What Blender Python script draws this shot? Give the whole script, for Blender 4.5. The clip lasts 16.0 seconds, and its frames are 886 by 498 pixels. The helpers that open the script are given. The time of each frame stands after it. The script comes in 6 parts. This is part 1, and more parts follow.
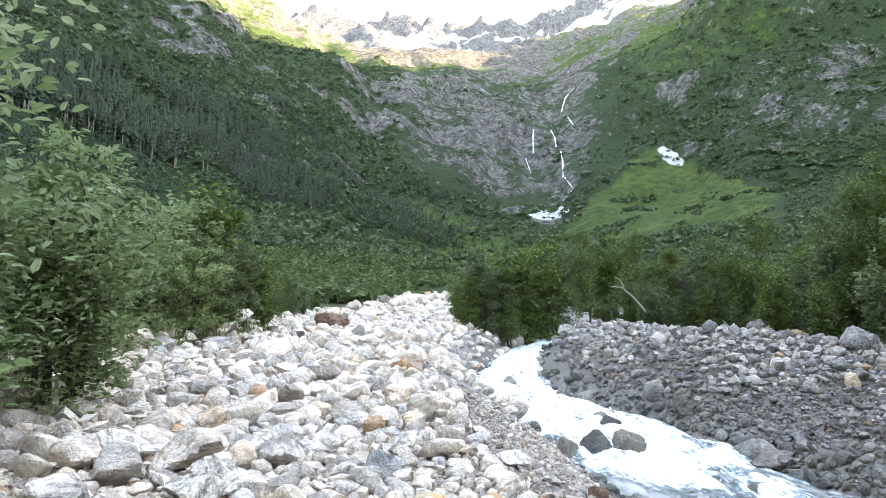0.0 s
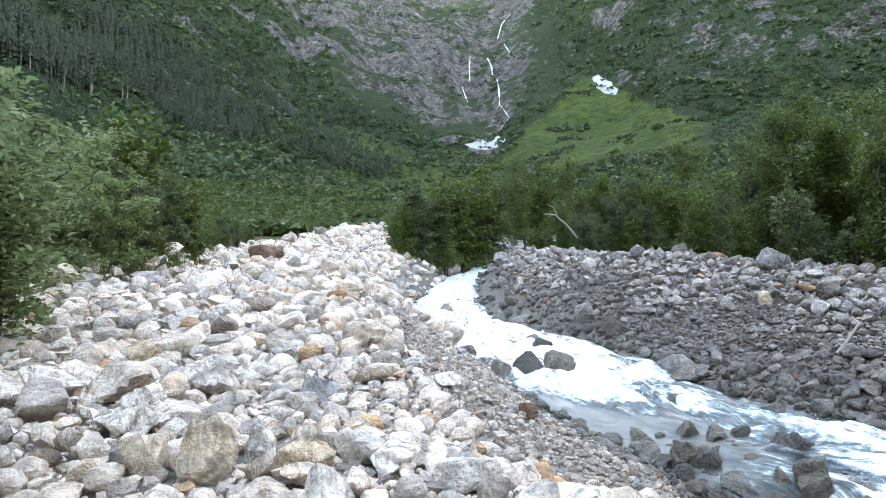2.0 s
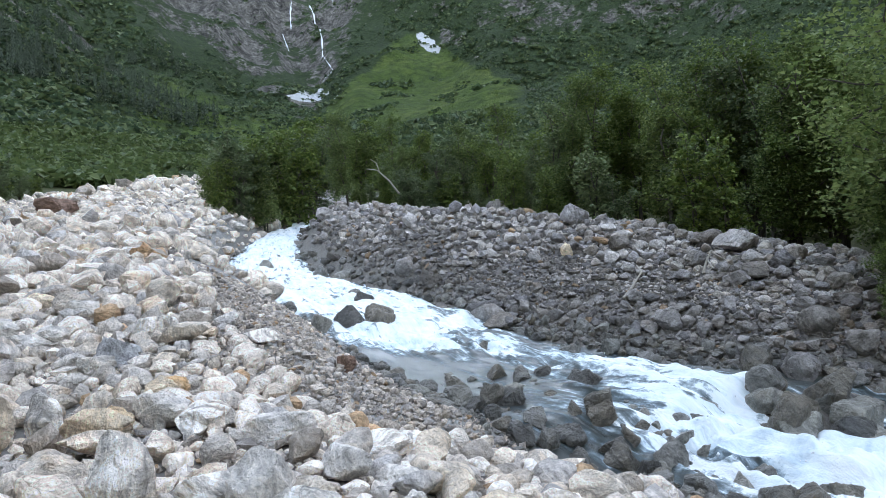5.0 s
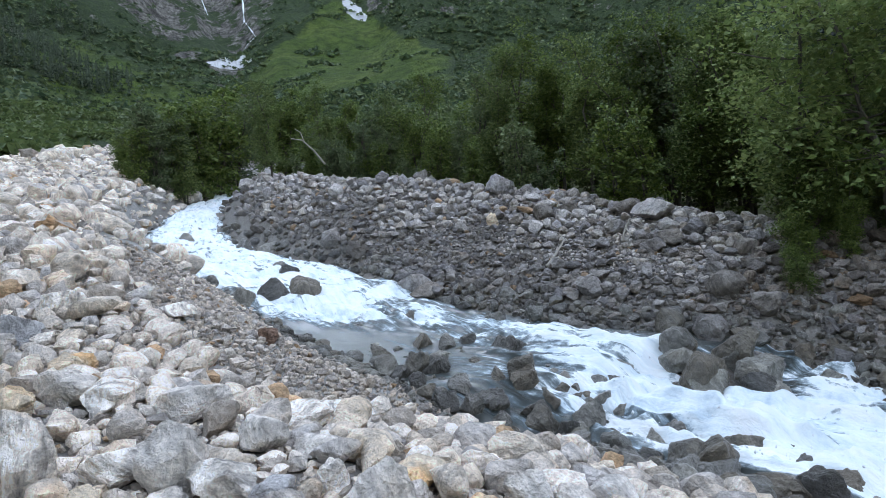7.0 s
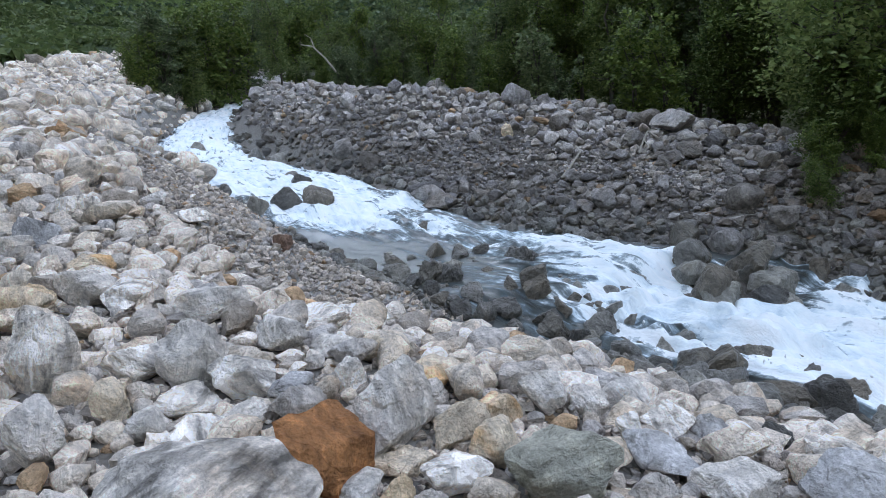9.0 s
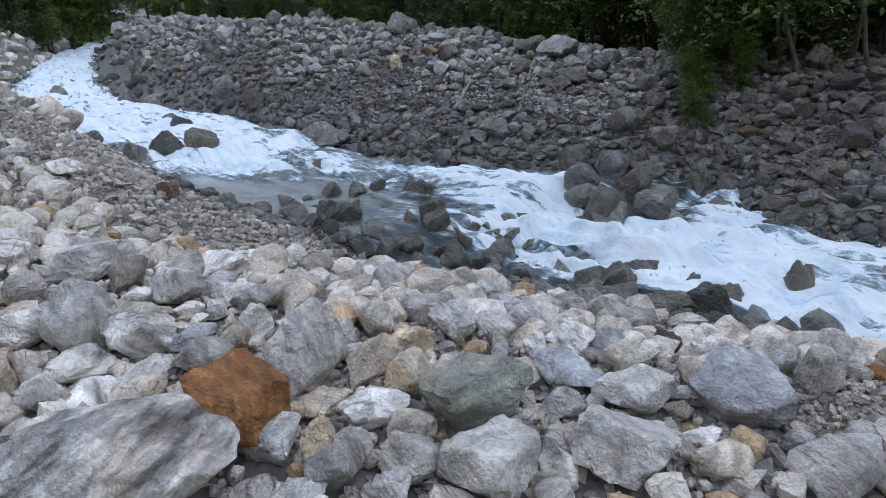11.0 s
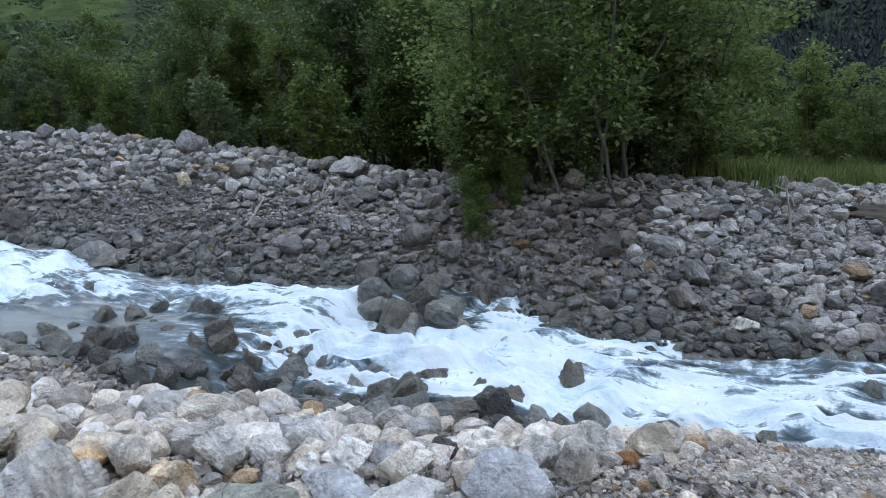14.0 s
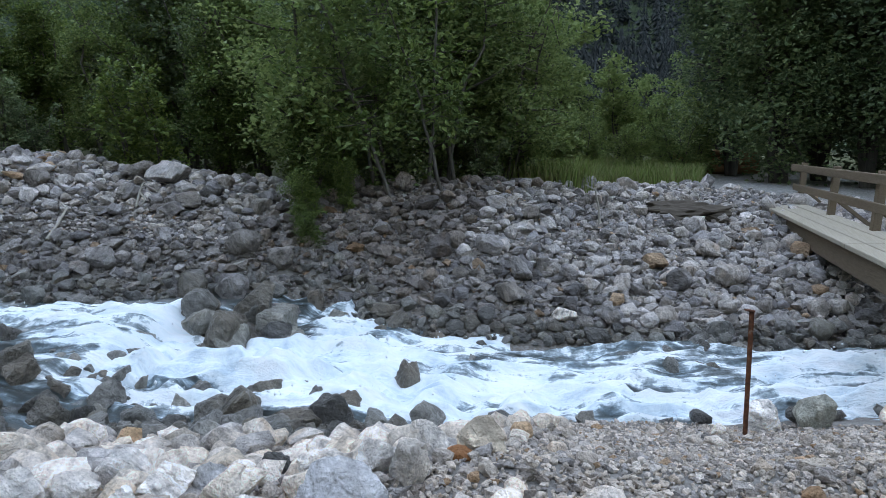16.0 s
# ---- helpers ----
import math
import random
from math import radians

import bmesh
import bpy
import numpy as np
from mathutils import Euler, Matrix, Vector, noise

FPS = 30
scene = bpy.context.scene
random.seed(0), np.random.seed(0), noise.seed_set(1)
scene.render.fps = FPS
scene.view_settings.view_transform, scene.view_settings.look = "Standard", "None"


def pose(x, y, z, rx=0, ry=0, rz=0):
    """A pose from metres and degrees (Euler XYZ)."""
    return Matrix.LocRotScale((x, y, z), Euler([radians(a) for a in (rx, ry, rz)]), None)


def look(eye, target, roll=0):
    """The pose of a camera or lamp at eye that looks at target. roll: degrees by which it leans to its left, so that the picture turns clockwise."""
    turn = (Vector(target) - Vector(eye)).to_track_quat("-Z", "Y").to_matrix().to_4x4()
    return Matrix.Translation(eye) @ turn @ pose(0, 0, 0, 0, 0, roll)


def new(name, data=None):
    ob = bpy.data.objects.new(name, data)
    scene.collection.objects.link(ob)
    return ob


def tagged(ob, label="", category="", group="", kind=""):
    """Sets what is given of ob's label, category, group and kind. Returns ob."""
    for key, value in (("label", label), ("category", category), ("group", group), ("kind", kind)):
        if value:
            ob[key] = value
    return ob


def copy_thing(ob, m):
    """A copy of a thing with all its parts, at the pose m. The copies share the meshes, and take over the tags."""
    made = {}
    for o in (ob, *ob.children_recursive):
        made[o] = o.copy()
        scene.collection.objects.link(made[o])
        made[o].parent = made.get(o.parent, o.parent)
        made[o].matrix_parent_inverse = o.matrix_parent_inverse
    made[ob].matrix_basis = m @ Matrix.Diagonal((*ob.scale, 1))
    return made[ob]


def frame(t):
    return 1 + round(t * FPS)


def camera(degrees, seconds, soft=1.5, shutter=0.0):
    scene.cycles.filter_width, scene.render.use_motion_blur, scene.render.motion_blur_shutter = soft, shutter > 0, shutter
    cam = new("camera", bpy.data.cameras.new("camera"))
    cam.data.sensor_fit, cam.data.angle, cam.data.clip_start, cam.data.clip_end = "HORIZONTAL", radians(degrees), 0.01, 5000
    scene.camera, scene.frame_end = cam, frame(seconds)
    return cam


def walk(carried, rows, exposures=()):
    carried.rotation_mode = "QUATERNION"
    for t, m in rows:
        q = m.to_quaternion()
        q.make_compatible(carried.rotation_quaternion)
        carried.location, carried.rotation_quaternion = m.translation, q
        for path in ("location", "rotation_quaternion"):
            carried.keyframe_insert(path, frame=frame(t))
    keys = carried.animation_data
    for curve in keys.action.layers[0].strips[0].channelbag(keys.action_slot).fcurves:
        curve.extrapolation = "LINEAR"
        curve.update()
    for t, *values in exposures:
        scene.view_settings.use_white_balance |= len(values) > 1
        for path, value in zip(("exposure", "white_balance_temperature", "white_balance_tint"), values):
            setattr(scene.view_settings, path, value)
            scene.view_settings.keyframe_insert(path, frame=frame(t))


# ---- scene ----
cam = camera(67.72, 16.0, soft=0.65)
PATH = [
    (0.0, pose(0.000, 0.000, 1.600, 99.000, -0.000, -0.000)),
    (0.5, pose(0.009, 0.010, 1.597, 98.027, 0.248, -0.911)),
    (1.0, pose(0.024, 0.014, 1.584, 96.918, 0.573, -2.816)),
    (1.5, pose(0.029, 0.021, 1.578, 95.269, 0.663, -3.845)),
    (2.0, pose(0.046, 0.022, 1.565, 92.924, 1.351, -5.301)),
    (2.5, pose(0.050, 0.030, 1.561, 92.468, 1.196, -7.164)),
    (3.0, pose(0.059, 0.036, 1.555, 91.975, 1.027, -9.297)),
    (3.5, pose(0.071, 0.039, 1.546, 90.641, 0.828, -12.130)),
    (4.0, pose(0.087, 0.054, 1.535, 88.825, 1.577, -14.438)),
    (4.5, pose(0.103, 0.053, 1.535, 88.562, 1.473, -17.646)),
    (5.0, pose(0.112, 0.045, 1.536, 88.714, 1.664, -20.450)),
    (5.2, pose(0.115, 0.042, 1.535, 88.752, 1.602, -21.308)),
    (7.3, pose(0.183, 0.047, 1.491, 84.837, 1.960, -26.970)),
    (7.5, pose(0.184, 0.073, 1.480, 83.549, 2.238, -26.668)),
    (8.0, pose(0.171, 0.067, 1.473, 81.065, 1.969, -25.621)),
    (8.5, pose(0.172, 0.068, 1.466, 79.357, 1.873, -25.312)),
    (8.7, pose(0.174, 0.077, 1.457, 79.165, 1.687, -25.310)),
    (10.8, pose(0.164, 0.125, 1.443, 72.396, 3.121, -32.712)),
    (11.0, pose(0.165, 0.123, 1.446, 72.689, 2.974, -34.988)),
    (11.5, pose(0.180, 0.102, 1.448, 75.418, 1.447, -34.921)),
    (12.0, pose(0.202, 0.068, 1.442, 77.193, 0.853, -36.495)),
    (12.5, pose(0.216, 0.043, 1.437, 78.600, 0.899, -39.617)),
    (13.0, pose(0.237, 0.026, 1.438, 80.291, 0.840, -44.911)),
    (13.5, pose(0.250, 0.021, 1.443, 81.585, 1.045, -48.390)),
    (14.0, pose(0.262, 0.011, 1.440, 81.962, 1.730, -51.700)),
    (14.5, pose(0.279, 0.002, 1.435, 81.003, 1.701, -54.766)),
    (15.0, pose(0.293, -0.005, 1.435, 81.025, 2.144, -57.935)),
    (15.5, pose(0.292, -0.019, 1.441, 81.594, 2.209, -60.406)),
    (16.0, pose(0.291, -0.024, 1.447, 81.725, 1.975, -65.984)),
]
EXPOSURES = ((0.0, 3.92, 11000, 16), (3.5, 3.52, 10900, 16), (5.0, 3.30, 10750, 16), (8.0, 3.05, 10450, 17), (11.0, 2.68, 10150, 19), (12.2, 2.64, 10200, 18), (14.5, 3.10, 10050, 15.5), (16.0, 3.10, 10100, 15))
walk(cam, PATH, EXPOSURES)

# ---- light: evening, the sun behind the valley's side, open sky above ----
SUN_BEARING, SUN_HEIGHT = 75, 24
world = bpy.data.worlds.new("world")
scene.world = world
world.use_nodes = True
sky = world.node_tree.nodes.new("ShaderNodeTexSky")
sky.sky_type, sky.sun_disc = "NISHITA", False
sky.sun_elevation, sky.sun_rotation = radians(SUN_HEIGHT), radians(SUN_BEARING)
sky.altitude, sky.dust_density = 1200, 0.4
world.node_tree.links.new(sky.outputs[0], world.node_tree.nodes["Background"].inputs[0])
world.node_tree.nodes["Background"].inputs[1].default_value = 0.15
sun = new("sun", bpy.data.lights.new("sun", "SUN"))
sun.data.energy, sun.data.angle, sun.data.color = 2.0, radians(0.53), (1.0, 0.93, 0.82)
reach = 3000 * math.cos(radians(SUN_HEIGHT))
sun.matrix_world = look((reach * math.sin(radians(SUN_BEARING)), reach * math.cos(radians(SUN_BEARING)), 3000 * math.sin(radians(SUN_HEIGHT))), (0, 0, 0))

# ---- materials ----
class Nodes:
    """A material's node tree, with short ways to add to it."""

    def __init__(self, name):
        self.material = bpy.data.materials.new(name)
        self.material.use_nodes = True
        self.tree = self.material.node_tree
        self.bsdf = self.tree.nodes["Principled BSDF"]

    def add(self, kind, **inputs):
        node = self.tree.nodes.new(kind)
        for key, value in inputs.items():
            self.put(node.inputs[int(key[1:])] if key[0] == "i" and key[1:].isdigit() else node.inputs[key], value)
        return node

    def put(self, socket, value):
        if isinstance(value, bpy.types.NodeSocket):
            self.tree.links.new(value, socket)
        elif isinstance(value, bpy.types.Node):
            self.tree.links.new(value.outputs[0], socket)
        else:
            socket.default_value = value

    def math(self, op, a, b=0.0):
        node = self.add("ShaderNodeMath", i0=a, i1=b)
        node.operation = op
        return node.outputs[0]

    def noise(self, where, scale, detail=4.0, rough=0.55):
        node = self.add("ShaderNodeTexNoise", Vector=where, Scale=scale, Detail=detail, Roughness=rough)
        return node.outputs[0]

    def ramp(self, value, *stops, constant=False):
        node = self.add("ShaderNodeValToRGB", Fac=value)
        ramp = node.color_ramp
        ramp.interpolation = "CONSTANT" if constant else "LINEAR"
        while len(ramp.elements) < len(stops):
            ramp.elements.new(0.5)
        for element, (at, colour) in zip(ramp.elements, stops):
            element.position = at
            element.color = (*colour, 1) if isinstance(colour, tuple) else (colour, colour, colour, 1)
        return node.outputs[0]

    def mix(self, factor, a, b, blend="MIX"):
        node = self.tree.nodes.new("ShaderNodeMix")
        node.data_type, node.blend_type = "RGBA", blend
        for socket, value in ((node.inputs[0], factor), (node.inputs[6], a), (node.inputs[7], b)):
            if isinstance(value, tuple):
                value = (*value, 1)
            self.put(socket, value)
        return node.outputs[2]

    def stretch(self, where, sx, sy, sz):
        return self.add("ShaderNodeMapping", Vector=where, Scale=(sx, sy, sz)).outputs[0]

    def attribute(self, name):
        node = self.tree.nodes.new("ShaderNodeAttribute")
        node.attribute_name = name
        return node.outputs["Fac"]

    def bump(self, height, strength, distance):
        node = self.add("ShaderNodeBump", Strength=strength, Distance=distance, Height=height)
        self.put(self.bsdf.inputs["Normal"], node.outputs[0])

    def finish(self, colour, rough, specular=0.4):
        self.put(self.bsdf.inputs["Base Color"], colour)
        self.put(self.bsdf.inputs["Roughness"], rough)
        self.bsdf.inputs["Specular IOR Level"].default_value = specular
        return self.material


def stone_material(name, tints, per_island, streak=0.5, rust=0.5, rough=0.85, specular=0.35):
    n = Nodes(name)
    place = n.add("ShaderNodeNewGeometry")
    if per_island:
        chance = place.outputs["Random Per Island"]
    else:
        chance = n.add("ShaderNodeObjectInfo").outputs["Random"]
    turn = n.add("ShaderNodeVectorRotate", Vector=place.outputs["Position"], Axis=(0.5, 0.7, 0.5), Angle=n.math("MULTIPLY", chance, 19.0))
    shift = n.add("ShaderNodeVectorMath", i0=turn.outputs[0], i1=n.math("MULTIPLY", chance, 37.0)).outputs[0]
    base = n.ramp(chance, *tints, constant=True)
    wander = n.add("ShaderNodeVectorMath", i0=shift, i1=n.math("MULTIPLY", n.noise(shift, 5, 3), 0.22)).outputs[0]
    fold = n.noise(n.stretch(wander, 5, 5, 22), 1.3, 3, 0.5)
    base = n.mix(0.75 * streak, base, n.mix(1.0, base, n.ramp(fold, (0.34, 0.45), (0.45, 0.92), (0.54, 1.08), (0.64, 1.6)), "MULTIPLY"))
    quartz = n.ramp(n.noise(wander, 3.1, 6, 0.62), (0.60, 0.0), (0.66, 0.7))
    base = n.mix(n.math("MULTIPLY", quartz, streak), base, n.mix(1.0, base, (1.55, 1.5, 1.42), "MULTIPLY"))
    cells = n.add("ShaderNodeTexVoronoi", Vector=wander, Scale=4.5)
    cells.feature = "DISTANCE_TO_EDGE"
    crack = n.math("MULTIPLY", n.ramp(cells.outputs[0], (0.0, 1.0), (0.016, 0.0)), n.ramp(n.noise(shift, 3.3, 3), (0.54, 0.0), (0.62, 0.8)))
    base = n.mix(n.math("MULTIPLY", crack, 0.3), base, n.mix(1.0, base, (0.3, 0.28, 0.26), "MULTIPLY"))
    veins = n.noise(n.stretch(shift, 3, 3, 14), 1.5, 4, 0.58)
    base = n.mix(streak, base, n.mix(1.0, base, n.ramp(veins, (0.33, 0.35), (0.44, 0.85), (0.52, 1.05), (0.66, 1.5)), "MULTIPLY"))
    grain = n.noise(shift, 70, 3, 0.7)
    base = n.mix(0.42, base, n.mix(1.0, base, n.ramp(grain, (0.3, 0.45), (0.52, 1.0), (0.7, 1.4)), "MULTIPLY"))
    speck = n.noise(shift, 260, 2, 0.6)
    base = n.mix(0.22, base, n.mix(1.0, base, n.ramp(speck, (0.32, 0.4), (0.5, 1.0), (0.68, 1.35)), "MULTIPLY"))
    cloud = n.noise(shift, 4, 3)
    base = n.mix(0.8, base, n.mix(1.0, base, n.ramp(cloud, (0.3, (0.55, 0.53, 0.50)), (0.5, (1.0, 0.98, 0.95)), (0.7, (1.3, 1.3, 1.3))), "MULTIPLY"))
    stain = n.math("MULTIPLY", n.ramp(n.noise(shift, 2.2, 5, 0.6), (0.57, 0.0), (0.68, 0.85)), rust)
    base = n.mix(stain, base, n.mix(1.0, base, (1.0, 0.68, 0.40), "MULTIPLY"))
    warm = n.ramp(n.noise(shift, 1.3, 4, 0.6), (0.46, 0.0), (0.62, 0.75))
    base = n.mix(n.math("MULTIPLY", warm, rust), base, n.mix(1.0, base, (1.12, 0.97, 0.80), "MULTIPLY"))
    height = n.math("ADD", n.math("ADD", n.math("MULTIPLY", n.noise(shift, 14, 6, 0.65), 0.9), n.math("MULTIPLY", n.noise(wander, 6, 4, 0.6), 1.1)), n.math("MULTIPLY", n.math("ADD", veins, n.math("SUBTRACT", n.math("MULTIPLY", fold, 0.5), n.math("MULTIPLY", crack, 0.4))), 0.5))
    n.bump(n.math("ADD", height, n.math("MULTIPLY", grain, 0.14)), 1.0, 0.085)
    return n.finish(base, rough, specular)


PALE = ((0.0, (0.625, 0.572, 0.513)), (0.18, (0.446, 0.418, 0.386)), (0.36, (0.695, 0.649, 0.594)), (0.54, (0.375, 0.363, 0.350)),
        (0.66, (0.536, 0.486, 0.424)), (0.80, (0.643, 0.580, 0.505)), (0.91, (0.321, 0.291, 0.261)), (0.965, (0.464, 0.316, 0.204)))
GREY = ((0.0, (0.309, 0.286, 0.265)), (0.2, (0.224, 0.211, 0.202)), (0.4, (0.364, 0.336, 0.311)), (0.56, (0.183, 0.172, 0.166)),
        (0.7, (0.279, 0.248, 0.218)), (0.84, (0.334, 0.304, 0.272)), (0.93, (0.161, 0.141, 0.123)), (0.98, (0.309, 0.207, 0.134)))
WET = ((0.0, (0.23, 0.22, 0.205)), (0.2, (0.13, 0.122, 0.112)), (0.38, (0.30, 0.285, 0.255)), (0.55, (0.17, 0.15, 0.125)), (0.7, (0.22, 0.215, 0.20)), (0.82, (0.21, 0.178, 0.145)), (0.9, (0.10, 0.096, 0.09)))
PALE = tuple((at, (1.58 * c[0], 1.50 * c[1], 1.485 * c[2])) for at, c in PALE)
GREY = tuple((at, (1.06 * c[0], 1.06 * c[1], 1.11 * c[2])) for at, c in GREY)
pale_stone = stone_material("pale_gneiss", PALE, False)
pale_stones = stone_material("pale_gneiss_cobbles", PALE, True, 0.4, 0.45)
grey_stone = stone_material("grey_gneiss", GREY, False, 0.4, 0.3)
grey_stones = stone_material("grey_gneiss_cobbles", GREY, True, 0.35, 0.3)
# crest stones: the berm greys, each 1.75 times lighter
CREST_TINTS = tuple((at, tuple(1.75 * c for c in tint)) for at, tint in GREY)
PEBBLE = tuple((at, (0.68 * c[0], 0.67 * c[1], 0.67 * c[2])) for at, c in PALE)
pebble_stone = stone_material("fine_gneiss", PEBBLE, False, 0.4, 0.4)
pebble_stones = stone_material("fine_gneiss_gravel", PEBBLE, True, 0.35, 0.4)
crest_stone = stone_material("dry_gneiss", CREST_TINTS, False, 0.4, 0.35)
crest_cobbles = stone_material("dry_gneiss_cobbles", CREST_TINTS, True, 0.35, 0.35)
# berm greys browned and darkened: the alders' shade is painted into these stones
SHADED = tuple((at, (0.84 * c[0], 0.78 * c[1], 0.74 * c[2])) for at, c in GREY)
shaded_stone = stone_material("earth_stained_gneiss", SHADED, False, 0.35, 0.6)
shaded_stones = stone_material("earth_stained_cobbles", SHADED, True, 0.3, 0.6)
wet_stone = stone_material("wet_dark_stone", WET, False, 0.45, 0.18, 0.30, 0.6)
wet_stones = stone_material("wet_dark_cobbles", WET, True, 0.45, 0.18, 0.30, 0.6)


def one_tint(name, colour, streak=0.5, rust=0.3):
    colour = (1.78 * colour[0], 1.69 * colour[1], 1.66 * colour[2])
    return stone_material(name, ((0.0, colour), (1.0, colour)), False, streak, rust)


white_stone = one_tint("white_streaked_gneiss", (0.57, 0.555, 0.53), 0.9, 0.35)
banded_stone = one_tint("grey_gneiss_with_white_bands", (0.36, 0.35, 0.335), 1.0, 0.4)
plain_stone = one_tint("light_grey_gneiss", (0.440, 0.428, 0.408), 0.45, 0.2)
blue_stone = one_tint("blue_grey_schist", (0.328, 0.340, 0.352), 0.5, 0.05)
green_stone = one_tint("green_grey_schist", (0.240, 0.248, 0.216), 0.4, 0.1)
tan_stone = one_tint("tan_stained_gneiss", (0.480, 0.416, 0.336), 0.45, 1.0)
rust_stone = one_tint("rust_orange_stone", (0.27, 0.115, 0.048), 0.6, 0.3)
red_stone = one_tint("red_brown_rock", (0.176, 0.112, 0.088), 0.4, 0.3)


def leaf_material(name, *tints, back=0.35):
    n = Nodes(name)
    chance = n.add("ShaderNodeNewGeometry").outputs["Random Per Island"]
    step = 1.0 / len(tints)
    colour = n.ramp(chance, *[(i * step, t) for i, t in enumerate(tints)])
    own = n.add("ShaderNodeObjectInfo").outputs["Random"]
    colour = n.mix(0.6, colour, n.mix(1.0, colour, n.ramp(own, (0.0, (0.75, 0.8, 0.75)), (1.0, (1.25, 1.2, 1.0))), "MULTIPLY"))
    n.finish(colour, 0.5, 0.35)
    out = n.tree.nodes["Material Output"]
    thin = n.add("ShaderNodeBsdfTranslucent", Color=colour)
    both = n.add("ShaderNodeMixShader", Fac=back)
    n.tree.links.new(n.bsdf.outputs[0], both.inputs[1])
    n.tree.links.new(thin.outputs[0], both.inputs[2])
    n.tree.links.new(both.outputs[0], out.inputs[0])
    return n.material


alder_leaf = leaf_material("alder_leaves", (0.085, 0.142, 0.040), (0.118, 0.185, 0.052), (0.055, 0.10, 0.030), (0.17, 0.235, 0.072))
willow_leaf = leaf_material("grey_willow_leaves", (0.135, 0.195, 0.085), (0.18, 0.24, 0.115), (0.10, 0.155, 0.065), (0.23, 0.275, 0.15), back=0.42)
sallow_leaf = leaf_material("sallow_leaves", (0.20, 0.285, 0.13), (0.26, 0.345, 0.175), (0.14, 0.22, 0.09), (0.34, 0.40, 0.24), back=0.45)
# brighter copy of the light alder leaves: light on the trees, in colour
lit_alder_leaf = leaf_material("meadow_tree_leaves", (0.16, 0.235, 0.085), (0.21, 0.295, 0.11), (0.115, 0.18, 0.062), (0.27, 0.34, 0.14), back=0.45)
light_leaf = leaf_material("light_alder_leaves", (0.105, 0.165, 0.058), (0.14, 0.21, 0.074), (0.072, 0.12, 0.044), (0.20, 0.26, 0.105), back=0.42)
# mountain scrub: greens shifted to blue, distance haze put into the colour
far_leaf = leaf_material("far_shrubs", (0.066, 0.116, 0.068), (0.092, 0.148, 0.082), (0.036, 0.074, 0.048), (0.135, 0.185, 0.092))
dark_leaf = leaf_material("dark_spruce_needles", (0.058, 0.090, 0.054), (0.075, 0.112, 0.066), (0.044, 0.072, 0.045))
bough_leaf = leaf_material("dark_tree_leaves", (0.105, 0.165, 0.085), (0.14, 0.205, 0.105), (0.075, 0.125, 0.064), (0.18, 0.24, 0.125), back=0.42)
floor_leaf = leaf_material("valley_floor_willows", (0.085, 0.135, 0.055), (0.11, 0.165, 0.066), (0.06, 0.10, 0.042), (0.145, 0.195, 0.08))
shade_leaf = leaf_material("shade_tree_leaves", (0.11, 0.165, 0.085), (0.135, 0.195, 0.10), (0.085, 0.13, 0.065), (0.17, 0.22, 0.12))
# needles of the far wood: blue of distance haze painted into the green
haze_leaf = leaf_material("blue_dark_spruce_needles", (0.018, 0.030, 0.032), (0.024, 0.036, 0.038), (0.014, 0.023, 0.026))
young_leaf = leaf_material("young_spruce_needles", (0.05, 0.105, 0.05), (0.065, 0.125, 0.06), (0.042, 0.088, 0.042))
grass_leaf = leaf_material("tall_grass", (0.15, 0.22, 0.06), (0.19, 0.25, 0.08), (0.11, 0.18, 0.05), (0.23, 0.235, 0.11))


def bark_material(name, dark, light):
    n = Nodes(name)
    where = n.add("ShaderNodeNewGeometry").outputs["Position"]
    colour = n.mix(n.noise(n.stretch(where, 9, 9, 2), 3, 5), dark, light)
    n.bump(n.noise(n.stretch(where, 20, 20, 4), 3, 4), 0.6, 0.01)
    return n.finish(colour, 0.9, 0.2)


bark = bark_material("alder_bark", (0.055, 0.047, 0.04), (0.16, 0.145, 0.125))
pale_bark = bark_material("pale_conifer_bark", (0.20, 0.17, 0.14), (0.42, 0.38, 0.33))
driftwood = bark_material("bleached_driftwood", (0.28, 0.25, 0.21), (0.52, 0.48, 0.42))


def planks_material(name, dark, light):
    n = Nodes(name)
    where = n.add("ShaderNodeNewGeometry").outputs["Position"]
    grain = n.noise(n.stretch(where, 1.2, 26, 26), 2.0, 6, 0.65)
    colour = n.mix(grain, dark, light)
    n.bump(grain, 0.5, 0.01)
    return n.finish(colour, 0.8, 0.25)


deck_wood = planks_material("weathered_deck_wood", (0.32, 0.27, 0.205), (0.56, 0.49, 0.39))
rail_wood = planks_material("brown_rail_wood", (0.11, 0.08, 0.054), (0.27, 0.20, 0.14))
n = Nodes("rusty_iron")
spot = n.add("ShaderNodeNewGeometry").outputs["Position"]
rusty_iron = n.finish(n.ramp(n.noise(spot, 30, 5), (0.35, (0.075, 0.03, 0.018)), (0.6, (0.17, 0.06, 0.03)), (0.75, (0.24, 0.17, 0.13))), 0.85, 0.3)


# the ground: gravel on the bar, soil and grass off it, rock and snow up the valley's sides
n = Nodes("valley_ground")
where = n.add("ShaderNodeNewGeometry").outputs["Position"]
cells = n.add("ShaderNodeTexVoronoi", Vector=where, Scale=22.0)
gravel = n.mix(0.75, (0.30, 0.292, 0.28), n.ramp(cells.outputs["Color"], (0.1, (0.17, 0.167, 0.163)), (0.5, (0.31, 0.30, 0.285)), (0.9, (0.46, 0.45, 0.43))))
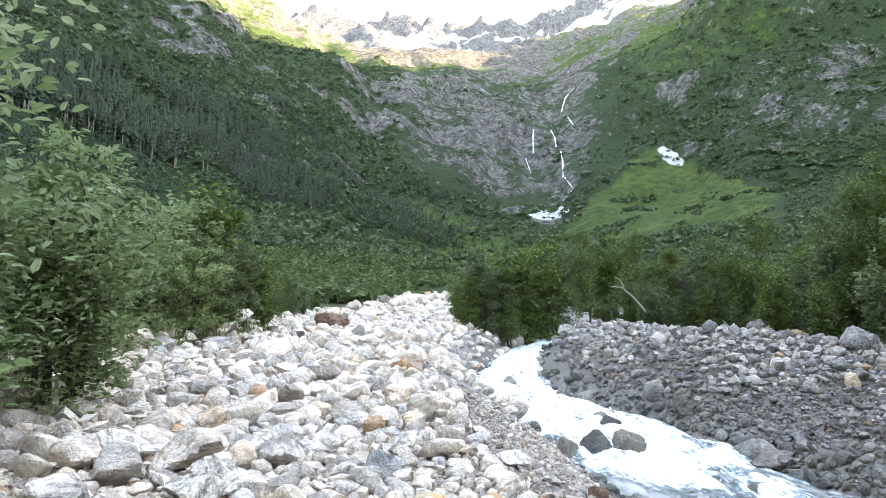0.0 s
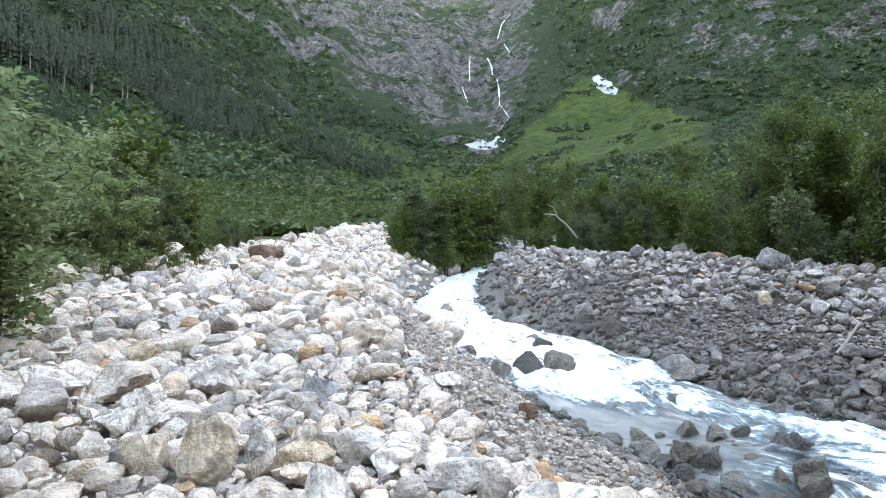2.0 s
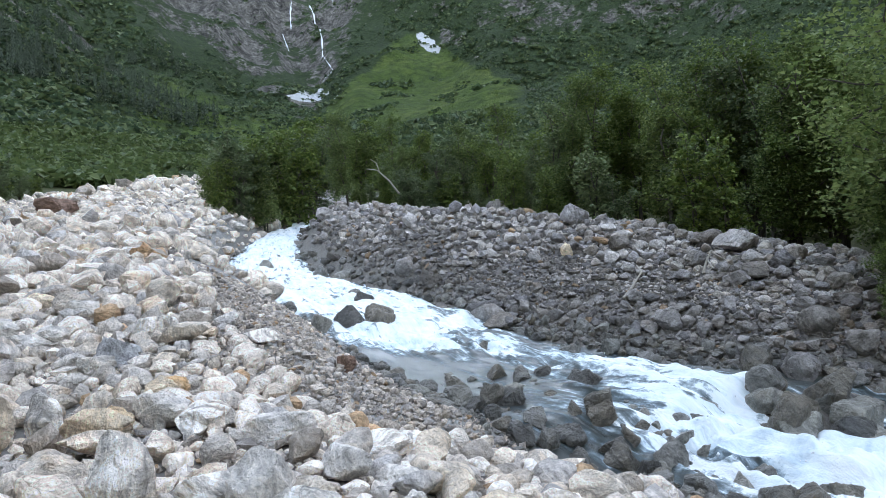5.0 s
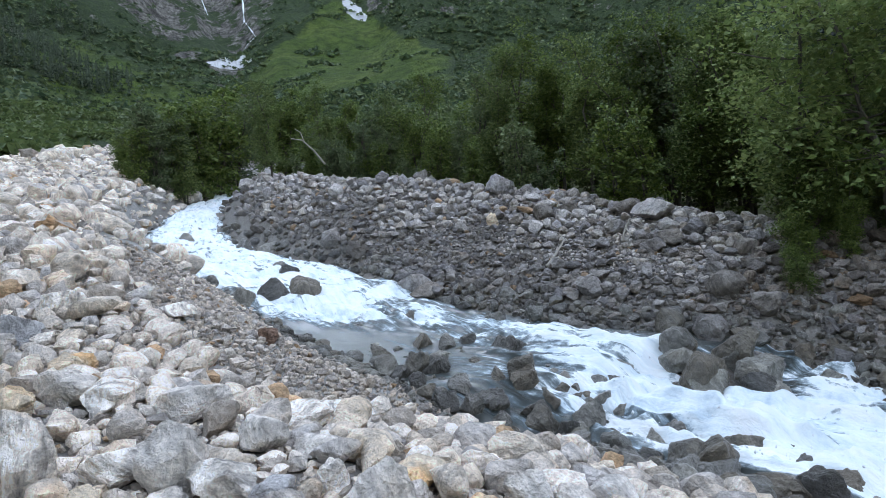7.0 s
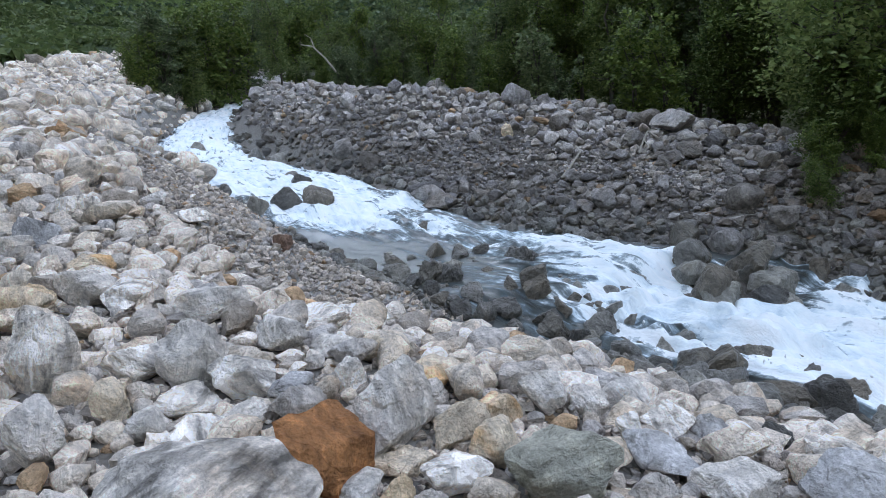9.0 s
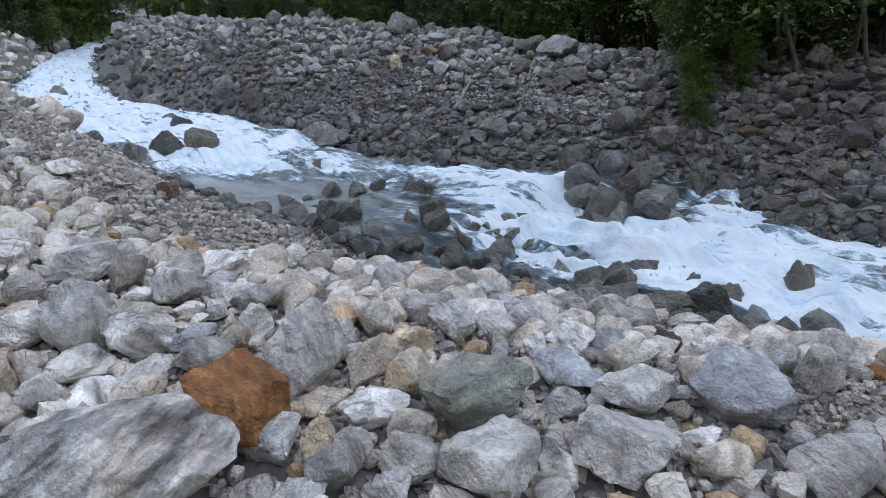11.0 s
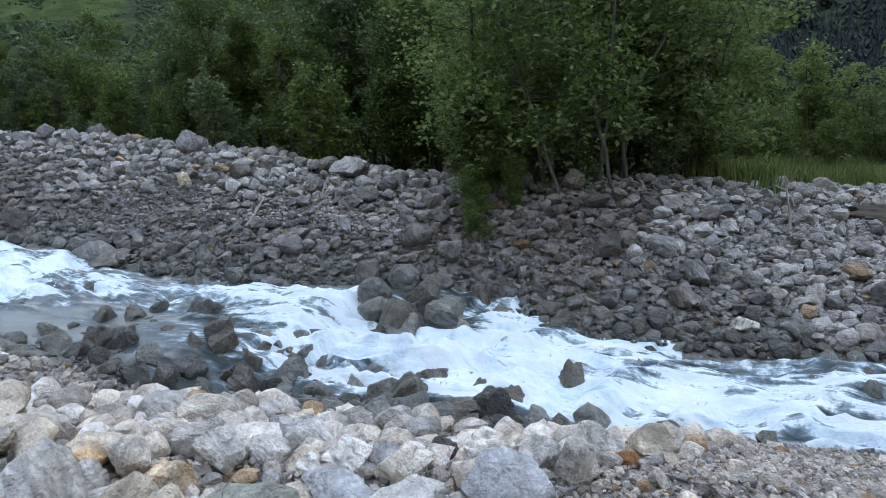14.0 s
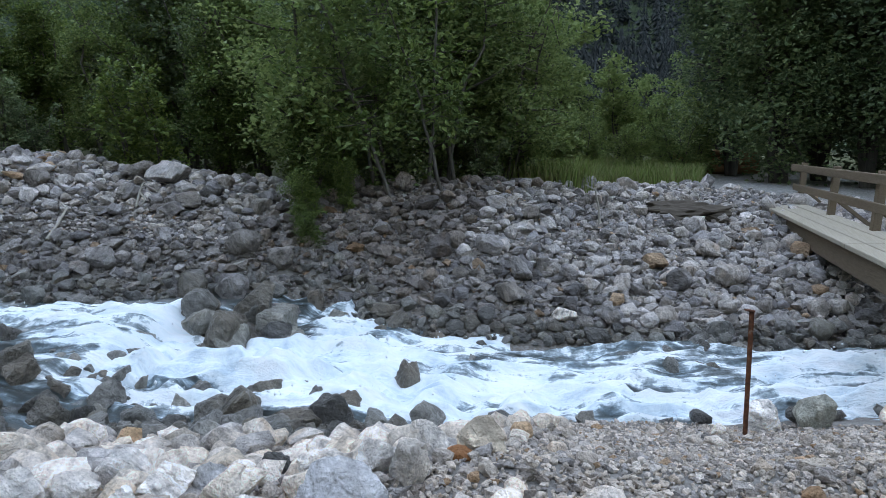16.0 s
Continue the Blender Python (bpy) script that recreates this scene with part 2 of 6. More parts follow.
gravel = n.mix(n.ramp(n.noise(where, 0.9, 4), (0.4, 0.0), (0.7, 0.6)), gravel, (0.24, 0.215, 0.185))
small = n.add("ShaderNodeTexVoronoi", Vector=where, Scale=34.0)
# bank soil and stream bed; on the bar, painted shadow between boulders
silt_and_shade = n.mix(n.noise(where, 40, 4), (0.115, 0.098, 0.083), (0.215, 0.187, 0.16))
silt_and_shade = n.mix(n.ramp(small.outputs["Color"], (0.35, 0.0), (0.8, 0.75)), silt_and_shade, (0.27, 0.25, 0.235))
gravel = n.mix(n.attribute("bank"), gravel, silt_and_shade)
turf = n.mix(n.noise(where, 3.0, 6, 0.7), (0.035, 0.05, 0.018), (0.085, 0.085, 0.04))
near_ground = n.mix(n.attribute("green"), gravel, turf)
meadow = n.ramp(n.noise(where, 0.02, 8, 0.65), (0.3, (0.065, 0.12, 0.03)), (0.5, (0.10, 0.165, 0.038)), (0.7, (0.15, 0.20, 0.058)))
meadow = n.mix(n.ramp(n.noise(where, 0.11, 5, 0.7), (0.42, 0.0), (0.62, 0.8)), meadow, (0.036, 0.066, 0.02))
# heath kept bluish green, a little distance haze in its colour
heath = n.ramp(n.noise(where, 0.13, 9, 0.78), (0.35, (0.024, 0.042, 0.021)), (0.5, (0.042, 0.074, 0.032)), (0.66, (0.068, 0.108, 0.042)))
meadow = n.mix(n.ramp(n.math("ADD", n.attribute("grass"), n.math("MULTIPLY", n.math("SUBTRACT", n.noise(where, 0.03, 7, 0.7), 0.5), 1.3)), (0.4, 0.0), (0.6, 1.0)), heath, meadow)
strata = n.noise(n.stretch(where, 0.05, 0.05, 0.018), 1.6, 9, 0.75)
fissure = n.noise(where, 0.16, 8, 0.75)
clefts = n.noise(n.stretch(where, 0.34, 0.34, 0.07), 1.0, 8, 0.7)
rock = n.ramp(strata, (0.34, (0.04, 0.039, 0.037)), (0.46, (0.14, 0.13, 0.12)), (0.58, (0.26, 0.243, 0.222)), (0.72, (0.42, 0.39, 0.355)))
rock = n.mix(0.85, rock, n.mix(1.0, rock, n.ramp(fissure, (0.34, 0.3), (0.5, 1.0), (0.66, 1.45)), "MULTIPLY"))
rock = n.mix(0.9, rock, n.mix(1.0, rock, n.ramp(clefts, (0.36, 0.22), (0.48, 0.9), (0.56, 1.15), (0.68, 1.75)), "MULTIPLY"))
# far rock multiplied pale blue: distance haze painted into the peaks
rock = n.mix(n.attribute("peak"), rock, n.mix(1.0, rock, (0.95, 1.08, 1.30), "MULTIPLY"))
bare = n.math("ADD", n.attribute("rock"), n.math("ADD", n.math("MULTIPLY", n.math("SUBTRACT", n.noise(where, 0.05, 8, 0.72), 0.5), 1.7), n.math("MULTIPLY", n.math("SUBTRACT", fissure, 0.5), 0.7)))
upland = n.mix(n.ramp(bare, (0.44, 0.0), (0.56, 1.0)), meadow, rock)
white = n.math("ADD", n.attribute("snow"), n.math("MULTIPLY", n.math("SUBTRACT", n.noise(where, 0.03, 6, 0.6), 0.5), 0.5))
upland = n.mix(n.ramp(white, (0.45, 0.0), (0.55, 1.0)), upland, (0.82, 0.84, 0.87))
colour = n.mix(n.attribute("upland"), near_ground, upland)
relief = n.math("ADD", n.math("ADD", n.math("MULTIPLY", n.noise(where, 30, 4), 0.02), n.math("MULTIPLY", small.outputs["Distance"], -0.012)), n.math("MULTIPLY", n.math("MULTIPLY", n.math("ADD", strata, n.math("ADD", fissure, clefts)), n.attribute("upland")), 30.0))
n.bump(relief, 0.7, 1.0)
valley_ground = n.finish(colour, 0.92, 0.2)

# running water: clear grey-green where it is smooth, white where it is broken
n = Nodes("mountain_stream")
along, across, foam = n.attribute("along"), n.attribute("across"), n.attribute("foam")
lane = n.add("ShaderNodeCombineXYZ", X=n.math("MULTIPLY", across, 5.0), Y=n.math("MULTIPLY", along, 0.9), Z=0.0).outputs[0]
spot = n.add("ShaderNodeNewGeometry").outputs["Position"]
threads = n.noise(lane, 1.5, 8, 0.66)
swirl = n.noise(n.add("ShaderNodeCombineXYZ", X=n.math("MULTIPLY", across, 2.2), Y=n.math("MULTIPLY", along, 1.0), Z=3.0).outputs[0], 1.0, 5, 0.6)
lace = n.noise(spot, 9, 6, 0.72)
cover = n.math("ADD", foam, n.math("MULTIPLY", n.ramp(foam, (0.1, 0.45), (0.55, 1.0)), n.math("ADD", n.math("MULTIPLY", n.math("SUBTRACT", threads, 0.52), 3.0), n.math("ADD", n.math("MULTIPLY", n.math("SUBTRACT", swirl, 0.52), 1.2), n.math("MULTIPLY", n.math("SUBTRACT", lace, 0.5), 1.3)))))
# blue-grey curls over the foam: its soft shading, painted by noise
curl = n.noise(n.add("ShaderNodeCombineXYZ", X=n.math("MULTIPLY", across, 4.0), Y=n.math("MULTIPLY", along, 1.7), Z=7.0).outputs[0], 1.2, 7, 0.68)
froth_shade = n.ramp(curl, (0.33, (0.58, 0.70, 0.77)), (0.46, (0.88, 0.94, 0.96)), (0.60, (1.0, 1.0, 1.0)))
broken = n.ramp(cover, (0.34, 0.0), (0.60, 0.5), (0.95, 1.0))
n.finish(n.mix(broken, (0.085, 0.102, 0.10), n.mix(1.0, froth_shade, n.ramp(cover, (0.38, (0.11, 0.14, 0.145)), (0.66, (0.27, 0.335, 0.36)), (0.92, (0.60, 0.68, 0.715)), (1.2, (0.90, 0.94, 0.955))), "MULTIPLY")), n.ramp(broken, (0.0, 0.42), (0.4, 0.75), (1.0, 0.9)), 0.05)
n.put(n.bsdf.inputs["Transmission Weight"], n.math("MULTIPLY", n.math("SUBTRACT", 1.0, broken), 0.6))
n.bsdf.inputs["IOR"].default_value = 1.14
n.bump(n.math("ADD", threads, n.math("ADD", curl, n.math("MULTIPLY", lace, 0.35))), n.math("ADD", 0.10, n.math("MULTIPLY", broken, 0.55)), 0.08)
stream_water = n.material
n = Nodes("falling_water")
fall_water = n.finish(n.mix(n.noise(n.stretch(n.add("ShaderNodeNewGeometry").outputs["Position"], 0.5, 0.5, 0.06), 1.0, 4), (0.62, 0.68, 0.72), (0.88, 0.90, 0.92)), 0.6)
n = Nodes("brown_earth")
earth = n.finish(n.mix(n.noise(n.add("ShaderNodeNewGeometry").outputs["Position"], 7, 6, 0.7), (0.065, 0.052, 0.042), (0.14, 0.115, 0.092)), 0.95, 0.15)

# ---- lie of the land: heights of ground and water over the plan, metres ----
STREAM_Y = (-30, -12, -6, -3, -1, 0, 1, 2.5, 3.5, 5, 7, 9, 10.5, 12.6, 15, 18, 20, 23, 26, 30, 34, 45, 60)
STREAM_L = (26, 13, 9.2, 7.2, 6.1, 5.5, 5.2, 4.4, 4.0, 2.9, 2.2, 2.1, 2.0, 1.7, 1.1, 0.6, 0.5, 0.9, 1.6, 2.8, 4.6, 11, 22)
STREAM_R = (31, 17, 12, 9.4, 8.2, 7.7, 7.4, 7.05, 6.9, 7.4, 6.0, 5.3, 5.0, 4.9, 4.6, 3.8, 3.4, 3.5, 3.8, 4.6, 6.2, 12.5, 24)
LEVEL_Y = (-30, -3, 0, 2, 2.7, 4.8, 5.55, 8.2, 9.2, 10.6, 11.4, 14, 20, 24, 34, 60)
LEVEL_Z = (-2.4, -0.80, -0.68, -0.63, -0.54, -0.50, -0.20, -0.15, -0.12, -0.04, 0.06, 0.18, 0.54, 0.95, 2.3, 5.0)
CREST_Y = (-12, -3, 0.5, 2, 2.9, 3.8, 4.8, 5.8, 6.8, 8, 10, 12.9, 15, 19.3, 22, 26, 30, 40)
CREST_X = (24, 18.5, 16, 13.6, 11.6, 10.3, 9.4, 8.9, 8.8, 8.9, 8.5, 7.7, 6.9, 5.8, 5.5, 5.3, 6.5, 12)
CREST_Z = (0.0, 0.2, 0.45, 0.62, 0.74, 0.84, 0.86, 0.74, 0.83, 1.03, 1.33, 1.71, 2.02, 2.34, 2.50, 2.62, 2.82, 3.8)
EDGE_Y = (-20, 2, 5, 10, 14.4, 20.7, 35.6, 60, 100, 130)
EDGE_X = (-4, -4.2, -5.2, -6.3, -6.6, -5.6, -8.0, -5.5, 0.0, 6.0)


def step01(a, b, v):
    u = np.clip((v - a) / (b - a), 0, 1)
    return u * u * (3 - 2 * u)


def bar_z(y):
    """The boulder bar: it climbs up the valley."""
    return 0.06 + np.where(y > 0, 0.093 * np.minimum(y, 35) + 0.108 * np.maximum(y - 35, 0), 0.03 * y)


def water_z(y):
    return np.interp(y, LEVEL_Y, LEVEL_Z)


def near_z(x, y):
    left, right = np.interp(y, STREAM_Y, STREAM_L), np.interp(y, STREAM_Y, STREAM_R)
    wz, bz = water_z(y), bar_z(y)
    cx, cz = np.interp(y, CREST_Y, CREST_X), np.interp(y, CREST_Y, CREST_Z)
    cx, cz = np.maximum(cx, right + 1), np.where(y > 40, bz + 0.1, cz)
    # the bar's side
    run = np.interp(y, (-5, 0, 1.0, 2.0, 3.5, 5, 6.8, 12, 18), (2.4, 2.3, 2.4, 2.9, 3.5, 3.0, 2.2, 2.0, 1.2))
    u = np.clip((left - x) / run, 0, 1)
    swell = 0.6 - 0.55 * step01(7.0, 5.5, y)
    bar = (wz - 0.03) + (bz - wz + 0.03) * (u * (1 + swell - swell * u))
    edge = np.interp(y, EDGE_Y, EDGE_X)
    bar = bar + 0.5 * step01(0, 0.7, edge - x) * step01(4, 9, y) * step01(40, 26, y) + 0.05 * np.clip(edge - x - 1, 0, 40)
    # the berm's side
    u = np.clip((x - right) / (cx - right), 0, 1)
    berm = (wz - 0.03) + (cz - wz + 0.03) * (u * (1.45 - 0.45 * u))
    berm = berm - 0.35 * step01(0.3, 3, x - cx) * step01(-1, 4, y) + 0.01 * np.clip(x - cx, 0, 60)
    shallow = step01(2.6, 1.6, x - left) * step01(2.4, 3.4, y) * step01(8.4, 7.0, y)
    bed = wz - 0.26 + 0.16 * shallow + 0.40 * np.exp(-((x - 5.8) / 0.62) ** 2 - ((y - 4.95) / 0.55) ** 2)
    z = np.where(x < left, bar, np.where(x > right, berm, bed))
    inside = np.minimum(x - left, right - x)
    return np.where(inside > 0, wz - 0.03 + (bed - wz + 0.03) * step01(0, 0.6, inside), z)


# the valley's sides: elevation in degrees as seen from the bar, by bearing and by distance
RINGS = (60, 120, 250, 450, 700, 950, 1300, 1700, 2300, 2900, 3600, 4600)
SIDES = {}


def side(bearing, *elevations):
    SIDES[bearing] = elevations


side(-180, 0, 0, 0, 2, 5, 9, 14, 18, 18, 16, 14, 12)
side(-140, 1, 2, 6, 12, 18, 22, 25, 27, 24, 20, 18, 15)
side(-100, 1, 3, 8, 16, 22, 25, 27, 28, 25, 22, 20, 15)
side(-60, 2, 4, 10, 19, 25, 28, 30, 30, 27, 24, 20, 15)
side(-35, 4, 6, 12, 20, 25.5, 28, 30, 30, 29, 26, 24, 20)
side(-28, 4, 5.6, 10.5, 17.5, 23, 26.5, 29.5, 29, 29, 26, 25, 20)
side(-22, 4, 5.3, 9.2, 15.5, 21.5, 25, 28.2, 27.5, 29.5, 27, 26, 20)
side(-16, 4, 5.1, 8, 13, 18.5, 22.5, 25.6, 25, 28.6, 26, 26, 22)
side(-13, 4, 5.1, 7.8, 12.2, 17.5, 21.5, 25, 24, 27.4, 25, 27.7, 22.5)
side(-10.5, 4, 5, 7.5, 11.5, 16.5, 20.5, 24.4, 23, 25.9, 25, 28.2, 25.5)
side(-5.5, 4, 5, 7, 10, 13.5, 17, 22, 23.9, 25.3, 24.5, 27.9, 25.5)
side(0, 4, 5.2, 6.8, 8.6, 11, 14.5, 20.5, 23.8, 25.4, 24.5, 27.4, 25.5)
side(5, 4, 5.2, 6.5, 8, 10, 13, 19.5, 22.6, 25.2, 24.5, 27.7, 25.5)
side(10, 4, 5, 6.2, 7.8, 9.5, 11.8, 18.5, 22.4, 25.6, 25, 28.2, 25.5)
side(14.5, 4, 5, 6.2, 8.2, 11, 14.5, 20, 23.6, 26.2, 26, 29.4, 26.5)
side(17, 4, 5, 6.3, 8.6, 11.8, 15.6, 21, 24.2, 26.9, 27, 29.5, 26.5)
side(20, 4, 5, 6.5, 9, 12.2, 16.2, 22, 25.2, 27, 27, 28.7, 26.5)
side(25, 4, 5, 6.5, 9.5, 13.2, 16.5, 23.5, 30, 27, 22, 20, 18)
side(30, 4, 5, 6.7, 9.5, 12.5, 16, 24, 34, 30, 22, 19, 16)
side(36, 4, 4.8, 6.5, 9, 12, 16, 24.5, 37, 31, 24, 19, 15)
side(45, 3, 4, 6, 9, 12, 17, 26, 38, 31, 25, 20, 15)
side(60, 2, 3, 5, 8, 13, 20, 29, 37, 31, 25, 20, 15)
side(80, 1, 1.5, 3, 6, 11, 18, 27, 34, 30, 25, 20, 15)
side(100, 1, 1, 2, 5, 10, 17, 25, 31, 28, 24, 20, 15)
side(130, 0, 0, 2, 5, 10, 16, 22, 25, 24, 20, 17, 14)
side(180, 0, 0, 0, 2, 5, 9, 14, 18, 18, 16, 14, 12)
BEARINGS = np.array(list(SIDES), float)
ELEVATIONS = np.array(list(SIDES.values()), float)


def bumps(x, y, scale, seed):
    """Smooth value noise on the plan, about -1 to 1."""
    u, v = x / scale + seed * 17.3, y / scale + seed * 9.1
    i, j = np.floor(u), np.floor(v)
    fu, fv = u - i, v - j
    fu, fv = fu * fu * (3 - 2 * fu), fv * fv * (3 - 2 * fv)

    def corner(a, b):
        s = np.sin(a * 127.1 + b * 311.7 + seed * 74.7) * 43758.5453
        return 2 * (s - np.floor(s)) - 1
    return ((corner(i, j) * (1 - fu) + corner(i + 1, j) * fu) * (1 - fv)
            + (corner(i, j + 1) * (1 - fu) + corner(i + 1, j + 1) * fu) * fv)


def far_z(r, bearing):
    k = np.interp(np.log(np.maximum(r, 1)), np.log(RINGS), np.arange(len(RINGS)))
    k0 = np.clip(np.floor(k).astype(int), 0, len(RINGS) - 2)
    f = k - k0
    b = np.interp(bearing, BEARINGS, np.arange(len(BEARINGS)))
    b0 = np.clip(np.floor(b).astype(int), 0, len(BEARINGS) - 2)
    g = b - b0
    g = g * g * (3 - 2 * g)
    e = ((ELEVATIONS[b0, k0] * (1 - g) + ELEVATIONS[b0 + 1, k0] * g) * (1 - f)
         + (ELEVATIONS[b0, k0 + 1] * (1 - g) + ELEVATIONS[b0 + 1, k0 + 1] * g) * f)
    return 1.6 + r * np.tan(np.radians(e))


def land_z(x, y):
    x, y = np.asarray(x, float), np.asarray(y, float)
    r = np.hypot(x, y)
    bearing = np.degrees(np.arctan2(x, y))
    a = near_z(x, y) + 0.05 * bumps(x, y, 1.7, 1) * step01(1.5, 4, r) + 0.12 * bumps(x, y, 7.0, 2) * step01(8, 20, r)
    z = far_z(r, bearing)
    rough = step01(120, 900, r)
    ridge = 1 - 2 * np.abs(bumps(x, y, 130, 3))
    crag = 1 - 2 * np.abs(bumps(x, y, 320, 6))
    z = z + rough * (16 * ridge + 7 * bumps(x, y, 60, 4) + 4 * bumps(x, y, 26, 5)) + step01(1200, 2600, r) * 45 * crag
    z = z + step01(700, 1000, r) * 13 * (1 - 2.2 * np.abs(bumps(x, y, 75, 13)))
    z = z + step01(850, 1300, r) * step01(12, 20, bearing) * 30 * (1 - 2.4 * np.abs(bumps(x, y, 190, 14)))
    z = z + step01(2600, 3500, r) * 95 * (np.abs(bumps(x, y, 230, 8)) + np.abs(bumps(x, y, 110, 9)) + 0.5 * np.abs(bumps(x, y, 55, 10)) - 0.85)
    mix = step01(70, 130, r)
    return a * (1 - mix) + z * mix


def outcrop(x, y, r):
    """Where bare crags stand out of the scrub, 0 to 1."""
    lump = bumps(x, y, 85, 50) + 0.55 * bumps(x, y, 34, 51) + 0.3 * bumps(x, y, 15, 52)
    return step01(0.5, 0.72, lump + 0.12 * (x < -40)) * step01(380, 520, r)

# ---- helpers for meshes ----
def tri_mesh(name, verts, tris, material, smooth=True):
    verts, tris = np.asarray(verts, np.float32), np.asarray(tris, np.int32)
    me = bpy.data.meshes.new(name)
    me.vertices.add(len(verts))
    me.vertices.foreach_set("co", verts.ravel())
    me.loops.add(tris.size)
    me.loops.foreach_set("vertex_index", tris.ravel())
    me.polygons.add(len(tris))
    me.polygons.foreach_set("loop_start", np.arange(0, tris.size, 3, dtype=np.int32))
    me.update(calc_edges=True)
    me.polygons.foreach_set("use_smooth", np.full(len(tris), smooth))
    me.materials.append(material)
    return me


def scalar(me, name, values):
    me.attributes.new(name, "FLOAT", "POINT").data.foreach_set("value", np.asarray(values, np.float32))


def sheet(rows, cols, wrap=False):
    """Triangles of a grid of rows x cols points."""
    i, j = np.meshgrid(np.arange(rows - 1), np.arange(cols if wrap else cols - 1), indexing="ij")
    a, b = i * cols + j, i * cols + (j + 1) % cols
    c, d = a + cols, b + cols
    return np.concatenate([np.stack([a, b, d], -1).reshape(-1, 3), np.stack([a, d, c], -1).reshape(-1, 3)])


def part(name, bm, material, parent, label=""):
    """Links a bmesh as one mesh object under a thing or a part."""
    me = bpy.data.meshes.new(name)
    bm.to_mesh(me)
    bm.free()
    me.materials.append(material)
    ob = new(name, me)
    ob.parent = parent
    return tagged(ob, label)


def thing(name, label, category, place=(0, 0, 0), group="", kind=""):
    ob = new(name)
    ob.location = place
    ob.empty_display_size = 0.2
    return tagged(ob, label, category, group, kind)


def box(bm, m, sx, sy, sz, bevel=0.01):
    made = bmesh.ops.create_cube(bm, size=1.0, matrix=m @ Matrix.Diagonal((sx, sy, sz, 1)))
    edges = list({e for v in made["verts"] for e in v.link_edges})
    if bevel:
        bmesh.ops.bevel(bm, geom=edges, offset=bevel, segments=2, affect="EDGES", profile=0.6)
    return bm


def tube(points, radii, sides=6):
    """Vertices and triangles of a round, tapering limb through the points."""
    pts, rad = np.asarray(points, float), np.asarray(radii, float)
    way = np.gradient(pts, axis=0)
    way /= np.linalg.norm(way, axis=1)[:, None] + 1e-9
    ref = np.where(np.abs(way[:, 2:3]) > 0.9, [[1.0, 0, 0]], [[0, 0, 1.0]])
    u = np.cross(way, ref)
    u /= np.linalg.norm(u, axis=1)[:, None] + 1e-9
    v = np.cross(way, u)
    a = np.arange(sides) * 2 * np.pi / sides
    ring = pts[:, None] + rad[:, None, None] * (np.cos(a)[None, :, None] * u[:, None] + np.sin(a)[None, :, None] * v[:, None])
    return ring.reshape(-1, 3), sheet(len(pts), sides, True)


def joined(pieces):
    verts, tris, at = [], [], 0
    for v, t in pieces:
        verts.append(v)
        tris.append(np.asarray(t) + at)
        at += len(v)
    return np.concatenate(verts), np.concatenate(tris)


# ---- the ground: one sheet from the bar to the far peaks ----
bearings = np.radians(np.concatenate([np.arange(-60, 112, 0.46), np.arange(112, 300, 2.0)]))
radii = np.concatenate([np.geomspace(0.5, 40, 150), np.geomspace(40.8, 700, 80), np.geomspace(707, 1800, 150), np.geomspace(1818, 4600, 70)])
gr, ga = np.meshgrid(radii, bearings, indexing="ij")
gx, gy = gr * np.sin(ga), gr * np.cos(ga)
gz = land_z(gx, gy)
ground_verts = np.concatenate([np.stack([gx, gy, gz], -1).reshape(-1, 3), [[0, 0, float(land_z(0, 0))]]])
hub = len(ground_verts) - 1
rim = np.arange(len(bearings))
ground_tris = np.concatenate([sheet(len(radii), len(bearings), True)[:, ::-1], np.stack([np.full(len(rim), hub), np.roll(rim, -1), rim], -1)])
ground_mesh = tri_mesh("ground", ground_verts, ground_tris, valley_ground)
ground = tagged(new("ground", ground_mesh), "grey gravel valley floor rising to green and rocky mountain sides", "ground", kind="structure")
vx, vy, vz = ground_verts.T
vr, vb = np.hypot(vx, vy), np.degrees(np.arctan2(vx, vy))
edge_x = np.interp(vy, EDGE_Y, EDGE_X)
crest_x = np.interp(vy, CREST_Y, CREST_X)
road = step01(2.6, 1.4, vy - 0.02 * vx) * step01(-16, -12, vy) * (vx > 8) * step01(27, 22, vx)
green = np.clip(step01(-0.3, 0.5, edge_x - vx) + step01(0.6, 2.0, vx - crest_x) * (1 - road), 0, 1)
scalar(ground_mesh, "green", green)
right_bank = step01(0.0, 0.6, vx - np.interp(vy, STREAM_Y, STREAM_R)) * step01(0.9, 0.55, (vx - np.interp(vy, STREAM_Y, STREAM_R)) / np.maximum(crest_x - np.interp(vy, STREAM_Y, STREAM_R), 1))
cut_bank = step01(-0.3, 0.1, edge_x - vx) * step01(1.0, 0.5, edge_x - vx)
in_stream = step01(0.5, -0.1, np.interp(vy, STREAM_Y, STREAM_L) - vx) * step01(0.4, -0.1, vx - np.interp(vy, STREAM_Y, STREAM_R))
# boulder part of the bar: ground darkened to stand for shadowed gaps
heap = step01(1.6, 2.8, np.interp(vy, STREAM_Y, STREAM_L) - vx) * (vx > edge_x) * (vr > 1.3) * (vr < 60)
scalar(ground_mesh, "bank", np.clip(0.85 * heap + 0.9 * right_bank + 0.5 * cut_bank + in_stream, 0, 1))
scalar(ground_mesh, "upland", step01(45, 80, vr) * np.where(np.abs(vb - 3) < 14, step01(95, 130, vr), 1))
slope = np.zeros(len(vr))
gg = np.gradient(gz, axis=0) / np.gradient(gr, axis=0)
ss = np.gradient(gz, axis=1) / (np.gradient(ga, axis=1) * gr)
slope[:-1] = np.hypot(gg, ss).ravel()
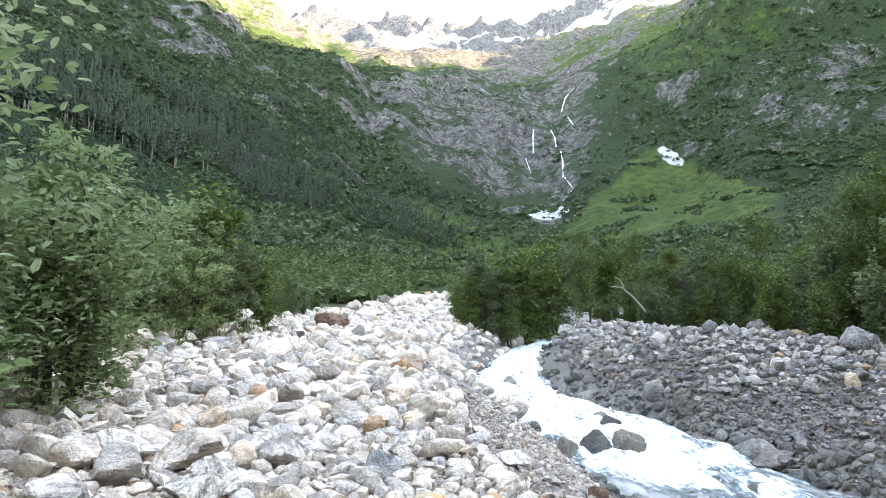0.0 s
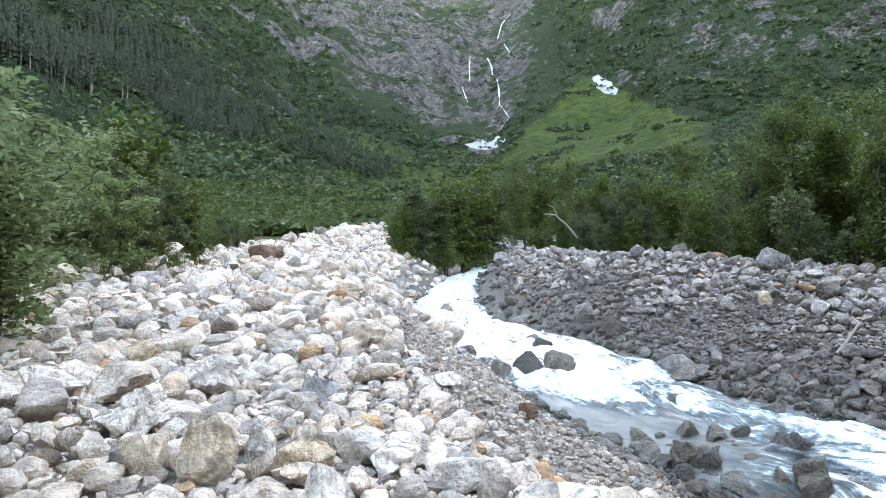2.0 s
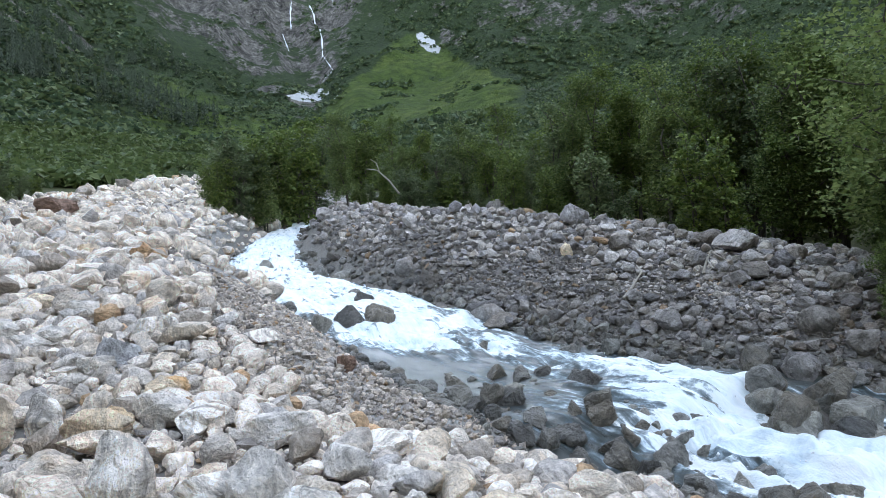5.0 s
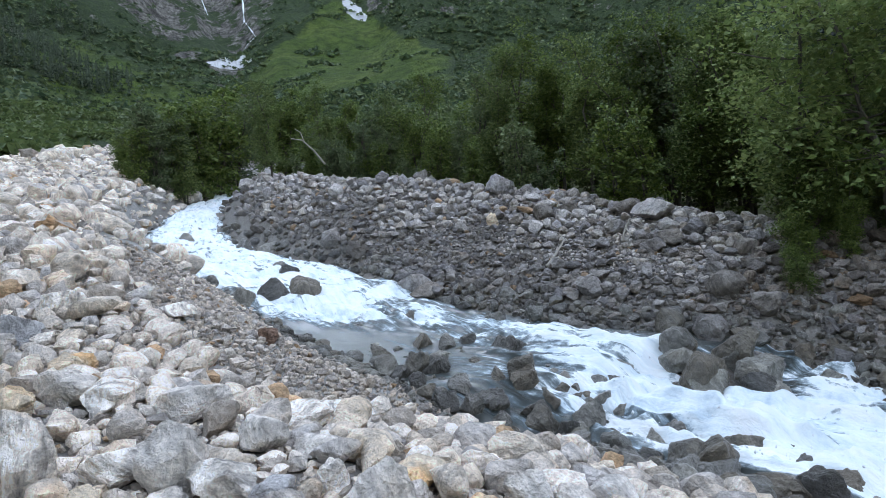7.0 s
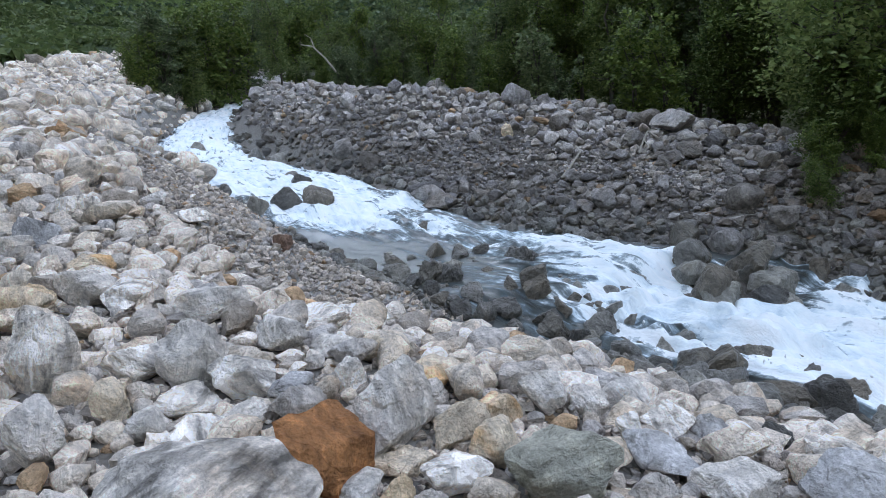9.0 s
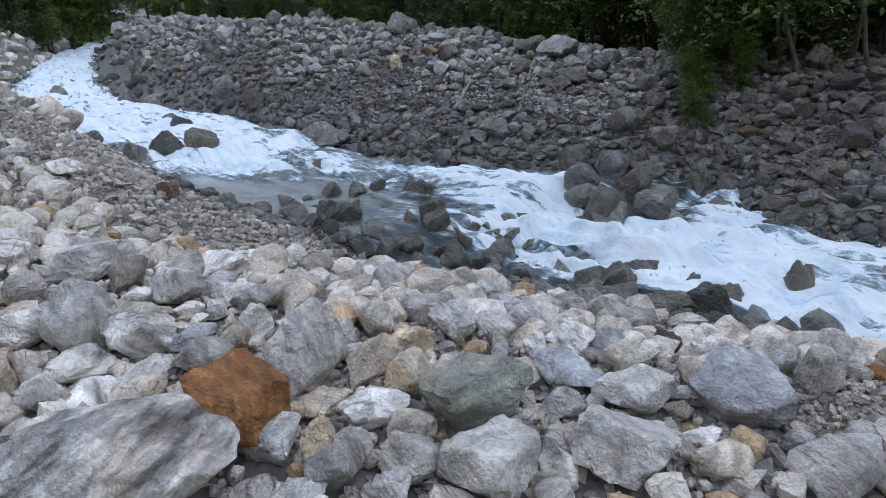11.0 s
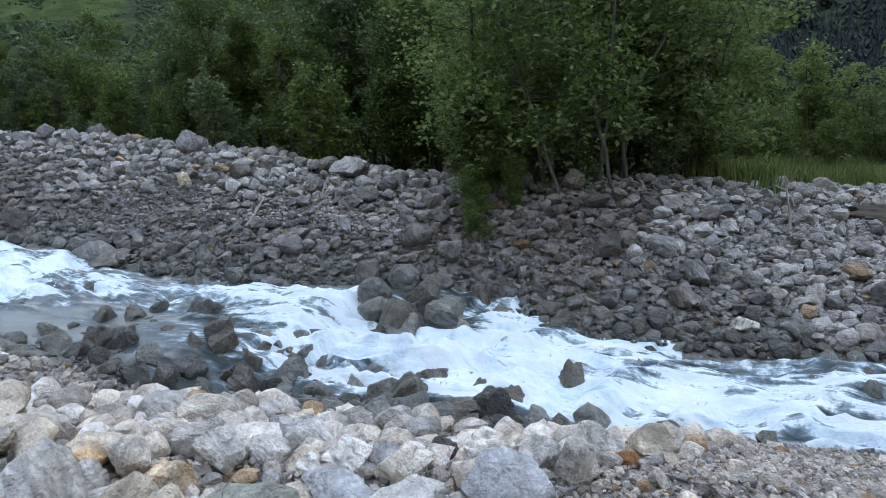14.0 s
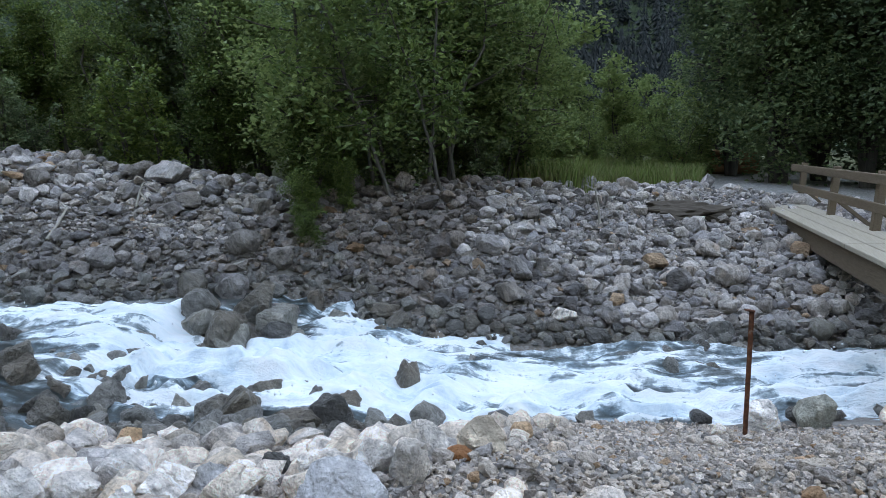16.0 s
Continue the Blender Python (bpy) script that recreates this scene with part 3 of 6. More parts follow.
elev = np.degrees(np.arctan2(vz - 1.6, vr))
rockiness = 0.04 + 0.30 * step01(0.6, 1.3, slope) + 0.60 * outcrop(vx, vy, vr) * (1 - 0.7 * step01(18, 24, vb))
wall = step01(-7, 3, vb) * step01(15, 12, vb) * step01(11, 14, elev) * step01(900, 1000, vr) * step01(1750, 1600, vr)
cliffs = step01(22, 27, vb) * step01(13, 16, elev) * step01(24, 20, elev) * step01(700, 900, vr) * step01(70, 50, vb)
rockiness = rockiness + 0.33 * wall + 0.26 * cliffs + 0.5 * step01(1.6, 0.6, np.hypot((vb - 27.5) / 1.6, (elev - 11.7 - 0.12 * (vb - 27.5)) / 0.5)) * (vr > 300) * (vr < 1250) - 0.10 * step01(20, 26, vb) * step01(1700, 1500, vr) + 0.35 * step01(1650, 2300, vr) + 0.25 * step01(2600, 3200, vr)
hill_top = np.interp(vb, (10, 12, 14, 18, 21, 24, 29), (10.5, 12.0, 14.0, 16.6, 15.8, 14.2, 12.0))
ragged = 1.2 * bumps(vx, vy, 60, 15) + 0.7 * bumps(vx, vy, 24, 16)
hill = step01(10.2, 11.5, vb) * step01(30, 25, vb) * step01(9.2, 10.8, elev + 0.5 * ragged) * step01(1.1, -0.9, elev - hill_top + 0.6 * ragged) * (vr > 400) * (vr < 1250)
shelf = step01(-10, -6, vb) * step01(12, 7, vb) * step01(1600, 1900, vr) * step01(2900, 2600, vr)
scalar(ground_mesh, "rock", rockiness - 0.6 * hill + 0.35 * shelf)
# how far out the painted haze tints the rock
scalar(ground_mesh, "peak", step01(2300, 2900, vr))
fan = step01(-6, -3, vb) * step01(10, 7, vb) * step01(180, 300, vr) * step01(850, 650, vr)
strip = step01(15, 18, vb) * step01(34, 28, vb) * step01(1150, 1350, vr) * 0.35
scalar(ground_mesh, "grass", 0.10 + 0.75 * hill + 0.5 * fan + strip + 0.5 * step01(1500, 1900, vr))
patch = np.maximum(step01(1.5, 0.5, np.hypot((vb - 19.7) / 1.1, (elev - 16.0 + 0.62 * (vb - 19.7)) / np.interp(vb, (18.5, 19.5, 21.5), (0.75, 0.7, 0.2)))) * (vr > 700) * (vr < 1150),
                   step01(1.4, 0.6, np.hypot((vb - 9.6) / 1.9, (elev - 11.85 + 0.25 * bumps(vx, vy, 14, 17)) / 0.42) + 0.5 * bumps(vx, vy, 9, 18)) * (vr > 700) * (vr < 1200))
high = step01(2300, 3000, vr) * (0.42 + 0.34 * step01(-9, -3, vb) * step01(3600, 3300, vr) + 0.4 * bumps(vx, vy, 420, 11) - 0.35 * step01(0.7, 1.4, slope) - 0.25 * step01(8, 13, vb)) + step01(1800, 2300, vr) * 0.1
scalar(ground_mesh, "snow", np.clip(np.maximum(patch, high), 0, 1))

# ---- the stream ----
FOAM = {}


def foam_row(y, *values):
    FOAM[y] = values


foam_row(-8, 0.5, 0.7, 0.7, 0.6, 0.6, 0.6, 0.6, 0.4)
foam_row(-1, 0.75, 0.95, 0.9, 0.85, 0.9, 0.95, 0.9, 0.7)
foam_row(0.5, 0.85, 1.15, 1.1, 0.9, 0.85, 0.95, 1.0, 0.8)
foam_row(1.5, 0.9, 1.35, 1.35, 1.05, 0.72, 0.8, 1.0, 0.9)
foam_row(2.5, 0.4, 1.4, 1.5, 1.3, 0.9, 0.75, 1.0, 1.0)
foam_row(3.3, 0.15, 1.2, 1.4, 1.4, 1.2, 0.95, 0.95, 0.9)
foam_row(4.0, 0.05, 1.0, 1.4, 1.4, 1.35, 1.2, 1.1, 1.0)
foam_row(4.6, 0, 0.5, 1.3, 1.35, 0.9, 0.4, 0.9, 1.1)
foam_row(5.1, 0.15, 0.5, 0.95, 1.3, 1.0, 0.2, 0.5, 1.0)
foam_row(5.7, 0.25, 0.5, 0.65, 1.15, 1.3, 0.9, 0.2, 0.3)
foam_row(6.4, 0.2, 0.45, 0.5, 0.8, 1.2, 1.1, 0.4, 0.1)
foam_row(7.2, 0, 0.05, 0.3, 0.35, 0.8, 0.95, 0.6, 0.1)
foam_row(8.3, 0, 0.05, 0.3, 0.5, 0.8, 0.7, 0.5, 0.15)
foam_row(9.0, 0.1, 0.4, 0.85, 1.1, 1.0, 0.7, 0.4, 0.2)
foam_row(10, 0.3, 0.9, 1.2, 1.2, 1.05, 0.8, 0.6, 0.3)
foam_row(11, 0.5, 1.0, 1.25, 1.1, 1.25, 1.15, 1.0, 0.6)
foam_row(18, 0.7, 1.1, 1.25, 1.1, 1.25, 1.25, 1.15, 0.8)
foam_row(40, 0.9, 1.2, 1.3, 1.2, 1.3, 1.3, 1.2, 0.9)
wy = np.concatenate([np.arange(-10, -2, 0.12), np.arange(-2, 12, 0.04), np.arange(12, 38, 0.08)])
wv = np.linspace(-0.08, 1.05, 130)
wyy, wvv = np.meshgrid(wy, wv, indexing="ij")
left, right = np.interp(wy, STREAM_Y, STREAM_L), np.interp(wy, STREAM_Y, STREAM_R)
wx = left[:, None] + wvv * (right - left)[:, None]
fk = np.array(sorted(FOAM))
ft = np.array([FOAM[k] for k in fk])
lanes = np.stack([np.interp(wy, fk, ft[:, c]) for c in range(8)], 1)
fm = np.stack([np.interp(wv, (0, 0.15, 0.3, 0.45, 0.6, 0.75, 0.9, 1), row) for row in lanes])
calm = np.interp(wyy, (8, 12, 30), (1.0, 0.6, 0.5))
rush = fm * step01(0.2, 0.75, fm)
churn = (0.03 + 0.97 * rush) * calm
off = wx - 0.5 * (left + right)[:, None]
# broken steps: lips, faces and boils below them
ledge = 0.17
phase = water_z(wyy) / ledge + 0.75 * bumps(off * 0.7, wyy, 1.2, 27) + 0.3 * bumps(off * 0.8, wyy * 0.7, 0.45, 28)
rise = phase - np.floor(phase)
stairs = 0.8 * ledge * (step01(0.45, 0.97, rise) - rise + 0.1)
mask = step01(0.3, 0.85, rush) * np.interp(wyy, (8, 12, 30), (1.0, 0.9, 0.7))
lumps = (0.05 * bumps(off, wyy * 0.4, 0.40, 21) + 0.045 * (1 - 2 * np.abs(bumps(off, wyy * 0.3, 0.21, 22))) + 0.025 * bumps(off, wyy * 0.4, 0.1, 23)
         + 0.022 * step01(0.6, 1.1, rush) * (1 - 2 * np.abs(bumps(off, wyy * 0.7, 0.12, 26))))
wz = (water_z(wyy) + 1.35 * churn * lumps + mask * stairs - 0.05 + 0.006 * bumps(off, wyy, 0.16, 29)
      + 0.09 * rush * np.exp(-((wyy - 4.5) / 0.55) ** 2) * (1 - 2 * np.abs(bumps(off, wyy * 0.8, 0.3, 30)))
      + 0.06 * (rush - 0.2) * step01(0.0, 0.15, wvv) * step01(1.0, 0.85, wvv) + 0.06 * calm * bumps(off * 0.8, wyy, 1.2, 24) * rush)
fm = fm + 0.08 + mask * 0.36 * (step01(0.1, 0.4, rise) * step01(1.0, 0.8, rise) - 0.62) + 0.35 * churn * lumps / 0.1
water_mesh = tri_mesh("stream", np.stack([wx, wyy, wz], -1).reshape(-1, 3), sheet(len(wy), len(wv))[:, ::-1], stream_water)
scalar(water_mesh, "foam", fm.ravel())
scalar(water_mesh, "along", wyy.ravel())
scalar(water_mesh, "across", (wx - 0.5 * (left + right)[:, None]).ravel())
tagged(new("stream", water_mesh), "rushing white mountain stream over dark boulders", "water", kind="structure")

# spray thrown up where the water breaks
r = np.random.default_rng(91)
wild = np.nonzero((rush * calm * step01(0.35, 0.5, rise) * step01(1.0, 0.9, rise)).ravel() > 0.85)[0]
pick = wild[r.integers(len(wild), size=700)]
at = np.stack([wx.ravel()[pick], wyy.ravel()[pick], wz.ravel()[pick]], -1) + np.stack([r.normal(0, 0.05, len(pick)), r.normal(0, 0.05, len(pick)), np.abs(r.normal(0, 0.05, len(pick)))], -1)
drop = np.array([(1, 0, 0), (-1, 0, 0), (0, 1, 0), (0, -1, 0), (0, 0, 1.3), (0, 0, -1.3)], float)
drops = at[:, None] + drop[None] * (0.005 * np.exp(r.normal(0, 0.5, len(pick))))[:, None, None] * r.uniform(0.6, 1.4, (len(pick), 1, 3))
faces = np.array([(0, 2, 4), (2, 1, 4), (1, 3, 4), (3, 0, 4), (2, 0, 5), (1, 2, 5), (3, 1, 5), (0, 3, 5)])
tagged(new("spray", tri_mesh("spray", drops.reshape(-1, 3), (faces[None] + 6 * np.arange(len(pick))[:, None, None]).reshape(-1, 3), fall_water)), "white drops of spray over the breaking water", "spray", kind="stuff")

# ---- stones ----
rng = np.random.default_rng(7)


def stone_shape(level, seed, cuts=11, flat=0.8, rough=0.05, keen=14, square=False):
    """A broken stone about 1 across: a block with its corners struck off, edges worn, sides roughened."""
    r = np.random.default_rng(seed)
    bm = bmesh.new()
    bmesh.ops.create_icosphere(bm, subdivisions=level, radius=1.0)
    bm.verts.index_update()
    d = np.array([p.co[:] for p in bm.verts])
    t = np.array([[p.index for p in f.verts] for f in bm.faces])
    bm.free()
    d /= np.linalg.norm(d, axis=1)[:, None]
    block = np.eye(3) if square else np.linalg.qr(r.normal(size=(3, 3)))[0]
    block = np.concatenate([block, -block]) + r.normal(0, 0.14 if square else 0.22, (6, 3))
    struck = r.normal(size=(cuts, 3))
    k = np.concatenate([block, struck])
    k /= np.linalg.norm(k, axis=1)[:, None]
    h = np.concatenate([r.uniform(0.58, 0.9, 6), r.uniform(0.66, 0.98, cuts)])
    near = np.maximum(d @ k.T / h, 0)
    v = d * ((near ** keen).sum(1) ** (-1.0 / keen))[:, None]
    for scale, share in ((1.3, 0.12), (3.2, 0.07), (7.5, 0.5 * rough), (13.0, 0.16 * rough)):
        o = r.uniform(0, 50, 3)
        v = v * (1 + share * np.array([noise.noise(Vector(p * scale + o)) for p in v]))[:, None]
    v[:, 2] *= flat
    v -= (v.max(0) + v.min(0)) / 2
    v /= (v.max(0) - v.min(0)).max()
    return v, t


FINE = [stone_shape(4, 100 + i, 3 + i % 5, 1.0, 0.16, (18, 11, 26, 13)[i % 4]) for i in range(16)]
FINE += [stone_shape(4, 131, 2, 1.0, 0.14, 6), stone_shape(4, 137, 2, 1.0, 0.14, 16, True)]
GOOD = [stone_shape(3, 200 + i, 3 + i % 5, 0.95, 0.14, (13, 9, 18)[i % 3]) for i in range(18)]
PLAIN = [stone_shape(3, 300 + i, 3 + i % 4, 0.92, 0.09, (8, 12, 17)[i % 3]) for i in range(12)]
ROUGH = [stone_shape(2, 400 + i, 3 + i % 4, 0.9, 0.07, (7, 10, 14)[i % 3]) for i in range(16)]
CHIP = [stone_shape(1, 500 + i, 3, 0.9, 0.05, 9) for i in range(12)]
stone_meshes = {}


def stone_mesh(kind, shapes, k, material):
    key = (kind, k, material.name)
    if key not in stone_meshes:
        stone_meshes[key] = tri_mesh("stone", *shapes[k], material)
        stone_meshes[key].set_sharp_from_angle(angle=radians(38))
    return stone_meshes[key]


taken = {}


def free(x, y, size, pack):
    """Whether a stone of that size finds room at x, y; if so, the room is taken."""
    cx, cy = int(x // 0.8), int(y // 0.8)
    for i in range(cx - 1, cx + 2):
        for j in range(cy - 1, cy + 2):
            for px, py, ps in taken.get((i, j), ()):
                if (px - x) ** 2 + (py - y) ** 2 < (pack * (ps + size) / 2) ** 2:
                    return False
    taken.setdefault((cx, cy), []).append((x, y, size))
    return True


def boulder(x, y, wide, deep, tall, turn, material, seed, label, sink=0.12, lean=0.0, shape=None):
    """A boulder of its own, resting in the ground."""
    z = float(land_z(x, y))
    if shape is None:
        shape = (seed + int(41 * x + 67 * y)) % 16
    ob = new("boulder", stone_mesh("fine", FINE, shape, material))
    ob.scale = (wide, deep, tall)
    span = FINE[shape][0].max(0) - FINE[shape][0].min(0)
    ob.scale = (wide / span[0], deep / span[1], tall / span[2])
    ob.matrix_basis = pose(x, y, z + tall * (0.5 - sink), lean, lean * 0.6, turn) @ Matrix.Diagonal((*ob.scale, 1))
    taken.setdefault((int(x // 0.8), int(y // 0.8)), []).append((x, y, 0.9 * max(wide, deep)))
    return tagged(ob, label, "boulder", "boulders by the stream")


boulder(2.107, 21.302, 0.576, 0.504, 0.576, 164, wet_stone, 2, "dark wet boulder in the white stream", 0.08)
boulder(3.446, 14.628, 0.467, 0.370, 0.467, 160, wet_stone, 5, "dark wet boulder in the white stream", 0.08)
boulder(3.095, 11.355, 0.573, 0.491, 0.573, 332, wet_stone, 5, "dark wet boulder in the white stream", 0.08)
boulder(3.372, 13.746, 0.504, 0.409, 0.504, 333, wet_stone, 7, "dark wet boulder in the white stream", 0.08)
boulder(2.012, 11.036, 0.358, 0.282, 0.358, 171, wet_stone, 3, "dark wet boulder in the white stream", 0.09)
boulder(2.532, 11.443, 0.585, 0.478, 0.585, 180, wet_stone, 5, "dark wet boulder in the white stream", 0.08)
boulder(1.744, 12.903, 0.264, 0.220, 0.264, 162, wet_stone, 3, "dark wet boulder in the white stream", 0.13)
boulder(3.333, 18.648, 0.538, 0.451, 0.538, 169, wet_stone, 3, "dark wet boulder in the white stream", 0.08)
boulder(3.168, 8.960, 0.267, 0.251, 0.267, 168, wet_stone, 2, "dark wet boulder in the white stream", 0.08)
boulder(2.956, 6.321, 0.302, 0.256, 0.302, 163, wet_stone, 5, "dark wet boulder in the white stream", 0.08)
boulder(3.956, 9.027, 0.363, 0.326, 0.363, 168, wet_stone, 2, "dark wet boulder in the white stream", 0.08)
boulder(2.600, 6.347, 0.282, 0.222, 0.262, 150, wet_stone, 4, "dark wet boulder in the white stream", 0.2)
boulder(2.122, 5.977, 0.264, 0.223, 0.066, 155, wet_stone, 5, "dark wet boulder in the white stream", 0.28)
boulder(3.228, 6.414, 0.235, 0.195, 0.235, 144, wet_stone, 2, "dark wet boulder in the white stream", 0.08)
boulder(3.706, 5.427, 0.289, 0.251, 0.289, 140, wet_stone, 7, "dark wet boulder in the white stream", 0.08)
boulder(5.031, 8.263, 0.371, 0.300, 0.371, 149, wet_stone, 5, "dark wet boulder in the white stream", 0.08)
boulder(5.513, 7.923, 0.280, 0.235, 0.280, 323, wet_stone, 3, "dark wet boulder in the white stream", 0.08)
boulder(5.366, 6.335, 0.421, 0.367, 0.421, 316, wet_stone, 1, "dark wet boulder in the white stream", 0.08)
boulder(5.688, 6.444, 0.237, 0.220, 0.237, 128, wet_stone, 7, "dark wet boulder in the white stream", 0.08)
boulder(5.703, 5.383, 0.387, 0.355, 0.387, 303, wet_stone, 1, "dark wet boulder in the white stream", 0.08)
boulder(5.356, 4.724, 0.473, 0.430, 0.473, 307, wet_stone, 1, "dark wet boulder in the white stream", 0.08)
boulder(5.970, 4.866, 0.492, 0.429, 0.492, 129, wet_stone, 7, "dark wet boulder in the white stream", 0.08)
boulder(5.901, 4.513, 0.455, 0.427, 0.455, 122, wet_stone, 4, "dark wet boulder in the white stream", 0.08)
boulder(5.710, 5.410, 0.283, 0.234, 0.283, 307, wet_stone, 4, "dark wet boulder in the white stream", 0.08)
boulder(5.786, 4.247, 0.381, 0.290, 0.381, 129, wet_stone, 6, "dark wet boulder in the white stream", 0.08)
boulder(6.960, 4.431, 0.289, 0.225, 0.295, 297, wet_stone, 4, "dark wet boulder in the white stream", 0.28)
boulder(6.587, 3.596, 0.324, 0.292, 0.324, 115, wet_stone, 4, "dark wet boulder in the white stream", 0.08)
boulder(6.570, 2.644, 0.199, 0.161, 0.199, 111, wet_stone, 0, "dark wet boulder in the white stream", 0.08)
boulder(4.002, 5.228, 0.147, 0.116, 0.147, 312, wet_stone, 4, "dark wet boulder in the white stream", 0.08)
boulder(3.892, 4.693, 0.303, 0.253, 0.303, 141, wet_stone, 6, "dark wet boulder in the white stream", 0.1)
boulder(2.779, 5.295, 0.230, 0.184, 0.245, 142, wet_stone, 3, "dark wet boulder in the white stream", 0.28)
boulder(2.977, 5.206, 0.226, 0.194, 0.226, 323, wet_stone, 3, "dark wet boulder in the white stream", 0.08)
boulder(3.153, 4.969, 0.182, 0.141, 0.182, 147, wet_stone, 4, "dark wet boulder in the white stream", 0.08)
boulder(3.523, 4.897, 0.358, 0.289, 0.309, 153, wet_stone, 5, "dark wet boulder in the white stream", 0.2)
boulder(3.638, 4.654, 0.206, 0.166, 0.206, 317, wet_stone, 3, "dark wet boulder in the white stream", 0.08)
boulder(4.379, 4.135, 0.228, 0.214, 0.228, 132, wet_stone, 6, "dark wet boulder in the white stream", 0.08)
boulder(4.044, 3.478, 0.242, 0.187, 0.242, 133, wet_stone, 4, "dark wet boulder in the white stream", 0.08)
boulder(4.613, 3.627, 0.312, 0.270, 0.312, 304, wet_stone, 7, "dark wet boulder in the white stream", 0.19)
boulder(4.789, 3.438, 0.211, 0.175, 0.211, 123, wet_stone, 7, "dark wet boulder in the white stream", 0.08)
boulder(4.291, 2.778, 0.371, 0.279, 0.366, 128, wet_stone, 4, "dark wet boulder in the white stream", 0.2)
boulder(3.520, 3.265, 0.255, 0.218, 0.227, 143, wet_stone, 6, "dark wet boulder in the white stream", 0.28)
boulder(3.430, 2.787, 0.244, 0.186, 0.198, 298, wet_stone, 4, "dark wet boulder in the white stream", 0.28)
boulder(2.384, 1.743, 0.158, 0.131, 0.190, 293, wet_stone, 3, "dark wet boulder in the white stream", 0.28)
boulder(2.566, 1.643, 0.197, 0.183, 0.092, 131, wet_stone, 3, "dark wet boulder in the white stream", 0.28)
boulder(3.46, 7.43, 0.44, 0.33, 0.36, 37, wet_stone, 1, "dark wet boulder in the white stream", 0.30)
boulder(3.70, 7.14, 0.34, 0.27, 0.32, 74, wet_stone, 2, "dark wet boulder in the white stream", 0.30)
boulder(4.04, 7.18, 0.28, 0.23, 0.32, 111, wet_stone, 3, "dark wet boulder in the white stream", 0.30)
boulder(4.19, 6.53, 0.49, 0.41, 0.44, 148, wet_stone, 4, "dark wet boulder in the white stream", 0.30)
boulder(3.12, 6.19, 0.33, 0.24, 0.33, 185, wet_stone, 5, "dark wet boulder in the white stream", 0.30)
boulder(3.55, 5.62, 0.28, 0.21, 0.26, 222, wet_stone, 6, "dark wet boulder in the white stream", 0.30)
boulder(2.91, 7.20, 0.37, 0.29, 0.25, 259, wet_stone, 7, "dark wet boulder in the white stream", 0.30)
boulder(3.05, 5.59, 0.33, 0.26, 0.25, 296, wet_stone, 8, "dark wet boulder in the white stream", 0.30)
boulder(3.23, 5.31, 0.37, 0.31, 0.27, 333, wet_stone, 0, "dark wet boulder in the white stream", 0.30)
boulder(3.57, 5.08, 0.32, 0.23, 0.23, 10, wet_stone, 1, "dark wet boulder in the white stream", 0.30)
boulder(2.68, 6.22, 0.35, 0.26, 0.22, 47, wet_stone, 2, "dark wet boulder in the white stream", 0.30)
boulder(2.34, 6.14, 0.28, 0.22, 0.11, 84, wet_stone, 3, "dark wet boulder in the white stream", 0.30)
boulder(3.80, 5.14, 0.24, 0.20, 0.24, 121, wet_stone, 4, "dark wet boulder in the white stream", 0.30)
boulder(2.63, 5.50, 0.26, 0.22, 0.16, 158, wet_stone, 5, "dark wet boulder in the white stream", 0.30)
boulder(4.40, 4.75, 0.28, 0.20, 0.21, 195, wet_stone, 6, "dark wet boulder in the white stream", 0.30)
boulder(4.05, 3.72, 0.43, 0.32, 0.27, 232, wet_stone, 7, "dark wet boulder on the rocky shore shelf", 0.20)
boulder(4.55, 3.57, 0.40, 0.31, 0.27, 269, wet_stone, 8, "dark wet boulder on the rocky shore shelf", 0.20)
boulder(4.67, 3.24, 0.34, 0.28, 0.29, 306, wet_stone, 0, "dark wet boulder on the rocky shore shelf", 0.20)
boulder(4.56, 2.82, 0.32, 0.27, 0.34, 343, wet_stone, 1, "dark wet boulder on the rocky shore shelf", 0.20)
boulder(4.04, 3.39, 0.41, 0.29, 0.22, 20, wet_stone, 2, "dark wet boulder on the rocky shore shelf", 0.20)
boulder(4.13, 4.15, 0.30, 0.23, 0.22, 57, wet_stone, 3, "dark wet boulder on the rocky shore shelf", 0.20)
boulder(3.83, 4.26, 0.35, 0.27, 0.19, 94, wet_stone, 4, "dark wet boulder on the rocky shore shelf", 0.20)
boulder(4.20, 2.95, 0.49, 0.39, 0.24, 131, wet_stone, 5, "dark wet boulder on the rocky shore shelf", 0.20)
boulder(3.70, 4.58, 0.31, 0.26, 0.19, 168, wet_stone, 6, "dark wet boulder on the rocky shore shelf", 0.20)
boulder(4.52, 2.49, 0.31, 0.23, 0.18, 205, wet_stone, 7, "dark wet boulder on the rocky shore shelf", 0.20)
boulder(3.93, 3.06, 0.43, 0.32, 0.13, 242, wet_stone, 8, "dark wet boulder on the rocky shore shelf", 0.20)
boulder(5.75, 5.43, 0.42, 0.36, 0.36, 20, wet_stone, 1, "dark wet boulder in the white stream", 0.2)
boulder(5.38, 4.68, 0.56, 0.42, 0.34, 60, wet_stone, 3, "dark wet boulder in the white stream", 0.12)
boulder(5.78, 4.42, 0.52, 0.42, 0.40, 110, wet_stone, 6, "dark wet boulder in the white stream", 0.12)
boulder(5.40, 5.14, 0.34, 0.30, 0.32, 150, wet_stone, 7, "dark wet boulder in the white stream", 0.15)
boulder(6.25, 5.25, 0.40, 0.34, 0.26, 75, wet_stone, 0, "dark wet boulder in the white stream", 0.15)
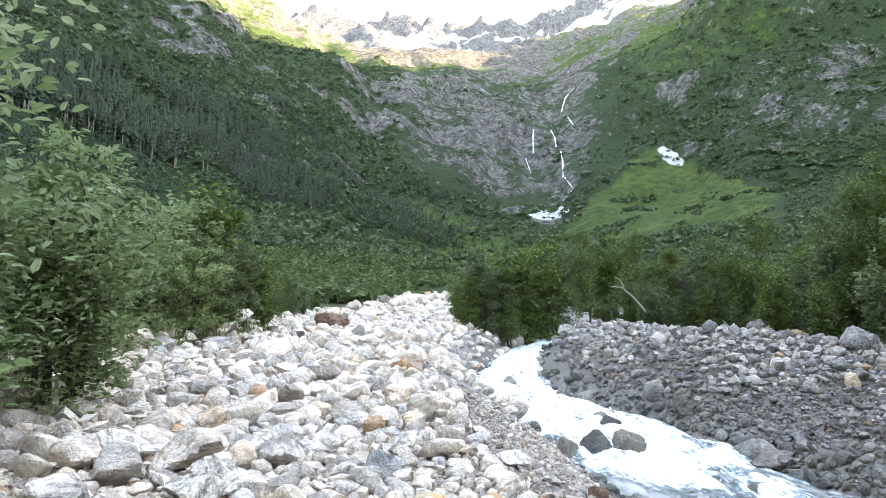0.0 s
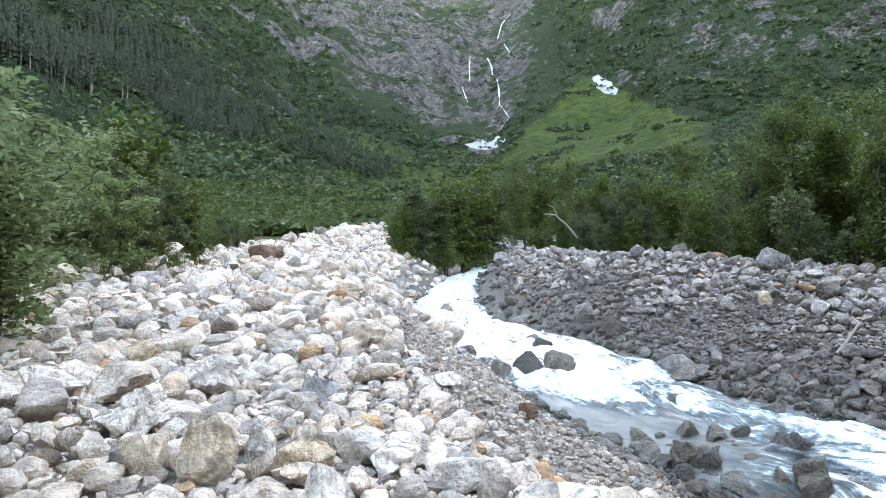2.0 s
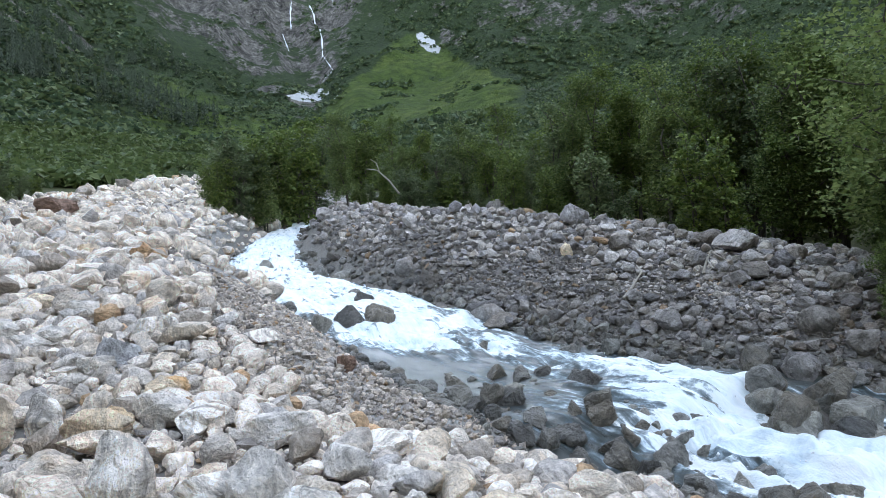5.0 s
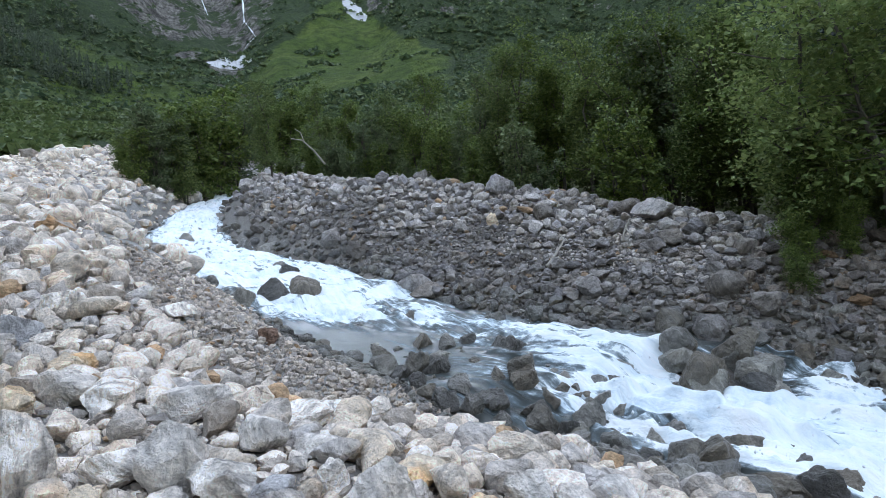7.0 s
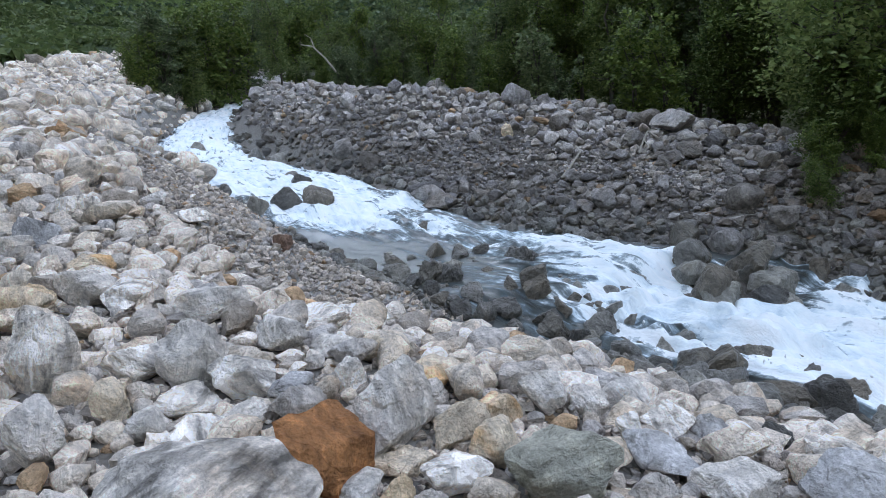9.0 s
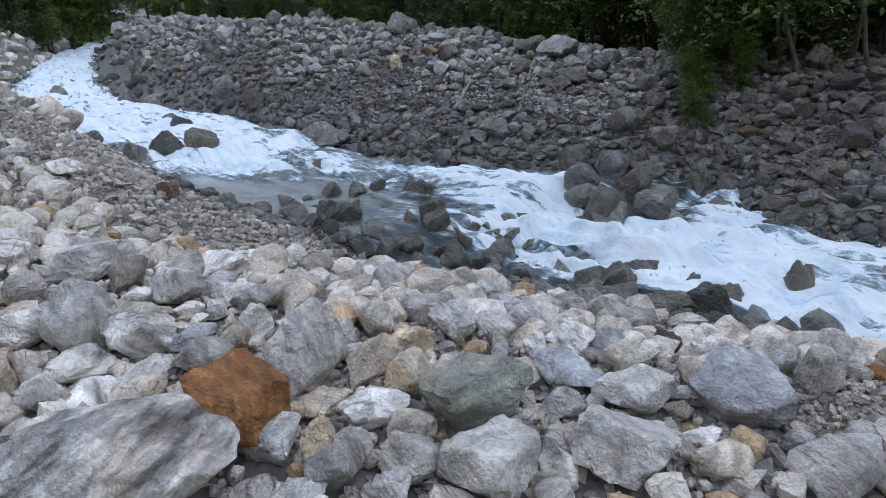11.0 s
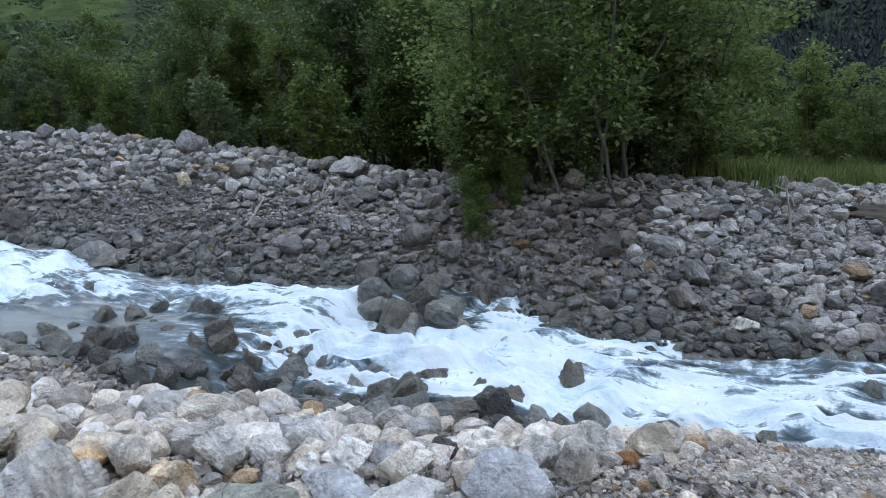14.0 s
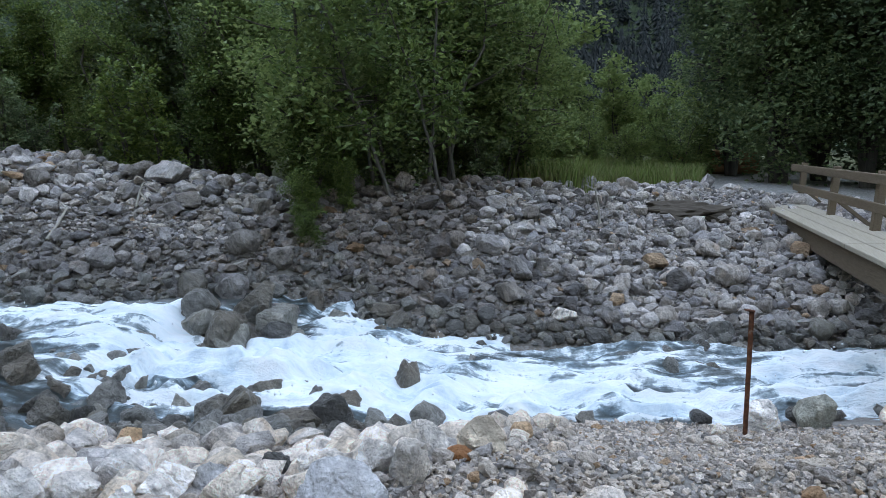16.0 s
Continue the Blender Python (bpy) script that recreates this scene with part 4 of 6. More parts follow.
boulder(6.05, 4.85, 0.46, 0.36, 0.36, 30, wet_stone, 4, "dark wet boulder in the white stream", 0.15)
boulder(5.45, 6.56, 0.42, 0.36, 0.42, 30, wet_stone, 5, "dark wet boulder in the white stream", 0.05)
boulder(5.42, 2.70, 0.30, 0.24, 0.44, 30, wet_stone, 2, "dark wet boulder in the white stream", 0.08, 8)
boulder(6.11, 2.38, 0.24, 0.18, 0.34, 30, wet_stone, 6, "dark wet boulder in the white stream", 0.05)
boulder(6.66, 0.53, 0.26, 0.20, 0.40, 80, wet_stone, 7, "dark wet boulder in the white stream", 0.05)
boulder(6.74, 0.21, 0.46, 0.22, 0.36, 100, wet_stone, 3, "dark wet boulder in the white stream", 0.05)
boulder(3.76, 5.55, 0.38, 0.30, 0.32, 20, wet_stone, 1, "dark wet boulder in the white stream", 0.1)
boulder(4.10, 3.50, 0.40, 0.34, 0.32, 20, wet_stone, 5, "dark wet boulder in the white stream", 0.1)
boulder(7.27, 6.10, 0.52, 0.40, 0.42, 120, grey_stone, 1, "grey boulder resting on the stream bank", 0.15)
boulder(7.35, 5.55, 0.50, 0.38, 0.32, 60, grey_stone, 3, "grey boulder resting on the stream bank", 0.15)
boulder(0.27, 1.93, 0.66, 0.52, 0.36, 351, banded_stone, 7, "large grey gneiss boulder with white bands", 0.1, shape=16)
boulder(0.645, 2.04, 0.32, 0.28, 0.29, 20, rust_stone, 2, "rust-orange angular boulder among pale stones", 0.1, shape=17)
boulder(0.959, 2.213, 0.311, 0.283, 0.349, 164, plain_stone, 5, "light grey gneiss boulder among cobbles", 0.1)
boulder(1.343, 1.725, 0.368, 0.304, 0.275, 155, green_stone, 2, "green-grey rough boulder among pale stones", 0.1)
boulder(1.153, 1.411, 0.298, 0.246, 0.229, 133, plain_stone, 7, "light grey gneiss boulder among cobbles", 0.1)
boulder(1.545, 1.261, 0.342, 0.289, 0.226, 301, plain_stone, 7, "light grey gneiss boulder among cobbles", 0.1)
boulder(2.089, 1.216, 0.350, 0.278, 0.253, 293, blue_stone, 7, "blue-grey angular schist boulder", 0.1)
boulder(0.485, 3.693, 0.428, 0.324, 0.202, 350, plain_stone, 4, "light grey gneiss boulder among cobbles", 0.1)
boulder(0.347, 3.057, 0.437, 0.364, 0.263, 169, plain_stone, 2, "light grey gneiss boulder among cobbles", 0.1)
boulder(0.100, 3.068, 0.251, 0.195, 0.187, 359, white_stone, 6, "white-streaked pale gneiss boulder on the bar", 0.1)
boulder(0.513, 2.798, 0.276, 0.243, 0.199, 161, white_stone, 6, "white-streaked pale gneiss boulder on the bar", 0.1)
boulder(0.684, 2.684, 0.201, 0.171, 0.103, 179, blue_stone, 5, "blue-grey angular schist boulder", 0.1)
boulder(0.730, 3.132, 0.271, 0.255, 0.190, 161, plain_stone, 6, "light grey gneiss boulder among cobbles", 0.1)
boulder(0.957, 3.001, 0.261, 0.226, 0.112, 159, plain_stone, 5, "light grey gneiss boulder among cobbles", 0.1)
boulder(1.135, 2.935, 0.202, 0.162, 0.153, 152, tan_stone, 2, "tan boulder with rust-coloured stains", 0.1)
boulder(1.179, 2.119, 0.216, 0.167, 0.183, 144, tan_stone, 2, "tan boulder with rust-coloured stains", 0.1)
boulder(1.246, 1.970, 0.204, 0.187, 0.190, 156, tan_stone, 2, "tan boulder with rust-coloured stains", 0.1)
boulder(1.049, 1.896, 0.244, 0.187, 0.145, 154, white_stone, 2, "white-streaked pale gneiss boulder on the bar", 0.1)
boulder(0.995, 1.587, 0.208, 0.184, 0.169, 145, plain_stone, 2, "light grey gneiss boulder among cobbles", 0.1)
boulder(0.682, 1.923, 0.230, 0.202, 0.164, 154, plain_stone, 5, "light grey gneiss boulder among cobbles", 0.1)
boulder(0.910, 2.056, 0.225, 0.182, 0.069, 150, tan_stone, 5, "tan boulder with rust-coloured stains", 0.1)
boulder(0.295, 2.534, 0.292, 0.225, 0.081, 350, white_stone, 1, "white-streaked pale gneiss boulder on the bar", 0.1)
boulder(0.287, 2.742, 0.265, 0.247, 0.116, 172, white_stone, 6, "white-streaked pale gneiss boulder on the bar", 0.1)
boulder(0.466, 2.521, 0.195, 0.170, 0.115, 172, plain_stone, 4, "light grey gneiss boulder among cobbles", 0.1)
boulder(1.838, 1.464, 0.282, 0.226, 0.143, 127, plain_stone, 7, "light grey gneiss boulder among cobbles", 0.1)
boulder(1.777, 1.703, 0.300, 0.250, 0.155, 309, blue_stone, 7, "blue-grey angular schist boulder", 0.1)
boulder(2.485, 1.150, 0.166, 0.148, 0.214, 290, plain_stone, 7, "light grey gneiss boulder among cobbles", 0.1)
boulder(2.340, 1.454, 0.246, 0.225, 0.142, 294, white_stone, 7, "white-streaked pale gneiss boulder on the bar", 0.1)
boulder(2.506, 1.316, 0.166, 0.140, 0.174, 124, plain_stone, 7, "light grey gneiss boulder among cobbles", 0.1)
boulder(1.586, 2.200, 0.206, 0.186, 0.206, 324, plain_stone, 4, "light grey gneiss boulder among cobbles", 0.1)
boulder(1.382, 2.208, 0.205, 0.154, 0.140, 161, tan_stone, 2, "tan boulder with rust-coloured stains", 0.1)
boulder(1.263, 2.555, 0.255, 0.235, 0.123, 148, tan_stone, 5, "tan boulder with rust-coloured stains", 0.1)
boulder(1.783, 2.145, 0.170, 0.134, 0.152, 307, plain_stone, 4, "light grey gneiss boulder among cobbles", 0.1)
boulder(2.081, 2.253, 0.222, 0.181, 0.202, 309, plain_stone, 7, "light grey gneiss boulder among cobbles", 0.1)
boulder(1.965, 1.894, 0.212, 0.194, 0.150, 304, white_stone, 7, "white-streaked pale gneiss boulder on the bar", 0.1)
boulder(2.068, 1.772, 0.167, 0.129, 0.150, 126, blue_stone, 7, "blue-grey angular schist boulder", 0.1)
boulder(1.748, 1.866, 0.110, 0.084, 0.164, 306, white_stone, 4, "white-streaked pale gneiss boulder on the bar", 0.1)
boulder(0.935, 2.679, 0.139, 0.128, 0.157, 167, white_stone, 5, "white-streaked pale gneiss boulder on the bar", 0.1)
boulder(0.014, 2.783, 0.144, 0.121, 0.182, 174, tan_stone, 4, "tan boulder with rust-coloured stains", 0.1)
boulder(1.354, 4.014, 0.480, 0.423, 0.150, 172, white_stone, 4, "white-streaked pale gneiss boulder on the bar", 0.1)
boulder(0.139, 4.022, 0.314, 0.259, 0.149, 180, plain_stone, 4, "light grey gneiss boulder among cobbles", 0.1)
boulder(1.093, 3.759, 0.385, 0.336, 0.146, 174, white_stone, 2, "white-streaked pale gneiss boulder on the bar", 0.1)
boulder(1.340, 1.322, 0.123, 0.096, 0.158, 131, white_stone, 7, "white-streaked pale gneiss boulder on the bar", 0.1)
boulder(0.891, 1.542, 0.160, 0.128, 0.124, 153, plain_stone, 6, "light grey gneiss boulder among cobbles", 0.1)
boulder(0.674, 1.664, 0.182, 0.167, 0.104, 156, plain_stone, 6, "light grey gneiss boulder among cobbles", 0.1)
boulder(0.911, 1.784, 0.128, 0.108, 0.123, 149, plain_stone, 6, "light grey gneiss boulder among cobbles", 0.1)
boulder(0.811, 1.819, 0.114, 0.091, 0.166, 159, tan_stone, 5, "tan boulder with rust-coloured stains", 0.1)
boulder(1.832, 1.184, 0.122, 0.096, 0.097, 125, white_stone, 7, "white-streaked pale gneiss boulder on the bar", 0.1)
boulder(1.611, 1.568, 0.161, 0.142, 0.121, 302, plain_stone, 7, "light grey gneiss boulder among cobbles", 0.1)
boulder(0.137, 2.617, 0.174, 0.155, 0.120, 186, plain_stone, 5, "light grey gneiss boulder among cobbles", 0.1)
boulder(6.630, 5.751, 0.391, 0.342, 0.404, 134, grey_stone, 7, "grey boulder resting on the stream bank", 0.1)
boulder(4.900, 10.712, 0.746, 0.569, 0.410, 152, grey_stone, 5, "grey boulder resting on the stream bank", 0.1)
boulder(4.939, 10.284, 0.591, 0.520, 0.342, 330, grey_stone, 7, "grey boulder resting on the stream bank", 0.1)
boulder(4.962, 13.939, 0.542, 0.490, 0.445, 154, grey_stone, 7, "grey boulder resting on the stream bank", 0.1)
boulder(4.831, 15.336, 0.533, 0.499, 0.507, 158, grey_stone, 0, "grey boulder resting on the stream bank", 0.1)
boulder(6.822, 5.159, 0.475, 0.445, 0.228, 123, grey_stone, 7, "grey boulder resting on the stream bank", 0.1)
boulder(-0.227, 3.116, 0.282, 0.265, 0.399, 356, white_stone, 7, "white-streaked pale gneiss boulder on the bar", 0.1)
boulder(-0.211, 2.566, 0.181, 0.156, 0.272, 196, plain_stone, 4, "light grey gneiss boulder among cobbles", 0.1)
boulder(-0.094, 4.111, 0.302, 0.258, 0.199, 188, plain_stone, 4, "light grey gneiss boulder among cobbles", 0.1)
boulder(-0.096, 4.673, 0.276, 0.233, 0.174, 1, tan_stone, 4, "tan boulder with rust-coloured stains", 0.1)
boulder(-0.361, 4.022, 0.244, 0.186, 0.210, 5, tan_stone, 4, "tan boulder with rust-coloured stains", 0.1)
boulder(0.102, 3.972, 0.309, 0.283, 0.182, 174, white_stone, 5, "white-streaked pale gneiss boulder on the bar", 0.1)
boulder(-0.473, 5.616, 0.310, 0.292, 0.259, 190, blue_stone, 4, "blue-grey angular schist boulder", 0.1)
boulder(0.326, 2.926, 0.291, 0.220, 0.279, 354, plain_stone, 4, "light grey gneiss boulder among cobbles", 0.1)
boulder(-0.956, 3.937, 0.334, 0.271, 0.442, 202, tan_stone, 5, "tan boulder with rust-coloured stains", 0.1)
boulder(-1.363, 4.143, 0.264, 0.199, 0.295, 12, tan_stone, 7, "tan boulder with rust-coloured stains", 0.1)
boulder(-0.705, 4.162, 0.191, 0.154, 0.287, 1, white_stone, 5, "white-streaked pale gneiss boulder on the bar", 0.1)
boulder(-0.419, 4.031, 0.357, 0.286, 0.228, 359, tan_stone, 4, "tan boulder with rust-coloured stains", 0.1)
boulder(-0.138, 4.145, 0.235, 0.201, 0.237, 351, plain_stone, 4, "light grey gneiss boulder among cobbles", 0.1)
boulder(-0.598, 5.395, 0.261, 0.231, 0.172, 2, plain_stone, 4, "light grey gneiss boulder among cobbles", 0.1)
boulder(-1.067, 6.360, 0.324, 0.282, 0.228, 194, plain_stone, 5, "light grey gneiss boulder among cobbles", 0.1)
boulder(-2.489, 7.349, 0.340, 0.306, 0.326, 200, tan_stone, 4, "tan boulder with rust-coloured stains", 0.1)
boulder(-1.825, 5.445, 0.360, 0.298, 0.295, 16, white_stone, 7, "white-streaked pale gneiss boulder on the bar", 0.1)
boulder(-1.492, 5.136, 0.249, 0.220, 0.220, 5, white_stone, 4, "white-streaked pale gneiss boulder on the bar", 0.1)
boulder(-1.690, 4.842, 0.319, 0.244, 0.273, 6, white_stone, 7, "white-streaked pale gneiss boulder on the bar", 0.1)
boulder(-0.115, 4.623, 0.247, 0.216, 0.185, 353, tan_stone, 4, "tan boulder with rust-coloured stains", 0.1)
boulder(0.101, 3.928, 0.275, 0.247, 0.207, 190, white_stone, 5, "white-streaked pale gneiss boulder on the bar", 0.1)
boulder(-1.717, 6.153, 0.316, 0.299, 0.256, 197, plain_stone, 5, "light grey gneiss boulder among cobbles", 0.1)
boulder(-1.460, 8.134, 0.285, 0.239, 0.232, 360, tan_stone, 7, "tan boulder with rust-coloured stains", 0.1)
boulder(0.365, 7.052, 0.224, 0.185, 0.187, 188, plain_stone, 5, "light grey gneiss boulder among cobbles", 0.1)
boulder(0.651, 6.580, 0.358, 0.325, 0.152, 187, white_stone, 4, "white-streaked pale gneiss boulder on the bar", 0.1)
boulder(-2.901, 10.421, 0.417, 0.359, 0.292, 187, plain_stone, 4, "light grey gneiss boulder among cobbles", 0.1)
boulder(-0.986, 7.324, 0.344, 0.287, 0.209, 195, plain_stone, 4, "light grey gneiss boulder among cobbles", 0.1)
boulder(-1.242, 6.306, 0.405, 0.353, 0.196, 9, plain_stone, 4, "light grey gneiss boulder among cobbles", 0.1)
boulder(1.420, 6.303, 0.185, 0.146, 0.195, 340, red_stone, 4, "large red-brown boulder far up the bar", 0.1)
boulder(1.630, 27.443, 0.901, 0.720, 0.488, 346, plain_stone, 0, "light grey gneiss boulder among cobbles", 0.1)
boulder(-4.154, 24.817, 1.261, 1.193, 0.707, 358, red_stone, 0, "large red-brown boulder far up the bar", 0.1)
boulder(-1.736, 13.414, 0.439, 0.391, 0.278, 355, tan_stone, 4, "tan boulder with rust-coloured stains", 0.1)
boulder(6.771, 11.118, 0.247, 0.208, 0.321, 325, tan_stone, 7, "small brown boulder among grey berm stones", 0.1)
boulder(4.982, 10.992, 0.711, 0.660, 0.383, 145, grey_stone, 0, "grey boulder resting on the stream bank", 0.1)
boulder(4.983, 10.315, 0.550, 0.511, 0.294, 156, grey_stone, 2, "grey boulder resting on the stream bank", 0.1)
boulder(7.750, 8.732, 0.375, 0.340, 0.299, 310, grey_stone, 4, "grey boulder resting on the stream bank", 0.1)
boulder(5.490, 19.535, 0.445, 0.353, 0.310, 171, grey_stone, 4, "grey boulder resting on the stream bank", 0.1)
boulder(7.512, 10.497, 0.401, 0.361, 0.310, 321, grey_stone, 4, "grey boulder resting on the stream bank", 0.1)
boulder(-1.432, 4.908, 0.192, 0.164, 0.150, 9, plain_stone, 4, "light grey gneiss boulder among cobbles", 0.1)
boulder(-2.842, 6.197, 0.565, 0.516, 0.332, 22, white_stone, 7, "white-streaked pale gneiss boulder on the bar", 0.1)
boulder(-1.788, 5.358, 0.342, 0.314, 0.293, 204, white_stone, 5, "white-streaked pale gneiss boulder on the bar", 0.1)
boulder(-1.452, 5.079, 0.312, 0.267, 0.227, 8, white_stone, 4, "white-streaked pale gneiss boulder on the bar", 0.1)
boulder(-1.801, 4.993, 0.471, 0.378, 0.221, 14, white_stone, 4, "white-streaked pale gneiss boulder on the bar", 0.1)
boulder(-3.099, 7.698, 0.584, 0.503, 0.269, 205, tan_stone, 5, "tan boulder with rust-coloured stains", 0.1)
boulder(-0.970, 7.337, 0.351, 0.274, 0.274, 354, plain_stone, 4, "light grey gneiss boulder among cobbles", 0.1)
boulder(-2.745, 4.829, 0.374, 0.307, 0.265, 219, white_stone, 5, "white-streaked pale gneiss boulder on the bar", 0.1)
boulder(-3.686, 6.618, 0.357, 0.271, 0.242, 212, white_stone, 7, "white-streaked pale gneiss boulder on the bar", 0.1)
boulder(-1.535, 6.748, 0.340, 0.269, 0.252, 5, plain_stone, 7, "light grey gneiss boulder among cobbles", 0.1)
boulder(-0.265, 6.500, 0.401, 0.329, 0.240, 351, white_stone, 7, "white-streaked pale gneiss boulder on the bar", 0.1)
boulder(5.50, -0.52, 0.42, 0.34, 0.34, 40, green_stone, 3, "green-grey rough boulder at the water's edge", 0.15)
boulder(5.30, -0.22, 0.26, 0.24, 0.26, 80, white_stone, 5, "white-streaked pale gneiss boulder at the water's edge", 0.15)
boulder(2.917, 1.233, 0.235, 0.199, 0.232, 283, plain_stone, 7, "light grey gneiss boulder among cobbles", 0.1)
boulder(3.059, 1.057, 0.270, 0.214, 0.198, 277, tan_stone, 7, "tan boulder with rust-coloured stains", 0.1)
boulder(2.828, 1.080, 0.157, 0.132, 0.063, 288, rust_stone, 7, "rust-orange angular boulder among pale stones", 0.1)
boulder(7.649, 1.794, 0.314, 0.268, 0.179, 102, white_stone, 4, "white-streaked pale gneiss boulder on the bar", 0.1)
boulder(7.717, 1.312, 0.313, 0.259, 0.272, 276, grey_stone, 4, "grey boulder resting on the stream bank", 0.1)
boulder(9.817, 3.361, 0.352, 0.316, 0.297, 101, grey_stone, 4, "grey boulder resting on the stream bank", 0.1)
boulder(8.289, 2.491, 0.321, 0.288, 0.362, 275, grey_stone, 7, "grey boulder resting on the stream bank", 0.1)
boulder(8.638, 2.310, 0.239, 0.193, 0.237, 276, grey_stone, 3, "grey boulder resting on the stream bank", 0.1)
boulder(6.602, 5.736, 0.430, 0.337, 0.410, 132, grey_stone, 5, "grey boulder resting on the stream bank", 0.1)
boulder(7.198, 0.599, 0.256, 0.239, 0.256, 88, wet_stone, 7, "dark wet boulder in the white stream", 0.08)
boulder(7.302, 0.271, 0.385, 0.305, 0.372, 91, wet_stone, 0, "dark wet boulder in the white stream", 0.2)
boulder(6.214, 3.026, 0.198, 0.160, 0.198, 291, wet_stone, 4, "dark wet boulder in the white stream", 0.08)
boulder(9.022, 0.632, 0.333, 0.269, 0.342, 266, grey_stone, 7, "grey boulder resting on the stream bank", 0.1)
boulder(7.808, 0.568, 0.319, 0.283, 0.186, 97, grey_stone, 7, "grey boulder resting on the stream bank", 0.1)
boulder(6.823, 5.151, 0.420, 0.367, 0.244, 138, grey_stone, 5, "grey boulder resting on the stream bank", 0.1)
boulder(2.612, 1.313, 0.153, 0.125, 0.121, 296, plain_stone, 4, "light grey gneiss boulder among cobbles", 0.1)
boulder(2.543, 1.173, 0.177, 0.154, 0.152, 109, plain_stone, 7, "light grey gneiss boulder among cobbles", 0.1)
boulder(2.333, 1.447, 0.215, 0.165, 0.130, 119, white_stone, 2, "white-streaked pale gneiss boulder on the bar", 0.1)
boulder(8.314, 7.547, 0.386, 0.314, 0.285, 133, grey_stone, 5, "grey boulder resting on the stream bank", 0.1)
boulder(7.719, 8.656, 0.382, 0.320, 0.317, 139, grey_stone, 5, "grey boulder resting on the stream bank", 0.1)
boulder(7.864, 7.606, 0.404, 0.326, 0.318, 128, grey_stone, 7, "grey boulder resting on the stream bank", 0.1)


def scatter(count, xs, ys, size, keep, pack, store):
    """Throws stones of about that size on the plan where keep allows and there is room."""
    px, py = rng.uniform(*xs, count), rng.uniform(*ys, count)
    ps = size * np.exp(rng.normal(0, 0.22, count))
    chance = keep(px, py, ps)
    for x, y, s, c in zip(px, py, ps, chance * (rng.random(count) < chance)):
        if c > 0 and free(x, y, s, pack):
            store.append((x, y, s))


def bank_left(x, y):
    return np.interp(y, STREAM_Y, STREAM_L) - x


def bank_right(x, y):
    return x - np.interp(y, STREAM_Y, STREAM_R)


def on_bar(x, y, s):
    d = bank_left(x, y)
    reach = np.hypot(x, y)
    fine_strip = step01(2.5, 1.7, d) * step01(3.4, 4.8, y) * step01(15, 12, y) + step01(2.2, 2.8, x + 0.4 * y) * step01(1.7, 0.9, y)
    pad = step01(2.2, 2.8, x + 0.4 * y) * step01(1.7, 0.9, y)
    big = np.maximum(step01(0.05, 0.12, s), 0.985 * step01(0.03, 0.06, s) * pad)
    inside = (d > -0.1) & (x > np.interp(y, EDGE_Y, EDGE_X) - 0.6) & (reach > 1.25)
    seen = s > 0.0042 * reach
    return np.where(inside & seen, (1.0 - np.clip(fine_strip, 0, 1) * big) * np.where(reach < 6, step01(0.30, 0.22, s), 1.0) * np.where(reach < 14, step01(0.62, 0.5, s), 1.0), 0.0)


def on_berm(x, y, s):
    d = bank_right(x, y)
    c = np.interp(y, CREST_Y, CREST_X)
    u = d / np.maximum(c - np.interp(y, STREAM_Y, STREAM_R), 1)
    reach = np.hypot(x, y)
    patchy = 0.5 + 0.5 * (bumps(x, y, 1.7, 34) + 0.5 * bumps(x, y, 0.6, 38))
    scree = step01(0.06, 0.2, u) * step01(0.72, 0.5, u) * (0.35 + 0.65 * step01(5, 7.5, y)) * step01(0.3, 0.62, patchy) * step01(19, 14, y)
    big = step01(0.05, 0.13, s)
    flat = step01(1.0, 0.2, y) * step01(0.7, 0.9, u) + 0.75 * step01(3.2, 1.6, y) * step01(0.2, 0.5, u)
    inside = (d > -0.1) & (x < c + 1.0) & (s > 0.0042 * reach)
    return np.where(inside, (1.0 - 0.93 * scree * big) * (1 - 0.95 * np.clip(flat, 0, 1) * big), 0.0)


def in_bed(x, y, s):
    a, b = -bank_left(x, y), -bank_right(x, y)
    edge = np.minimum(a, b)
    shallow = step01(2.3, 1.4, a) * step01(2.6, 3.6, y) * step01(8.0, 6.6, y) * np.clip(0.75 + 0.9 * bumps(x, y, 0.8, 35), 0, 1) * step01(0.36, 0.28, s)
    rim = step01(0.5, 0.0, edge)
    return np.where(edge > -0.05, np.clip(0.85 * shallow + 0.8 * rim + 0.02, 0, 1), 0.0)


bar_stones, berm_stones, bed_stones = [], [], []
for size, tries in ((0.5, 700), (0.36, 3000), (0.27, 7000)):
    scatter(tries, (-8, 5), (0.5, 45), size, on_bar, 0.86, bar_stones)
for size, tries in ((0.44, 60), (0.34, 260), (0.26, 1100)):
    scatter(tries, (3, 19), (-5, 30), size, on_berm, 0.84, berm_stones)
for size, tries in ((0.36, 250), (0.26, 1200), (0.18, 4000), (0.12, 9000)):
    scatter(tries, (0, 10), (-6, 33), size, in_bed, 0.85, bed_stones)
for size, tries in ((0.25, 200), (0.19, 700), (0.14, 1600), (0.10, 2500)):
    scatter(tries, (1.8, 6.0), (2.4, 8.2), size, in_bed, 0.85, bed_stones)
for size, tries in ((0.21, 9000), (0.15, 9000)):
    scatter(tries, (-8, 5), (-1, 34), size, on_bar, 0.78, bar_stones)
    scatter(tries * 2, (4, 17), (-4, 24), size, on_berm, 0.76, berm_stones)
